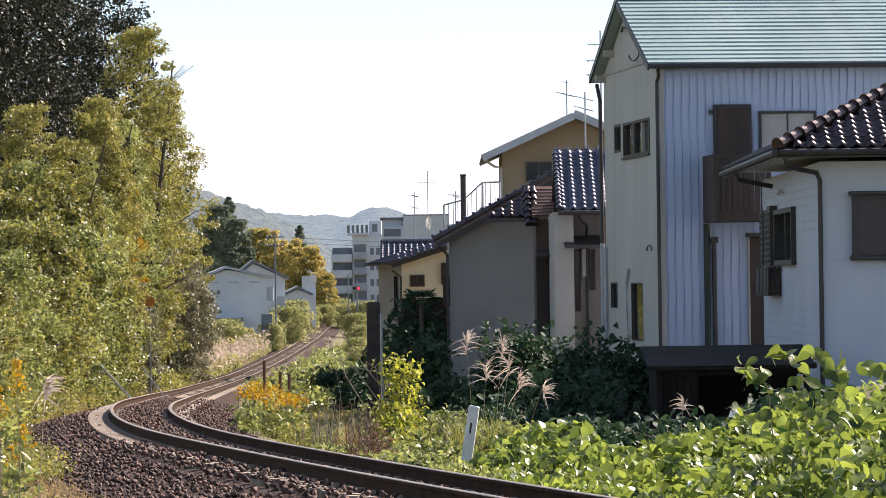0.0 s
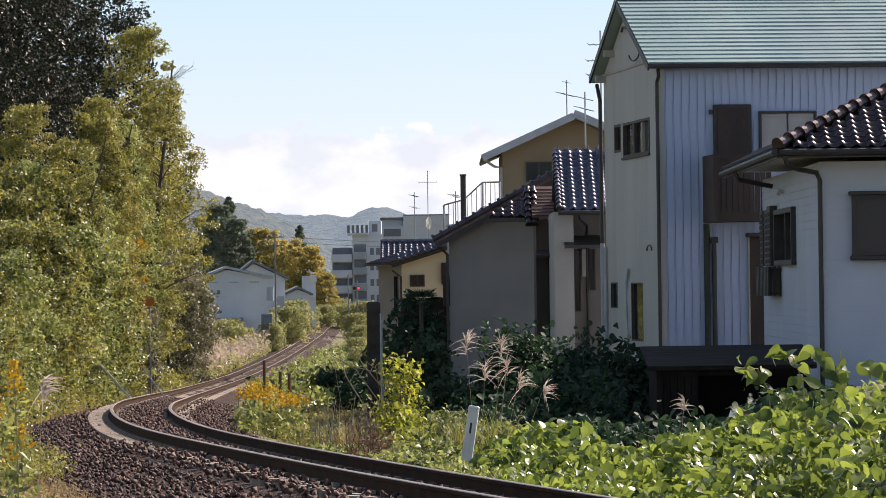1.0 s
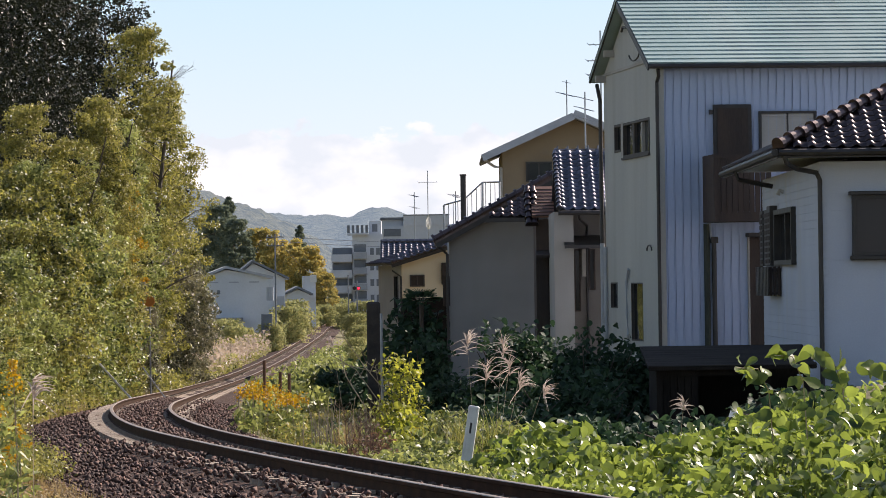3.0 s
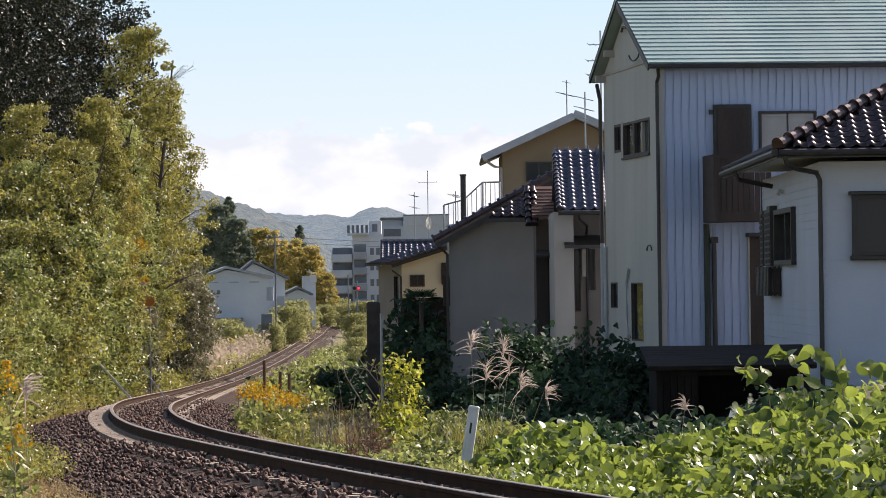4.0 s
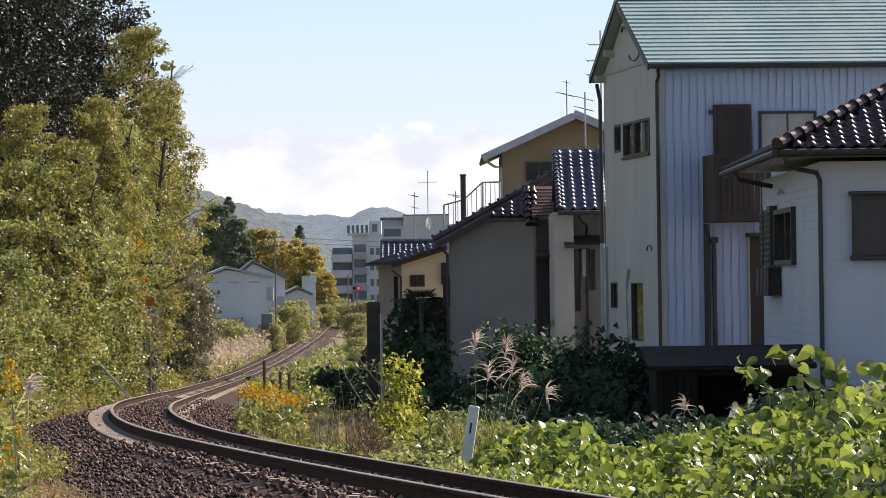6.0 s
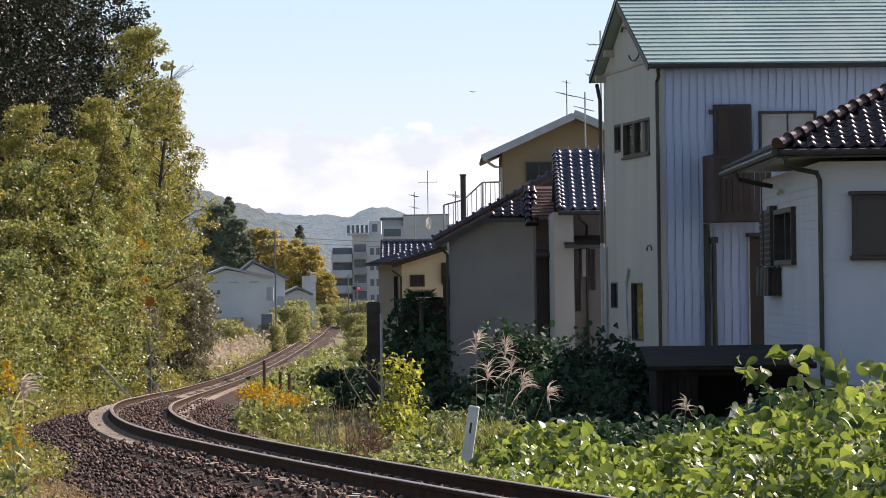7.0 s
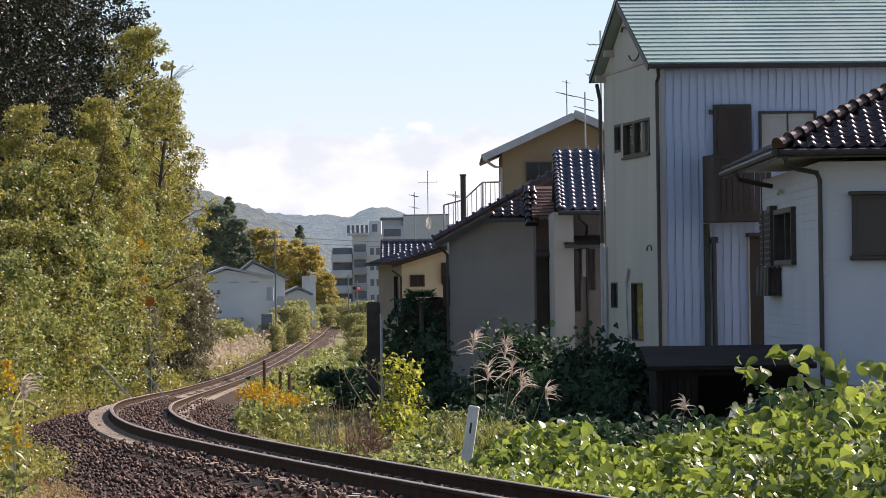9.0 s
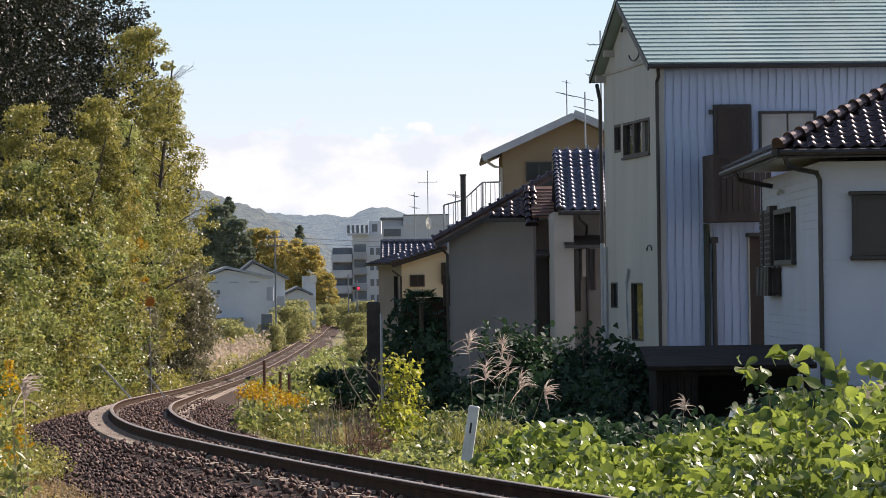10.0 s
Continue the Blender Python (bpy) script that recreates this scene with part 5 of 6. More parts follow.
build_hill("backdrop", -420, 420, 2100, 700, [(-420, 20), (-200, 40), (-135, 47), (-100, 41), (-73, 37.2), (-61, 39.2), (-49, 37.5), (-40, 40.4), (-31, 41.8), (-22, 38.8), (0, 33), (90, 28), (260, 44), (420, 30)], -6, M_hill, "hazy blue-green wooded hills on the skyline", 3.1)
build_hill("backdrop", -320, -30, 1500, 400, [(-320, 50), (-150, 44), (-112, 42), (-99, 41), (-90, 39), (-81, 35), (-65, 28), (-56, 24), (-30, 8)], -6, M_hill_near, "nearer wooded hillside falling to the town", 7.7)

# ---------------------------------------------------------------- plants


def limbs_bm(rng, h, r, spread, n):
    """Tapered trunk with limbs."""
    bm = bmesh.new()
    top = Vector((rng.uniform(-.1, .1) * h, rng.uniform(-.1, .1) * h, h * 0.92))
    mid = Vector((rng.uniform(-.06, .06) * h, rng.uniform(-.06, .06) * h, h * 0.5))
    pts = [Vector((0, 0, -0.4)), mid * 0.5, mid, mid.lerp(top, 0.5), top]
    tube(pts, r, 7, bm, taper=0.18)
    for i in range(n):
        t = rng.uniform(0.2, 0.9)
        k = t * 4
        a = pts[int(k)].lerp(pts[min(int(k) + 1, 4)], k % 1)
        az = rng.uniform(0, 6.283)
        ln = spread * rng.uniform(0.6, 1.0) * (1.1 - 0.5 * t)
        b = a + Vector((math.cos(az) * ln * 0.6, math.sin(az) * ln * 0.6, ln * 0.35))
        c = a + Vector((math.cos(az) * ln, math.sin(az) * ln, ln * 0.5))
        tube([a, b, c], r * 0.35 * (1.1 - t), 5, bm, taper=0.3)
    return bm


def crown_mesh(name, seed, h, rad, n_clump, per, leaf_size, low=0.12, droop=0.0, narrow_top=0.35, clump=0.17):
    """Crown of many leaf clumps with gaps and an uneven outline."""
    rng = np.random.default_rng(seed)
    u = rng.uniform(low, 1.0, n_clump)
    prof = np.where(u < 0.45, 0.75 + 0.25 * (u - low) / (0.45 - low), 1 - (1 - narrow_top) * np.clip((u - 0.45) / 0.55, 0, 1) ** 1.6)
    az = rng.uniform(0, 2 * np.pi, n_clump)
    rr = rad * prof * np.sqrt(rng.uniform(0.25, 1.0, n_clump)) * (0.85 + 0.3 * np.sin(az * 3 + seed) * rng.uniform(0, 1, n_clump))
    cen = np.stack([np.cos(az) * rr, np.sin(az) * rr, u * h], 1)
    cs = rng.uniform(0.45, 1.25, n_clump) * rad * clump
    d = rng.normal(size=(n_clump, per, 3))
    d /= np.linalg.norm(d, axis=2)[..., None]
    d *= rng.uniform(0.35, 1.0, (n_clump, per, 1)) ** 0.6
    d[..., 2] *= 0.7
    pos = cen[:, None] + d * cs[:, None, None]
    pos[..., 2] -= droop * (d[..., 0] ** 2 + d[..., 1] ** 2) * cs[:, None]
    out = d.reshape(-1, 3)
    pos = pos.reshape(-1, 3)
    size = leaf_size * rng.uniform(0.6, 1.3, len(pos))
    return leaves_mesh(name, pos, size, rng, up=0.35, out=out * 0.8)


def tree_kind(name, seed, h, rad, n_clump, per, leaf_size, mat, label, category="tree", **kw):
    """First tree of a kind, to be copied."""
    t = thing(name, pose(0, 0, 0), label, category)
    part("trunk", limbs_bm(random.Random(seed), h, 0.019 * h ** 0.8, rad, 16), M_bark, t)
    part("crown", crown_mesh(name + "_crown", seed, h, rad, n_clump, per, leaf_size, **kw), mat, t)
    return t


def stand(proto, places, first=True):
    """Sets the first tree at the first place and copies at the others: x, y, turn, scale."""
    for k, (x, y, rz, sc) in enumerate(places):
        m = Matrix.Translation((x, y, land(x, y) - 0.05)) @ Euler((0, 0, radians(rz))).to_matrix().to_4x4()
        if k == 0:
            proto.scale = (sc, sc, sc)
            proto.matrix_basis = m @ Matrix.Diagonal((sc, sc, sc, 1))
        else:
            c = copy_thing(proto, m)
            c.scale = (sc, sc, sc)


T_dark = tree_kind("evergreen_tree", 11, 11.0, 2.5, 400, 90, 0.062, L_shaded, "glossy evergreen tree on the wooded bank, leaves darkened for its shaded side")
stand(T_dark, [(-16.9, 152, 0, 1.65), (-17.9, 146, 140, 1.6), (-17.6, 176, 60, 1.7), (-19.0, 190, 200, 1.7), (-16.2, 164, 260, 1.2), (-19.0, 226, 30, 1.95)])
T_olive = tree_kind("broadleaf_tree", 23, 12.0, 2.3, 330, 100, 0.062, L_olive, "tall olive-green broadleaf tree turning yellow")
stand(T_olive, [(-14.3, 188, 0, 1.45), (-14.1, 160, 250, 0.98), (-14.7, 140, 40, 0.86), (-15.0, 172, 330, 1.08), (-15.2, 214, 80, 1.35), (-13.9, 160, 210, 0.95), (-13.2, 141, 300, 0.8), (-15.5, 202, 150, 1.05), (-16.1, 236, 20, 0.8)])
T_moss = tree_kind("leafy_tree", 29, 10.0, 2.2, 290, 100, 0.06, L_green, "mid-green leafy tree on the wooded bank")
stand(T_moss, [(-14.1, 152, 0, 1.0), (-14.8, 180, 100, 1.25), (-13.5, 130, 220, 0.8), (-15.6, 222, 160, 1.0)])
T_yel = tree_kind("autumn_tree", 37, 9.0, 2.1, 250, 80, 0.07, L_yellow, "yellowing autumn tree among the evergreens", narrow_top=0.5)
stand(T_yel, [(-14.9, 174, 0, 1.15), (-13.6, 146, 200, 0.75), (-13.0, 136, 120, 0.7), (-17.3, 258, 45, 0.62)])
T_shrub = tree_kind("shrub", 41, 3.2, 1.6, 210, 80, 0.046, L_green, "light green leafy shrub at the foot of the bank", "shrub", low=0.02, narrow_top=0.5)
stand(T_shrub, [(-11.5, 100, 0, 1.35), (-13.9, 143, 190, 2.2), (-12.6, 116, 260, 1.75), (-12.2, 123, 140, 1.8), (-13.9, 146, 280, 1.7), (-15.0, 178, 95, 1.6),
                (-10.6, 87, 160, 0.9), (-11.3, 96, 20, 0.9), (-12.9, 118, 310, 1.1), (-15.6, 210, 120, 1.2)])
T_thorn = tree_kind("thorny_shrub", 43, 3.4, 1.5, 210, 80, 0.044, L_olive, "olive-leaved shrub with yellowing tips", "shrub", low=0.02, narrow_top=0.35)
stand(T_thorn, [(-13.7, 130, 50, 2.2), (-11.9, 112, 70, 1.6), (-12.7, 134, 210, 1.7), (-14.4, 160, 30, 1.7), (-15.2, 195, 260, 1.4), (-12.0, 106, 200, 1.0), (-13.4, 124, 300, 2.0), (-10.9, 92, 30, 1.1)])
T_darkshrub = tree_kind("evergreen_shrub", 53, 4.5, 1.8, 210, 90, 0.062, L_grey, "dark evergreen shrub at the edge of the wood", "shrub", low=0.02, narrow_top=0.55)
stand(T_darkshrub, [(-16.2, 225, 0, 1.75), (-17.0, 246, 70, 1.7), (-14.9, 206, 140, 1.6), (-13.6, 168, 190, 1.1), (-15.3, 190, 250, 1.3), (-13.9, 200, 40, 1.45), (-14.6, 214, 300, 1.5)])
T_mid = tree_kind("mixed_shrub", 59, 5.0, 1.9, 210, 90, 0.066, L_olive, "olive and russet shrub at the edge of the wood", "shrub", low=0.02, narrow_top=0.5)
stand(T_mid, [(-17.3, 256, 0, 1.35), (-16.3, 232, 100, 1.2), (-18.6, 282, 40, 1.1), (-13.2, 152, 200, 1.2), (-12.0, 118, 20, 1.0)])

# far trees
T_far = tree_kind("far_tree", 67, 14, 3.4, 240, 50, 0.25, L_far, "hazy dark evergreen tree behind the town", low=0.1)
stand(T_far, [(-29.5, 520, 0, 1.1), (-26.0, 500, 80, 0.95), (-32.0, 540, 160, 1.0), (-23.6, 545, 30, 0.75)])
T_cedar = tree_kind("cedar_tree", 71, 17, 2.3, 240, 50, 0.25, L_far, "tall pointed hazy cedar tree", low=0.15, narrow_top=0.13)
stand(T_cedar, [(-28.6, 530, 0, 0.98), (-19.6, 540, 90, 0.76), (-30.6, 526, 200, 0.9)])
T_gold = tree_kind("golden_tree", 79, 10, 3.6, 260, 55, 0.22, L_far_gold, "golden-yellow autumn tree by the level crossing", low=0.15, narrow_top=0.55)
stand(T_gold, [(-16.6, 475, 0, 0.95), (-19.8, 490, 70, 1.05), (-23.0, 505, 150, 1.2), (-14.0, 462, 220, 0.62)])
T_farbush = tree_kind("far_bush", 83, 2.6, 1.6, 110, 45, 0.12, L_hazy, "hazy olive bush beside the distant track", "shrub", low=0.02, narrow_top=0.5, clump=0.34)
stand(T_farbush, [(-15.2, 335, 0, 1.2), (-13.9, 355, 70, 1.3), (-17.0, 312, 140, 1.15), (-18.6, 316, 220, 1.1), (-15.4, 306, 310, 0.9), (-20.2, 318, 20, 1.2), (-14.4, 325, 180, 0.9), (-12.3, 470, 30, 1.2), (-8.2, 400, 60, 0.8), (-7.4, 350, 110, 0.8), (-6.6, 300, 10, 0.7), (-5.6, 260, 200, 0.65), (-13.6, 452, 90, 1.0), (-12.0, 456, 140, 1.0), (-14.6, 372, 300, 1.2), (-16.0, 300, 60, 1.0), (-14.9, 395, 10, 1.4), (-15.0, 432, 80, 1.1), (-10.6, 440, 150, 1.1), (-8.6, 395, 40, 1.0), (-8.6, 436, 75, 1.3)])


def build_meadow():
    """Long grass and leafy weeds on both sides of the track."""
    rng = np.random.default_rng(9)

    def spots(n, y0, y1, d0, d1, thin=1.15):
        ys = y0 + (y1 - y0) * rng.random(n) ** thin
        ds = rng.uniform(d0, d1, n)
        return np.array([(line_x(y) + d, y, land(line_x(y) + d, y) - 0.03) for y, d in zip(ys, ds)])

    def blades(n, y0, y1, d0, d1, h0, h1, w, mat, name, label, lean=0.4):
        base = spots(n, y0, y1, d0, d1)
        hs = rng.uniform(h0, h1, n) * (0.6 + 0.4 * rng.random(n))
        tagged(part(name, blades_mesh(name, base, hs, np.full(n, w), rng, lean), mat), label, "grass", kind="stuff")

    def weeds(n, per, y0, y1, d0, d1, h, spread, size, mat, label):
        """Leafy weeds: each a small column of leaves."""
        c = spots(n, y0, y1, d0, d1)
        hh = h * rng.uniform(0.35, 1.0, n) * (0.6 + 0.8 * np.array([0.5 + 0.5 * noise.noise((p[0] * 0.8, p[1] * 0.3, 2)) for p in c]))
        u = rng.random((n, per)) ** 0.7
        off = rng.normal(size=(n, per, 2)) * spread * (0.4 + 0.6 * u[..., None])
        pos = np.concatenate([c[:, None, :2] + off, (c[:, None, 2] + u * hh[:, None])[..., None]], 2).reshape(-1, 3)
        sz = size * rng.uniform(0.5, 1.4, len(pos))
        tagged(part("weeds", leaves_mesh("weeds", pos, sz, rng, up=0.08, long=1.9), mat), label, "weeds", kind="stuff")

    weeds(2300, 36, 62, 135, -9.5, -3.0, 1.1, 0.16, 0.042, L_green, "tangled light green weeds covering the bank")
    weeds(1500, 40, 47, 70, -4.6, -2.2, 0.5, 0.13, 0.026, L_olive, "yellowing weeds creeping over the edge of the ballast")
    weeds(800, 40, 28.5, 44, -4.6, -3.1, 0.5, 0.10, 0.018, L_drygrass, "small russet weeds at the foot of the bank")
    weeds(1600, 34, 70, 130, -6.5, -2.3, 0.8, 0.16, 0.045, L_olive, "olive weeds between the bank and the track")
    blades(7000, 28, 48, -4.4, -2.35, 0.10, 0.32, 0.009, L_drygrass, "dry_grass", "russet dry grass on the shoulder of the ballast")
    blades(7000, 60, 112, -5.8, -2.3, 0.2, 0.6, 0.012, L_drygrass, "dry_grass", "straw and olive grass at the foot of the bank")
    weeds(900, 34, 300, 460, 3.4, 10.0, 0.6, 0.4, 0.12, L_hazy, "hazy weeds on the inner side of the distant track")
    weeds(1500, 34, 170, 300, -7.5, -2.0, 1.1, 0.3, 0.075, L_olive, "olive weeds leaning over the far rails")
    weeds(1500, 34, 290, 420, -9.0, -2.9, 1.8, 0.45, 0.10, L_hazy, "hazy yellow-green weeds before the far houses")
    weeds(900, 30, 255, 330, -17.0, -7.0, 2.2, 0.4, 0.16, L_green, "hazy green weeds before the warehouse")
    weeds(500, 40, 31, 46, -4.6, -3.0, 0.4, 0.12, 0.02, L_grass, "low weeds at the foot of the ballast")
    weeds(1100, 36, 45, 90, -6.5, -2.9, 0.5, 0.14, 0.032, L_grass, "low yellow-green weeds beside the ballast")
    weeds(1500, 30, 130, 300, -8.5, -2.9, 1.4, 0.25, 0.11, L_green, "green weeds beside the far track")
    weeds(800, 34, 44, 58, 1.95, 4.2, 0.30, 0.11, 0.045, L_green, "leafy green weeds on the inner side of the curve")
    weeds(500, 34, 57, 74, 3.0, 5.4, 0.5, 0.14, 0.055, L_green, "leafy weeds behind the dry stalks")
    weeds(1300, 30, 62, 130, 2.3, 6.0, 0.40, 0.14, 0.045, L_grass, "yellow-green weeds inside the curve")
    weeds(900, 30, 120, 330, 2.3, 7.5, 1.0, 0.3, 0.12, L_green, "green weeds on the inner side of the far track")
    weeds(900, 30, 290, 440, -8.5, -2.9, 1.8, 0.4, 0.2, L_grass, "yellow-green weeds near the level crossing")
    blades(5000, 40, 130, -7.5, -2.9, 0.25, 0.7, 0.012, L_grass, "grass", "long yellow-green grass along the outer side of the track")
    blades(5500, 30, 75, -5.0, -2.75, 0.12, 0.35, 0.010, L_drygrass, "dry_grass", "low russet dry grass at the edge of the ballast")
    blades(4000, 40, 130, 1.9, 7.0, 0.08, 0.30, 0.010, L_grass, "grass", "weedy grass on the inner side of the curve")
    blades(3000, 215, 320, -6.0, -2.2, 0.7, 1.9, 0.05, L_reed, "reed_bed", "pale feathery reeds beside the far track", 0.8)
    weeds(900, 26, 215, 330, -6.2, -2.3, 1.9, 0.35, 0.13, L_reed, "pale pinkish seed heads of the reeds")
    weeds(700, 26, 200, 330, -6.5, -2.2, 1.2, 0.35, 0.13, L_hazy, "hazy olive weeds among the reeds")
    blades(4500, 100, 170, -5.5, -2.3, 0.3, 0.8, 0.02, L_drygrass, "dry_grass", "dry straw-coloured grass below the bank")
    blades(3500, 28, 50, -4.2, -2.5, 0.10, 0.30, 0.010, L_drygrass, "dry_grass", "russet dry grass spilling on the ballast")
    blades(500, 35.5, 38.5, 3.4, 4.6, 0.2, 0.5, 0.012, L_drygrass, "dry_grass", "straw-coloured dry grass among the vines")
    blades(3000, 120, 420, -8.0, -2.4, 0.4, 1.2, 0.04, L_grass, "grass", "tall grass beside the far track")


build_meadow()


def vine_leaf_mesh(name, pos, size, nrm, rng):
    """Broad rounded leaflets with a drip tip, folded along the midrib and drooping at the end."""
    n = len(pos)
    t = rng.normal(size=(n, 3))
    t[:, 2] -= 0.8
    t -= nrm * (t * nrm).sum(1)[:, None]
    t /= np.linalg.norm(t, axis=1)[:, None]
    b = np.cross(nrm, t)
    shape = [(-0.46, 0.0, 0.0), (-0.44, 0.20, 0.07), (-0.22, 0.41, 0.12), (0.08, 0.42, 0.09), (0.36, 0.26, -0.02), (0.72, 0.0, -0.30),
             (0.36, -0.26, -0.02), (0.08, -0.42, 0.09), (-0.22, -0.41, 0.12), (-0.44, -0.20, 0.07), (0.02, 0.0, -0.03)]
    cup = rng.uniform(0.3, 1.5, n)
    v = np.stack([pos + t * (a * size)[:, None] + b * (c * size)[:, None] + nrm * (e * size * cup)[:, None] for a, c, e in shape], 1).reshape(-1, 3)
    i = np.arange(n)[:, None] * 11
    tri = np.concatenate([i + [10, k, (k + 1) % 10] for k in range(10)], 1).reshape(-1)
    me = bpy.data.meshes.new(name)
    me.vertices.add(len(v)); me.vertices.foreach_set("co", v.ravel())
    me.loops.add(len(tri)); me.loops.foreach_set("vertex_index", tri)
    me.polygons.add(len(tri) // 3)
    me.polygons.foreach_set("loop_start", np.arange(len(tri) // 3) * 3)
    me.polygons.foreach_set("loop_total", np.full(len(tri) // 3, 3))
    me.polygons.foreach_set("use_smooth", np.ones(len(tri) // 3, bool))
    me.update(calc_edges=True)
    return me


VINE_TOPS = [(0.2, 0.30), (0.6, 0.55), (1.1, 0.74), (1.55, 0.70), (1.9, 0.36), (2.35, 0.25), (2.65, 0.46), (3.3, 0.52), (3.7, 0.68), (4.6, 0.86), (6.0, 0.95)]


def vine_height(x, y):
    """How high the vines heap up over the ground."""
    d = offset(x, y)
    rise = 0.22 * smooth(1.75, 2.3, d) + 0.78 * smooth(2.1, 4.4, d)
    h = np.interp(x, [v[0] for v in VINE_TOPS], [v[1] for v in VINE_TOPS])
    h *= 0.95 + 0.40 * noise.noise((x * 2.3, y * 0.9, 5)) + 0.28 * noise.noise((x * 4.6, y * 2.0, 8))
    return max(h * rise, 0.05) * (1 - 0.6 * smooth(47, 54, y))


def build_vines():
    """Three broad leaflets to a stalk, heaped over each other."""
    rng = np.random.default_rng(21)
    P, N, S = [], [], []
    n = 12500
    ys = 30 + 27 * rng.random(n) ** 1.05
    for y in ys:
        x = line_x(y) + rng.uniform(1.9, 9.5)
        if x > 0.125 * y + 0.6 or x < 0.002 * y - 0.2:
            continue
        if y > 50 and x > 0.038 * y:
            continue
        h = vine_height(x, y)
        if rng.random() < 0.35 * (noise.noise((x * 2.2, y * 1.1, 11)) + 0.3):
            continue
        z = land(x, y) + h * (1.06 - 0.85 * rng.random() ** 1.6) + 0.03
        s = rng.uniform(0.055, 0.15) * (0.65 + 0.45 * smooth(2.0, 3.6, offset(x, y)))
        lean = rng.normal(size=3) * 0.85 + np.array([0.3, 0.0, 0.8])
        az = rng.uniform(0, 6.28)
        for k in range(3):
            a = az + k * 2.09
            off = np.array([math.cos(a), math.sin(a), -0.15]) * s * 0.62
            v = lean + np.array([math.cos(a), math.sin(a), 0]) * 0.35 + rng.normal(size=3) * 0.25
            P.append((x + off[0], y + off[1], z + off[2] + rng.uniform(-.03, .03))); N.append(v / np.linalg.norm(v)); S.append(s * rng.uniform(0.8, 1.15))
    tagged(part("vine_thicket", vine_leaf_mesh("vine_thicket", np.array(P), np.array(S), np.array(N), rng), L_kuzu), "rank bright green broad-leaved climbing vines beside the rails", "vines", kind="stuff")


build_vines()


def build_vine_shoot(pts, seed, label="bright young vine shoot arching over the thicket"):
    """One arching runner with leaves hung along it."""
    t = thing("vine_shoot", pose(*pts[0]), label, "vine", group="vine shoots")
    o = Vector(pts[0])
    pp = [Vector(p) - o for p in pts]
    part("stem", tube(pp, 0.008, 5, taper=0.5), M_stalk, t)
    rng = np.random.default_rng(seed)
    P, N, S = [], [], []
    for i in range(16):
        u = 0.25 + 0.75 * i / 15
        k = u * (len(pp) - 1)
        c = pp[min(int(k), len(pp) - 2)].lerp(pp[min(int(k) + 1, len(pp) - 1)], k - min(int(k), len(pp) - 2))
        P.append(np.array(c) + rng.normal(size=3) * [0.07, 0.07, 0.05])
        v = rng.normal(size=3) * 0.5 + [0.3, -0.7, 0.4]
        N.append(v / np.linalg.norm(v)); S.append(rng.uniform(0.11, 0.19))
    part("foliage", vine_leaf_mesh("vine_shoot", np.array(P), np.array(S), np.array(N), rng), L_kuzu, t)


for k, (x, y, z) in enumerate(((3.05, 40, 0.78), (3.40, 40, 0.90), (3.90, 41, 0.84), (4.6, 42, 0.66))):
    build_vine_shoot([(x + 0.35, y + 0.6, land(x, y)), (x + 0.25, y + 0.3, z * 0.7), (x + 0.12, y, z), (x - 0.12, y - 0.2, z + 0.02)], 60 + k)


def build_bush(x, y, w, d, h, n, size, mat, label, seed, name="bush"):
    """Rounded thicket of leaf clumps over twigs."""
    t = thing(name, pose(x, y, land(x, y) - 0.1), label, "bush")
    rr = random.Random(seed)
    thick = 0.03 if name == "bush" else 0.008
    for i in range(9):
        az = rr.uniform(0, 6.28)
        part("stem", tube([(0, 0, 0), (math.cos(az) * w * 0.2, math.sin(az) * d * 0.2, h * 0.45), (math.cos(az) * w * 0.4, math.sin(az) * d * 0.4, h * rr.uniform(0.6, 0.95))], thick, 5, taper=0.3), M_bark, t)
    rng = np.random.default_rng(seed)
    k = max(n // 60, 4)
    u = rng.normal(size=(k, 3)); u /= np.linalg.norm(u, axis=1)[:, None]
    u[:, 2] = np.abs(u[:, 2])
    cen = u * rng.uniform(0.35, 0.95, (k, 1)) * np.array([w / 2, d / 2, h])
    e = rng.normal(size=(k, 60, 3)); e *= (rng.uniform(0.1, 1.0, (k, 60, 1)) ** 0.5) / np.linalg.norm(e, axis=2)[..., None] * 0.15 * (w + h)
    pos = (cen[:, None] + e).reshape(-1, 3)
    pos[:, 2] = np.abs(pos[:, 2])
    nr = rng.normal(size=pos.shape) * 0.6 + [0, -0.25, 0.8]
    nr /= np.linalg.norm(nr, axis=1)[:, None]
    part("foliage", vine_leaf_mesh(name, pos, size * rng.uniform(0.6, 1.3, len(pos)), nr, rng), mat, t)
    return t


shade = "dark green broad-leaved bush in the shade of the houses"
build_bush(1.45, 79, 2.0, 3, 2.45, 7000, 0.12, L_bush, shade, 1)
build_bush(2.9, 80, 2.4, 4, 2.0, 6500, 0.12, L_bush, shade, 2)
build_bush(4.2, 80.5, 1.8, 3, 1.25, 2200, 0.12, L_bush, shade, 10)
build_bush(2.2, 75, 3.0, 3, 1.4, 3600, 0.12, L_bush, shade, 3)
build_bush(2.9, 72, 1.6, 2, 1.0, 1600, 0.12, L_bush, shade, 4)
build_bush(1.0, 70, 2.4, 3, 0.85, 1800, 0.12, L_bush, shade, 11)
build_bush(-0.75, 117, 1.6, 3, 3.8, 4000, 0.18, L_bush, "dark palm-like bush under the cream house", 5)
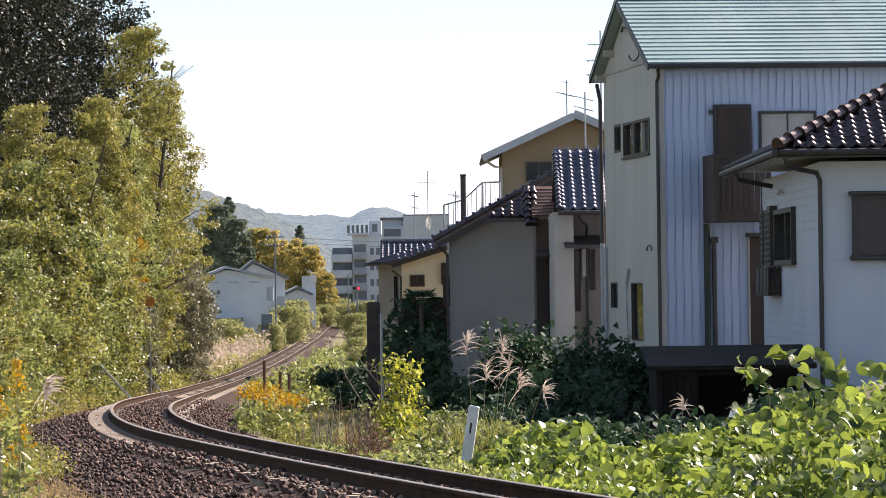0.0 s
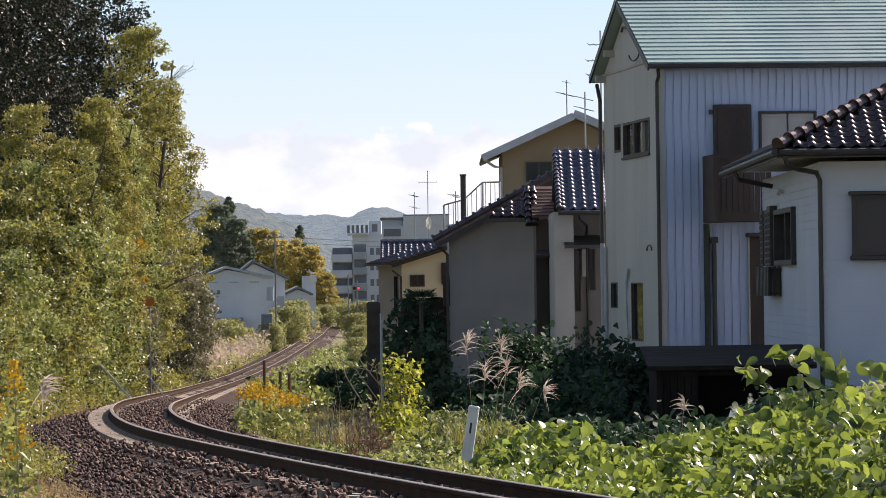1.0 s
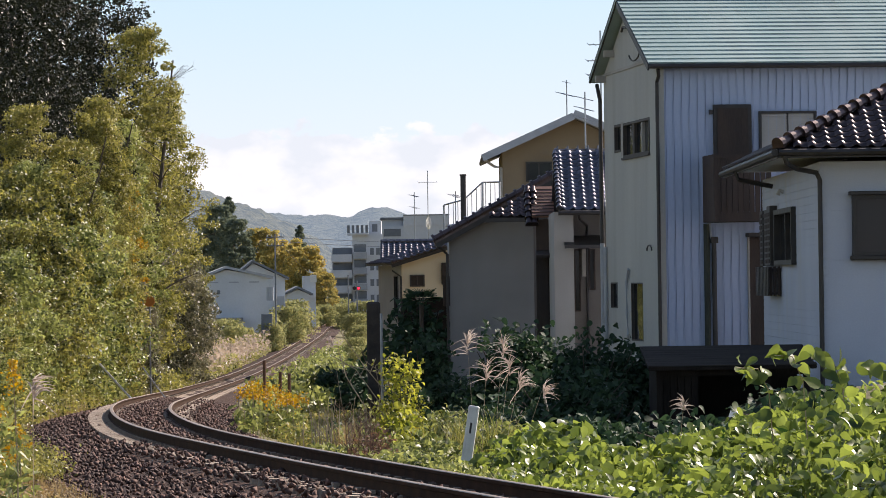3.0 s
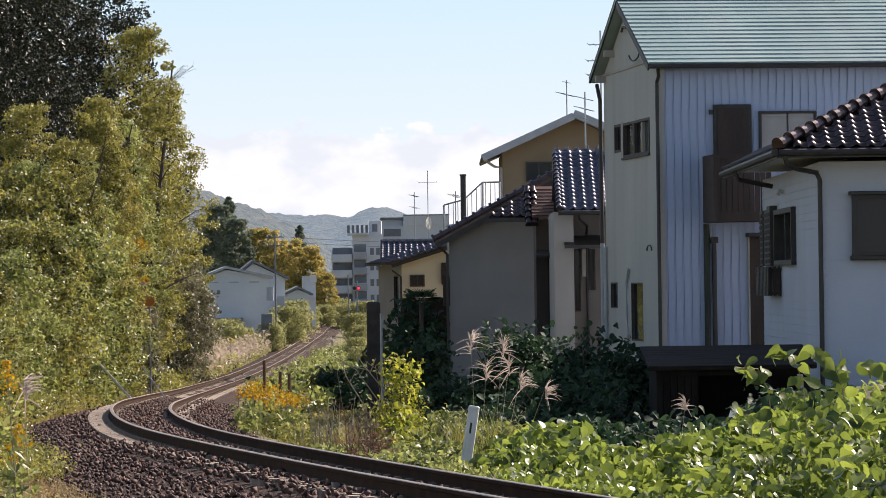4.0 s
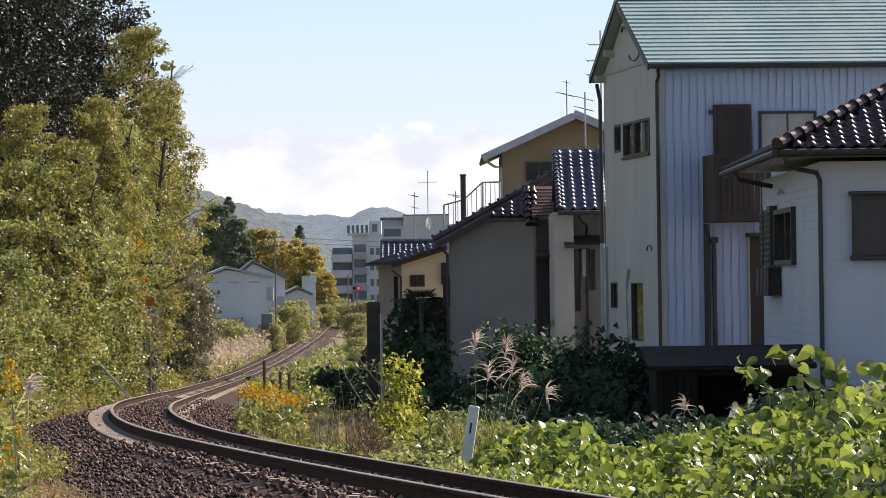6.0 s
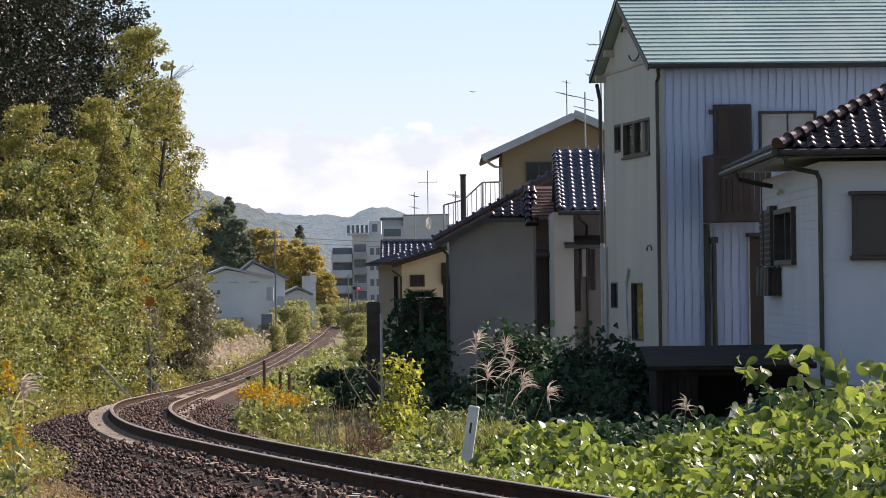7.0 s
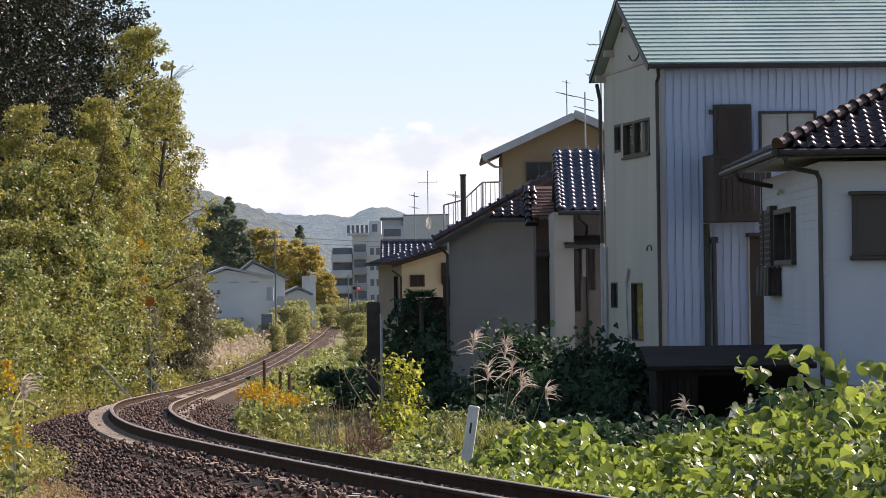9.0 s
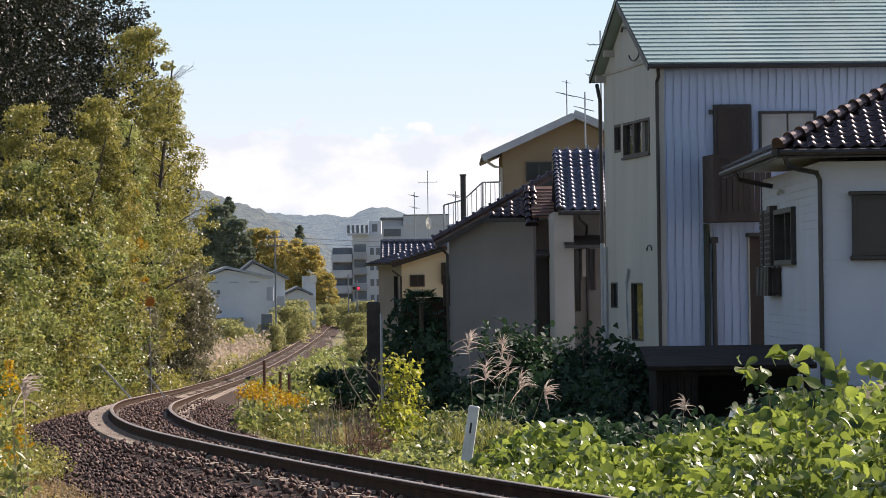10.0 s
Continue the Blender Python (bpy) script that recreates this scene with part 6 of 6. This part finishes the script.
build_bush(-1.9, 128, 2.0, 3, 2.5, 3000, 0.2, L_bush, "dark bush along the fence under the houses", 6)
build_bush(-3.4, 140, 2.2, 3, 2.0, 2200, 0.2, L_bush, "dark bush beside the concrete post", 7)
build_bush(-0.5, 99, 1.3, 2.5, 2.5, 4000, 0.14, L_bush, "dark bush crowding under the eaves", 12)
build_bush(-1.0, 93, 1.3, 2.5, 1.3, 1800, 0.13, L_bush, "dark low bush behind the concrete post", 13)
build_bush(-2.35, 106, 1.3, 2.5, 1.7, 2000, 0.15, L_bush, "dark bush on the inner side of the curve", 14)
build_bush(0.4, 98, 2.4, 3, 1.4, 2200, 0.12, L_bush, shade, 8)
build_bush(-4.4, 150, 2.2, 3, 1.7, 1500, 0.2, L_green, "sunlit green bush along the embankment", 9)


M_orange = surface("faded_orange_paint", (0.45, 0.14, 0.02), (0.55, 0.2, 0.03), 0.6, 6, 40, 0.1, 0.002)


def build_posts():
    p = thing("concrete_post", pose(-1.53, 86, 0), "old concrete post with rounded top, darkened in colour for its backlit side", "post")
    bm = cuboid(-0.15, 0.15, -0.12, 0.12, -1.4, 1.30, 0.04)
    part("shaft", bm, M_post, p)
    q = thing("marker_pole", pose(-1.36, 85.6, 0), "thin grey steel pole beside the concrete post", "pole")
    part("pole", tube([(0, 0, -1.3), (0, 0, 1.05)], 0.03, 8), M_alu, q)
    m = thing("curve_marker", pose(0.31, 47, 0, 0, 9, -12), "white painted trackside marker post with a black stroke", "marker post")
    part("plate", cuboid(-0.064, 0.064, -0.03, 0.03, -0.85, 0.23, 0.012), M_white_paint, m)
    part("stroke", cuboid(-0.012, 0.012, -0.034, -0.031, -0.10, 0.03), M_black, m)
    d = thing("trackside_sign", pose(-11.9, 160, -2.75), "round orange disc sign on a thin pole", "sign")
    part("pole", tube([(0, 0, -0.4), (0, 0, 3.8)], 0.035, 6), M_far_dark, d)
    part("disc", tube([(0, -0.05, 3.85), (0, -0.09, 3.85)], 0.22, 16), M_orange, d)
    g = thing("guy_stay", pose(-9.53, 118, -1.45), "white sheathed guy stay slanting from the ground", "stay", group="guy stays")
    part("sheath", tube([(0.41, 0, -0.47), (-0.83, 0, 0.94)], 0.035, 6), M_white_paint, g)
    g = thing("guy_stay", pose(-8.55, 118, -1.35), "thin grey guy stay slanting from the ground", "stay", group="guy stays")
    part("sheath", tube([(0.23, 0, -0.32), (-0.46, 0, 0.65)], 0.022, 6), M_pvc, g)
    for x, y, h in ((-4.75, 104, 1.62), (-4.12, 104.5, 1.45), (-4.5, 108, 1.4)):
        s = thing("track_stake", pose(x, y, land(x, y) - 0.1), "short rusty trackside stake", "stake", group="trackside stakes")
        part("stake", tube([(0, 0, 0), (0.01, 0, h)], 0.05, 7, taper=0.85), M_rust, s)


build_posts()


# ---------------------------------------------------------------- verge plants near the curve


def strands_mesh(name, root, dirs, length, width, rng, droop=0.35, segs=4):
    """Fine curved strips that leave root and bend down."""
    V, F = [], []
    for d, ln in zip(dirs, length):
        d = Vector(d).normalized()
        side = d.cross(Vector((0.2, -1, 0.1))).normalized()
        r0 = Vector(root) + d * 0.0
        for k in range(segs + 1):
            u = k / segs
            c = r0 + d * ln * u - Vector((0, 0, droop * ln * u * u))
            w = width * (1 - 0.8 * u) / 2
            V += [c - side * w, c + side * w]
        b = len(V) - 2 * (segs + 1)
        F += [(b + 2 * k, b + 2 * k + 1, b + 2 * k + 3, b + 2 * k + 2) for k in range(segs)]
    return mesh_np(name, V, F)


PLUMES = []


def build_pampas(x, y, head, lean, size, seed, label="feathery silver-pink pampas grass plume on a tall stalk"):
    """Stalk from the ground to its head, with a one-sided feathery plume."""
    z0 = land(x, y) - 0.05
    t = thing("pampas_grass", pose(x, y, z0), label, "pampas grass", group="pampas plumes")
    top = Vector((head[0] - x, 0, head[1] - z0))
    part("stalk", tube([(0, 0, 0), top * 0.5 + Vector((-0.02 * lean, 0, 0)), top], 0.0045, 5, taper=0.5), M_stalk, t)
    rng = np.random.default_rng(seed)
    V = []
    n = 30
    along = rng.uniform(-0.12, 0.10, n) * size / 0.3
    meshes = bmesh.new()
    for i in range(n):
        a = rng.normal(0, 0.9)
        d = (math.sin(a) + lean * 0.8, rng.normal() * 0.35, math.cos(a) + 0.15)
        me = strands_mesh("strand", top + Vector((0.0, 0, along[i] - 0.06)), [d], [size * rng.uniform(0.6, 1.05)], 0.012, rng, 0.36)
        meshes.from_mesh(me)
        bpy.data.meshes.remove(me)
    part("plume", meshes, L_plume, t)
    PLUMES.append((t, pose(x, y, z0)))
    return t


for k, (x, y, hx, hz, ln, sz) in enumerate(((0.42, 52, 0.30, 0.92, 0.35, 0.29), (0.62, 52.5, 0.76, 0.86, 0.2, 0.28), (0.66, 52, 0.84, 0.62, 0.2, 0.28), (0.45, 51.5, 0.54, 0.58, 0.1, 0.28),
                                            (0.75, 52, 0.98, 0.42, 0.9, 0.26), (0.95, 52, 1.30, 0.30, 1.2, 0.24), (2.65, 46, 2.78, 0.30, -0.6, 0.17), (-1.45, 60, -1.72, 0.85, -0.4, 0.16))):
    build_pampas(x, y, (hx, hz), ln, sz, 100 + k)


def build_grass_tuft(x, y, n, h, mat, label, seed, width=0.02, lean=0.7):
    rng = np.random.default_rng(seed)
    t = thing("grass_tuft", pose(x, y, land(x, y) - 0.05), label, "grass")
    base = np.concatenate([rng.normal(size=(n, 2)) * 0.12, np.zeros((n, 1))], 1)
    part("foliage", blades_mesh("grass_tuft", base, rng.uniform(0.5, 1.0, n) * h, np.full(n, width), rng, lean, 6), mat, t)["kind"] = "stuff"


def build_palm(x, y, top):
    """Fan palm: hairy trunk and stalked fans of stiff blades."""
    z = land(x, y) - 0.1
    t = thing("fan_palm", pose(x, y, z), "small dark fan palm under the cream house", "palm")
    part("trunk", tube([(0, 0, 0), (0.03, 0, (top - z) * 0.5), (0, 0, top - z)], 0.09, 8, taper=0.8), M_bark, t)
    rng = np.random.default_rng(77)
    for k in range(13):
        az = k * 2.4
        el = rng.uniform(-0.1, 1.1)
        d = Vector((math.cos(az) * math.cos(el), math.sin(az) * math.cos(el), math.sin(el)))
        root = Vector((0, 0, top - z)) + d * 0.28
        f = part("frond", tube([(0, 0, top - z - 0.03), root], 0.012, 5), M_stalk, t)
        u = d.cross(Vector((0, 0, 1))).normalized()
        dirs = [d * math.cos(a) + u * math.sin(a) for a in np.linspace(-1.25, 1.25, 13)]
        part("fan", strands_mesh("fan", root, dirs, [0.42] * 13, 0.05, rng, 0.25), L_bush, f)


build_palm(-0.66, 115.5, 1.12)
build_grass_tuft(0.62, 52.2, 60, 1.15, L_grass, "arching green blades at the foot of the pampas grass", 7, 0.028, 1.1)
build_grass_tuft(-0.1, 55, 40, 0.9, L_grass, "tuft of tall green grass by the track", 8, 0.025, 0.8)


def build_flower_patch():
    """Stand of goldenrod: leafy stems with flower sprays on top."""
    rng = np.random.default_rng(31)
    for k in range(46):
        x, y = rng.uniform(-3.85, -2.75), rng.uniform(71, 82)
        z = land(x, y) - 0.03
        h = rng.uniform(0.65, 0.95)
        t = thing("goldenrod", pose(x, y, z, 0, 0, rng.uniform(0, 360)), "goldenrod stem with orange-yellow flower spray", "flower", group="goldenrod patch")
        part("stem", tube([(0, 0, 0), (0.01, 0, h)], 0.007, 4), M_stalk, t)
        n = 26
        p = np.concatenate([rng.normal(size=(n, 2)) * 0.07, rng.uniform(0.1, 0.8, (n, 1)) * h], 1)
        part("foliage", leaves_mesh("stem_leaves", p, rng.uniform(0.05, 0.09, n), rng, 0.3, 2.4), L_green, t)["kind"] = "stuff"
        n = 34
        p = np.concatenate([rng.normal(size=(n, 2)) * 0.06, h + rng.normal(size=(n, 1)) * 0.06], 1)
        part("flower_spray", leaves_mesh("flowers", p, rng.uniform(0.025, 0.05, n), rng, 0.3, 1.3), L_flower, t)["kind"] = "stuff"
    build_bush(-2.25, 75, 0.6, 1.2, 0.75, 260, 0.16, L_kuzu, "bright green broad-leaved weed beside the goldenrod", 44, "weed_clump")


build_flower_patch()


def build_dry_stalks():
    """Leaning bare stalks and a russet dry clump."""
    rr = random.Random(12)
    for k in range(54):
        x, y = rr.uniform(-2.1, -1.0), rr.uniform(57, 63)
        z = land(x, y) - 0.05
        h = rr.uniform(0.5, 1.05)
        t = thing("dry_stalk", pose(x, y, z), "bare pale dry stalk standing before a dark hollow", "dry plant", group="dry stalks")
        dx = rr.uniform(-0.28, 0.12) * h
        bm = tube([(0, 0, 0), (dx * 0.4, 0, h * 0.55), (dx, 0, h)], rr.uniform(0.005, 0.010), 5, taper=0.4)
        if k % 2:
            tube([(dx * 0.4, 0, h * 0.55), (dx * 0.4 + rr.uniform(-.15, .15), 0, h * 0.85)], 0.005, 4, bm, taper=0.4)
        part("stem", bm, M_stalk, t)
    # broken stalks bent over the hollow
    for x0, z0, x1, z1, x2, z2 in ((-0.78, -0.1, -1.22, 0.45, -1.58, 0.98), (-1.0, -0.1, -1.35, 0.40, -1.72, 0.62), (-0.95, -0.2, -1.05, 0.45, -0.80, 0.62), (-0.7, -0.2, -0.9, 0.3, -1.2, 0.52), (-0.6, -0.2, -1.0, 0.34, -1.6, 0.50), (-1.2, -0.2, -1.5, 0.3, -1.62, 0.75)):
        t = thing("broken_stalk", pose(x0, 60, z0), "broken pale pampas stalk leaning over", "dry plant", group="broken stalks")
        bm = tube([(0, 0, -0.4), (0, 0, 0), (x1 - x0, 0, z1 - z0), (x2 - x0, 0, z2 - z0)], 0.012, 6, taper=0.5)
        tube([((x1 - x0) * 0.8, 0, (z1 - z0) * 0.8), (x1 - x0 + 0.18, 0, z1 - z0 + 0.12)], 0.006, 4, bm, taper=0.5)
        part("stem", bm, M_stalk, t)
    # russet twiggy weeds: upright stems with fine side twigs
    for k in range(16):
        x, y = rr.uniform(-1.3, -0.72), rr.uniform(50, 54)
        t = thing("dead_weed", pose(x, y, land(x, y) - 0.05), "dead russet weed with fine bare twigs", "dry plant", group="dead russet weeds")
        h = rr.uniform(0.5, 0.85)
        lx = rr.uniform(-0.1, 0.1)
        bm = tube([(0, 0, 0), (lx, 0, h)], 0.006, 4, taper=0.4)
        for i in range(12):
            u = rr.uniform(0.25, 1.0)
            a, e = rr.uniform(0, 6.28), rr.uniform(0.08, 0.2)
            c = Vector((lx * u, 0, h * u))
            tube([c, c + Vector((math.cos(a) * e, math.sin(a) * e, e * 0.9))], 0.004, 3, bm, taper=0.5)
        part("stem", bm, M_russet, t)["kind"] = "stuff"
    build_bush(-0.97, 51, 0.75, 1.5, 0.62, 900, 0.04, L_russet, "russet dry weeds in a thick clump", 45, "dry_clump")
    build_bush(-0.62, 60, 0.55, 1.0, 1.15, 300, 0.12, L_yellow, "yellowing leaves climbing a stem", 46, "climber")
    build_bush(0.0, 52, 0.9, 1.5, 0.6, 800, 0.07, L_green, "low green weeds beside the track", 47, "weed_clump")
    build_bush(-0.35, 47.5, 0.9, 1.5, 0.3, 600, 0.06, L_green, "low green weeds beside the track", 48, "weed_clump")
    # dark bush put where the hollow behind the stalks lies in shade
    build_bush(-1.75, 70, 1.3, 2.0, 0.75, 1100, 0.09, L_bush, "dark-leaved bush standing in for the shaded hollow behind the dry stalks", 50, "weed_clump")
    build_bush(-1.2, 73, 1.5, 2.0, 1.0, 1000, 0.09, L_green, "green weeds around the dry stalks", 49, "weed_clump")


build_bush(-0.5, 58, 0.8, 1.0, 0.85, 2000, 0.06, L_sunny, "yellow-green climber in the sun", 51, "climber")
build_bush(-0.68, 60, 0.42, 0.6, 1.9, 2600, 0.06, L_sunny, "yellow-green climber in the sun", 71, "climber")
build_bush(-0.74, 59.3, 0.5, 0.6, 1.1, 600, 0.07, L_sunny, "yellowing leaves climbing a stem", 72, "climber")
build_bush(0.0, 58, 0.9, 1.2, 0.95, 2000, 0.07, L_green, "sunlit green weeds before the dark bushes", 52, "weed_clump")
build_bush(-0.3, 55, 0.9, 1.2, 0.55, 700, 0.07, L_green, "sunlit green weeds before the dark bushes", 53, "weed_clump")
build_bush(0.3, 46.0, 0.6, 0.5, 0.42, 420, 0.09, L_kuzu, "vine leaves round the foot of the marker", 57, "weed_clump")
# low bushes added over lit soil; their shade is in the leaf colour
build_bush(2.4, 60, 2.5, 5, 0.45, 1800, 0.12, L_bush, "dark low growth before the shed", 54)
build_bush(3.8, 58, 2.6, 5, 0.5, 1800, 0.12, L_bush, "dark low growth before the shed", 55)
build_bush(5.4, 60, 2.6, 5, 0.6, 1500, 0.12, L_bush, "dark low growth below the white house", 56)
build_grass_tuft(-0.75, 60, 160, 1.25, L_grass, "tall yellow-green grass in the sun", 61, 0.016, 0.6)
build_grass_tuft(-1.4, 58, 120, 1.0, L_drygrass, "tall dry grass among the stalks", 62, 0.014, 0.6)
build_grass_tuft(0.25, 56, 120, 0.9, L_grass, "tall yellow-green grass in the sun", 63, 0.016, 0.7)
L_russet = leaf("russet_leaf", [(0.10, 0.05, 0.03), (0.17, 0.09, 0.055), (0.26, 0.16, 0.10)], 0.7, 0.3, 2.0)
build_dry_stalks()


WEEDS = []


def build_tall_weed(x, y, h, plume, seed):
    """Tall goldenrod or plume close to the camera at the edge of the bank."""
    z = land(x, y) - 0.05
    rng = np.random.default_rng(seed)
    if plume:
        t = build_pampas(x, y, (x + 0.06, z + h), 0.9, 0.20, seed, "pale pampas plume nodding at the edge of the bank")
        WEEDS.append((t, pose(x, y, z)))
        PLUMES.pop()
        return
    t = thing("tall_goldenrod", pose(x, y, z), "tall goldenrod with yellow flower spray at the edge of the bank", "flower", group="tall goldenrod")
    part("stem", tube([(0, 0, 0), (0.02, 0, h * 0.5), (0.0, 0, h)], 0.009, 5, taper=0.5), M_stalk, t)
    n = 90
    p = np.concatenate([rng.normal(size=(n, 2)) * 0.06, rng.uniform(0.15, 0.85, (n, 1)) * h], 1)
    part("foliage", leaves_mesh("foliage", p, rng.uniform(0.03, 0.05, n), rng, 0.2, 2.8), L_green, t)["kind"] = "stuff"
    n = 120
    u = rng.random((n, 1))
    p = np.concatenate([rng.normal(size=(n, 2)) * 0.055 * (1.2 - u), h * (0.86 + 0.16 * u)], 1)
    part("flower_spray", leaves_mesh("flower_spray", p, rng.uniform(0.015, 0.03, n), rng, 0.3, 1.3), L_flower, t)["kind"] = "stuff"
    WEEDS.append((t, pose(x, y, z)))


build_tall_weed(-3.10, 30.0, 1.55, True, 201)
build_tall_weed(-3.28, 30.2, 1.66, False, 202)
build_tall_weed(-3.40, 30.0, 1.45, False, 203)
build_tall_weed(-3.30, 30.8, 1.15, False, 204)
build_tall_weed(-3.42, 31.2, 0.95, False, 205)


def build_butterfly():
    b = thing("butterfly", pose(7.0, 44, 1.6), "small white butterfly in flight", "butterfly")
    part("body", tube([(0, -0.012, 0), (0, 0.012, 0)], 0.003, 6), M_black, b)
    for sx in (-1, 1):
        bm = bmesh.new()
        pts = [(0, -0.012), (0.018 * sx, -0.018), (0.034 * sx, -0.004), (0.026 * sx, 0.012), (0.012 * sx, 0.016), (0, 0.006)]
        a = [bm.verts.new((x, y, abs(x) * 0.5)) for x, y in pts]
        c = [bm.verts.new((x, y, abs(x) * 0.5 + 0.0012)) for x, y in pts]
        bm.faces.new(a[::-1]); bm.faces.new(c)
        for i in range(6):
            bm.faces.new((a[i], a[(i + 1) % 6], c[(i + 1) % 6], c[i]))
        part("wing", bm, M_white_paint, b)
    return b


def build_dragonfly():
    b = thing("dragonfly", pose(0, 28, 6), "small dark dragonfly in flight", "dragonfly")
    part("body", tube([(-0.02, 0, 0), (0.008, 0, 0), (0.016, 0, 0)], 0.0032, 6), M_black, b)
    for y in (-1, 1):
        for x in (0.002, 0.009):
            part("wing", cuboid(x - 0.003, x + 0.003, min(0.002 * y, 0.026 * y), max(0.002 * y, 0.026 * y), 0.001, 0.0018), M_pvc, b)
    return b


BUTTERFLY, DRAGONFLY = build_butterfly(), build_dragonfly()


def build_bare_twigs(x, y, z, ln, n, seed, label="bare grey twigs reaching out of the wood"):
    t = thing("bare_branch", pose(x, y, z), label, "branch", group="bare twigs")
    rr = random.Random(seed)
    bm = tube([(-2.5, 0.5, -ln * 0.9), (-0.8, 0.2, -ln * 0.3), (0, 0, 0)], 0.035, 5, taper=0.6)
    for i in range(n):
        a = Vector((0, 0, 0)).lerp(Vector((-0.8, 0.2, -ln * 0.3)), rr.random())
        e = a + Vector((rr.uniform(0.2, 1.0) * ln, rr.uniform(-.3, .3), rr.uniform(-0.25, 0.7) * ln))
        m = a.lerp(e, 0.55) + Vector((0, 0, rr.uniform(0.0, 0.25)))
        tube([a, m, e], 0.012, 4, bm, taper=0.5)
        for k in range(3):
            q = m.lerp(e, rr.random())
            tube([q, q + Vector((rr.uniform(0.1, 0.5), 0, rr.uniform(-0.2, 0.4)))], 0.007, 4, bm, taper=0.5)
    part("twigs", bm, M_bark, t)


build_bare_twigs(-14.6, 212, 12.4, 1.9, 18, 5)
build_bare_twigs(-14.6, 225, 5.6, 1.5, 6, 8)


# ---------------------------------------------------------------- what moves

BUTTERFLY_WAY = [
    (0, 5.37, 44, 1.44),
    (0.2, 4.72, 44, 1.23),
    (0.3, 4.45, 44, 1.07),
    (0.4, 4.15, 44, 1.02),
    (0.5, 3.89, 44, 0.97),
    (0.6, 3.52, 44, 0.88),
    (0.7, 3.16, 44, 0.76),
    (0.8, 2.78, 44, 0.57),
    (0.9, 2.5, 44, 0.48),
    (1.0, 2.38, 44, 0.34),
    (1.1, 2.32, 44, 0.11),
    (1.3, 2.27, 44, -0.22),
    (2, 2.08, 44, -0.4),
    (10, 2.08, 44, -0.4),
]
DRAGONFLY_WAY = [
    (0, 0.46, 26, 4.0),
    (6, 0.38, 26, 3.77),
    (6.5, 0.3, 26, 3.11),
    (6.8, 0.23, 26, 2.9),
    (7, 0.21, 26, 2.95),
    (7.2, 0.12, 26, 3.03),
    (7.3, 0.23, 26, 3.07),
    (7.4, 0.29, 26, 3.25),
    (7.5, 0.31, 26, 3.39),
    (7.6, 0.28, 26, 3.49),
    (7.75, 0.27, 26, 3.44),
    (7.9, 0.31, 26, 3.2),
    (8.05, 0.13, 26, 2.85),
    (8.2, -0.1, 26, 2.69),
    (8.4, -0.24, 26, 3.09),
    (8.5, -0.49, 26, 3.34),
    (8.7, -0.81, 26, 3.83),
    (10, -1.02, 26, 4.13),
]


def sway(home, side, nod):
    """A plant leaned over at its foot: degrees to the right and towards the viewer."""
    return home @ pose(0, 0, 0, nod, side, 0)


def motions():
    for thing_, way, turn in ((BUTTERFLY, BUTTERFLY_WAY, 120), (DRAGONFLY, DRAGONFLY_WAY, 60)):
        walk(thing_, [(t, pose(x, y, z, 20 * math.sin(t * 9), 25 * math.sin(t * 13), turn + 15 * math.sin(t * 3))) for t, x, y, z in way])
    # plumes nod in the light wind
    lean = [(0.0, -0.4), (0.5, -0.2), (1.0, -0.8), (1.5, -1.0), (2.0, -1.2), (2.5, -0.9), (3.2, 0.4), (4.0, 1.2), (4.5, 1.6), (5.0, 2.4), (5.5, 3.4), (6.2, 3.0), (7.0, 3.4), (7.5, 3.7), (8.0, 3.0), (8.5, 2.2), (9.0, 2.6), (9.5, 1.2), (10.0, 0.2)]
    for k, (ob, home) in enumerate(PLUMES):
        amp = 1.0 if k == 0 else 0.35 + 0.12 * (k % 3)
        walk(ob, [(t, sway(home, a * amp + 0.5 * math.sin(t * 2.1 + k), 0.6 * math.sin(t * 1.3 + k * 2))) for t, a in lean])
    drift = [(0.0, 0.4), (0.5, 0.2), (1.0, -0.6), (1.5, -1.2), (2.0, -2.6), (2.5, -2.2), (3.2, -4.5), (4.0, -5.6), (4.5, -4.2), (5.0, -5.8), (5.5, -5.0), (6.2, -5.6), (7.0, -6.0), (7.5, -6.4), (8.0, -5.0), (8.5, -5.0), (9.0, -6.6), (9.5, -6.0), (10.0, -5.6)]
    for k, (ob, home) in enumerate(WEEDS):
        amp = 1.0 if k == 0 else 0.28
        walk(ob, [(t, sway(home, a * amp + 0.6 * math.sin(t * 2.4 + k), 0.8 * math.sin(t * 1.7 + k))) for t, a in drift])


motions()
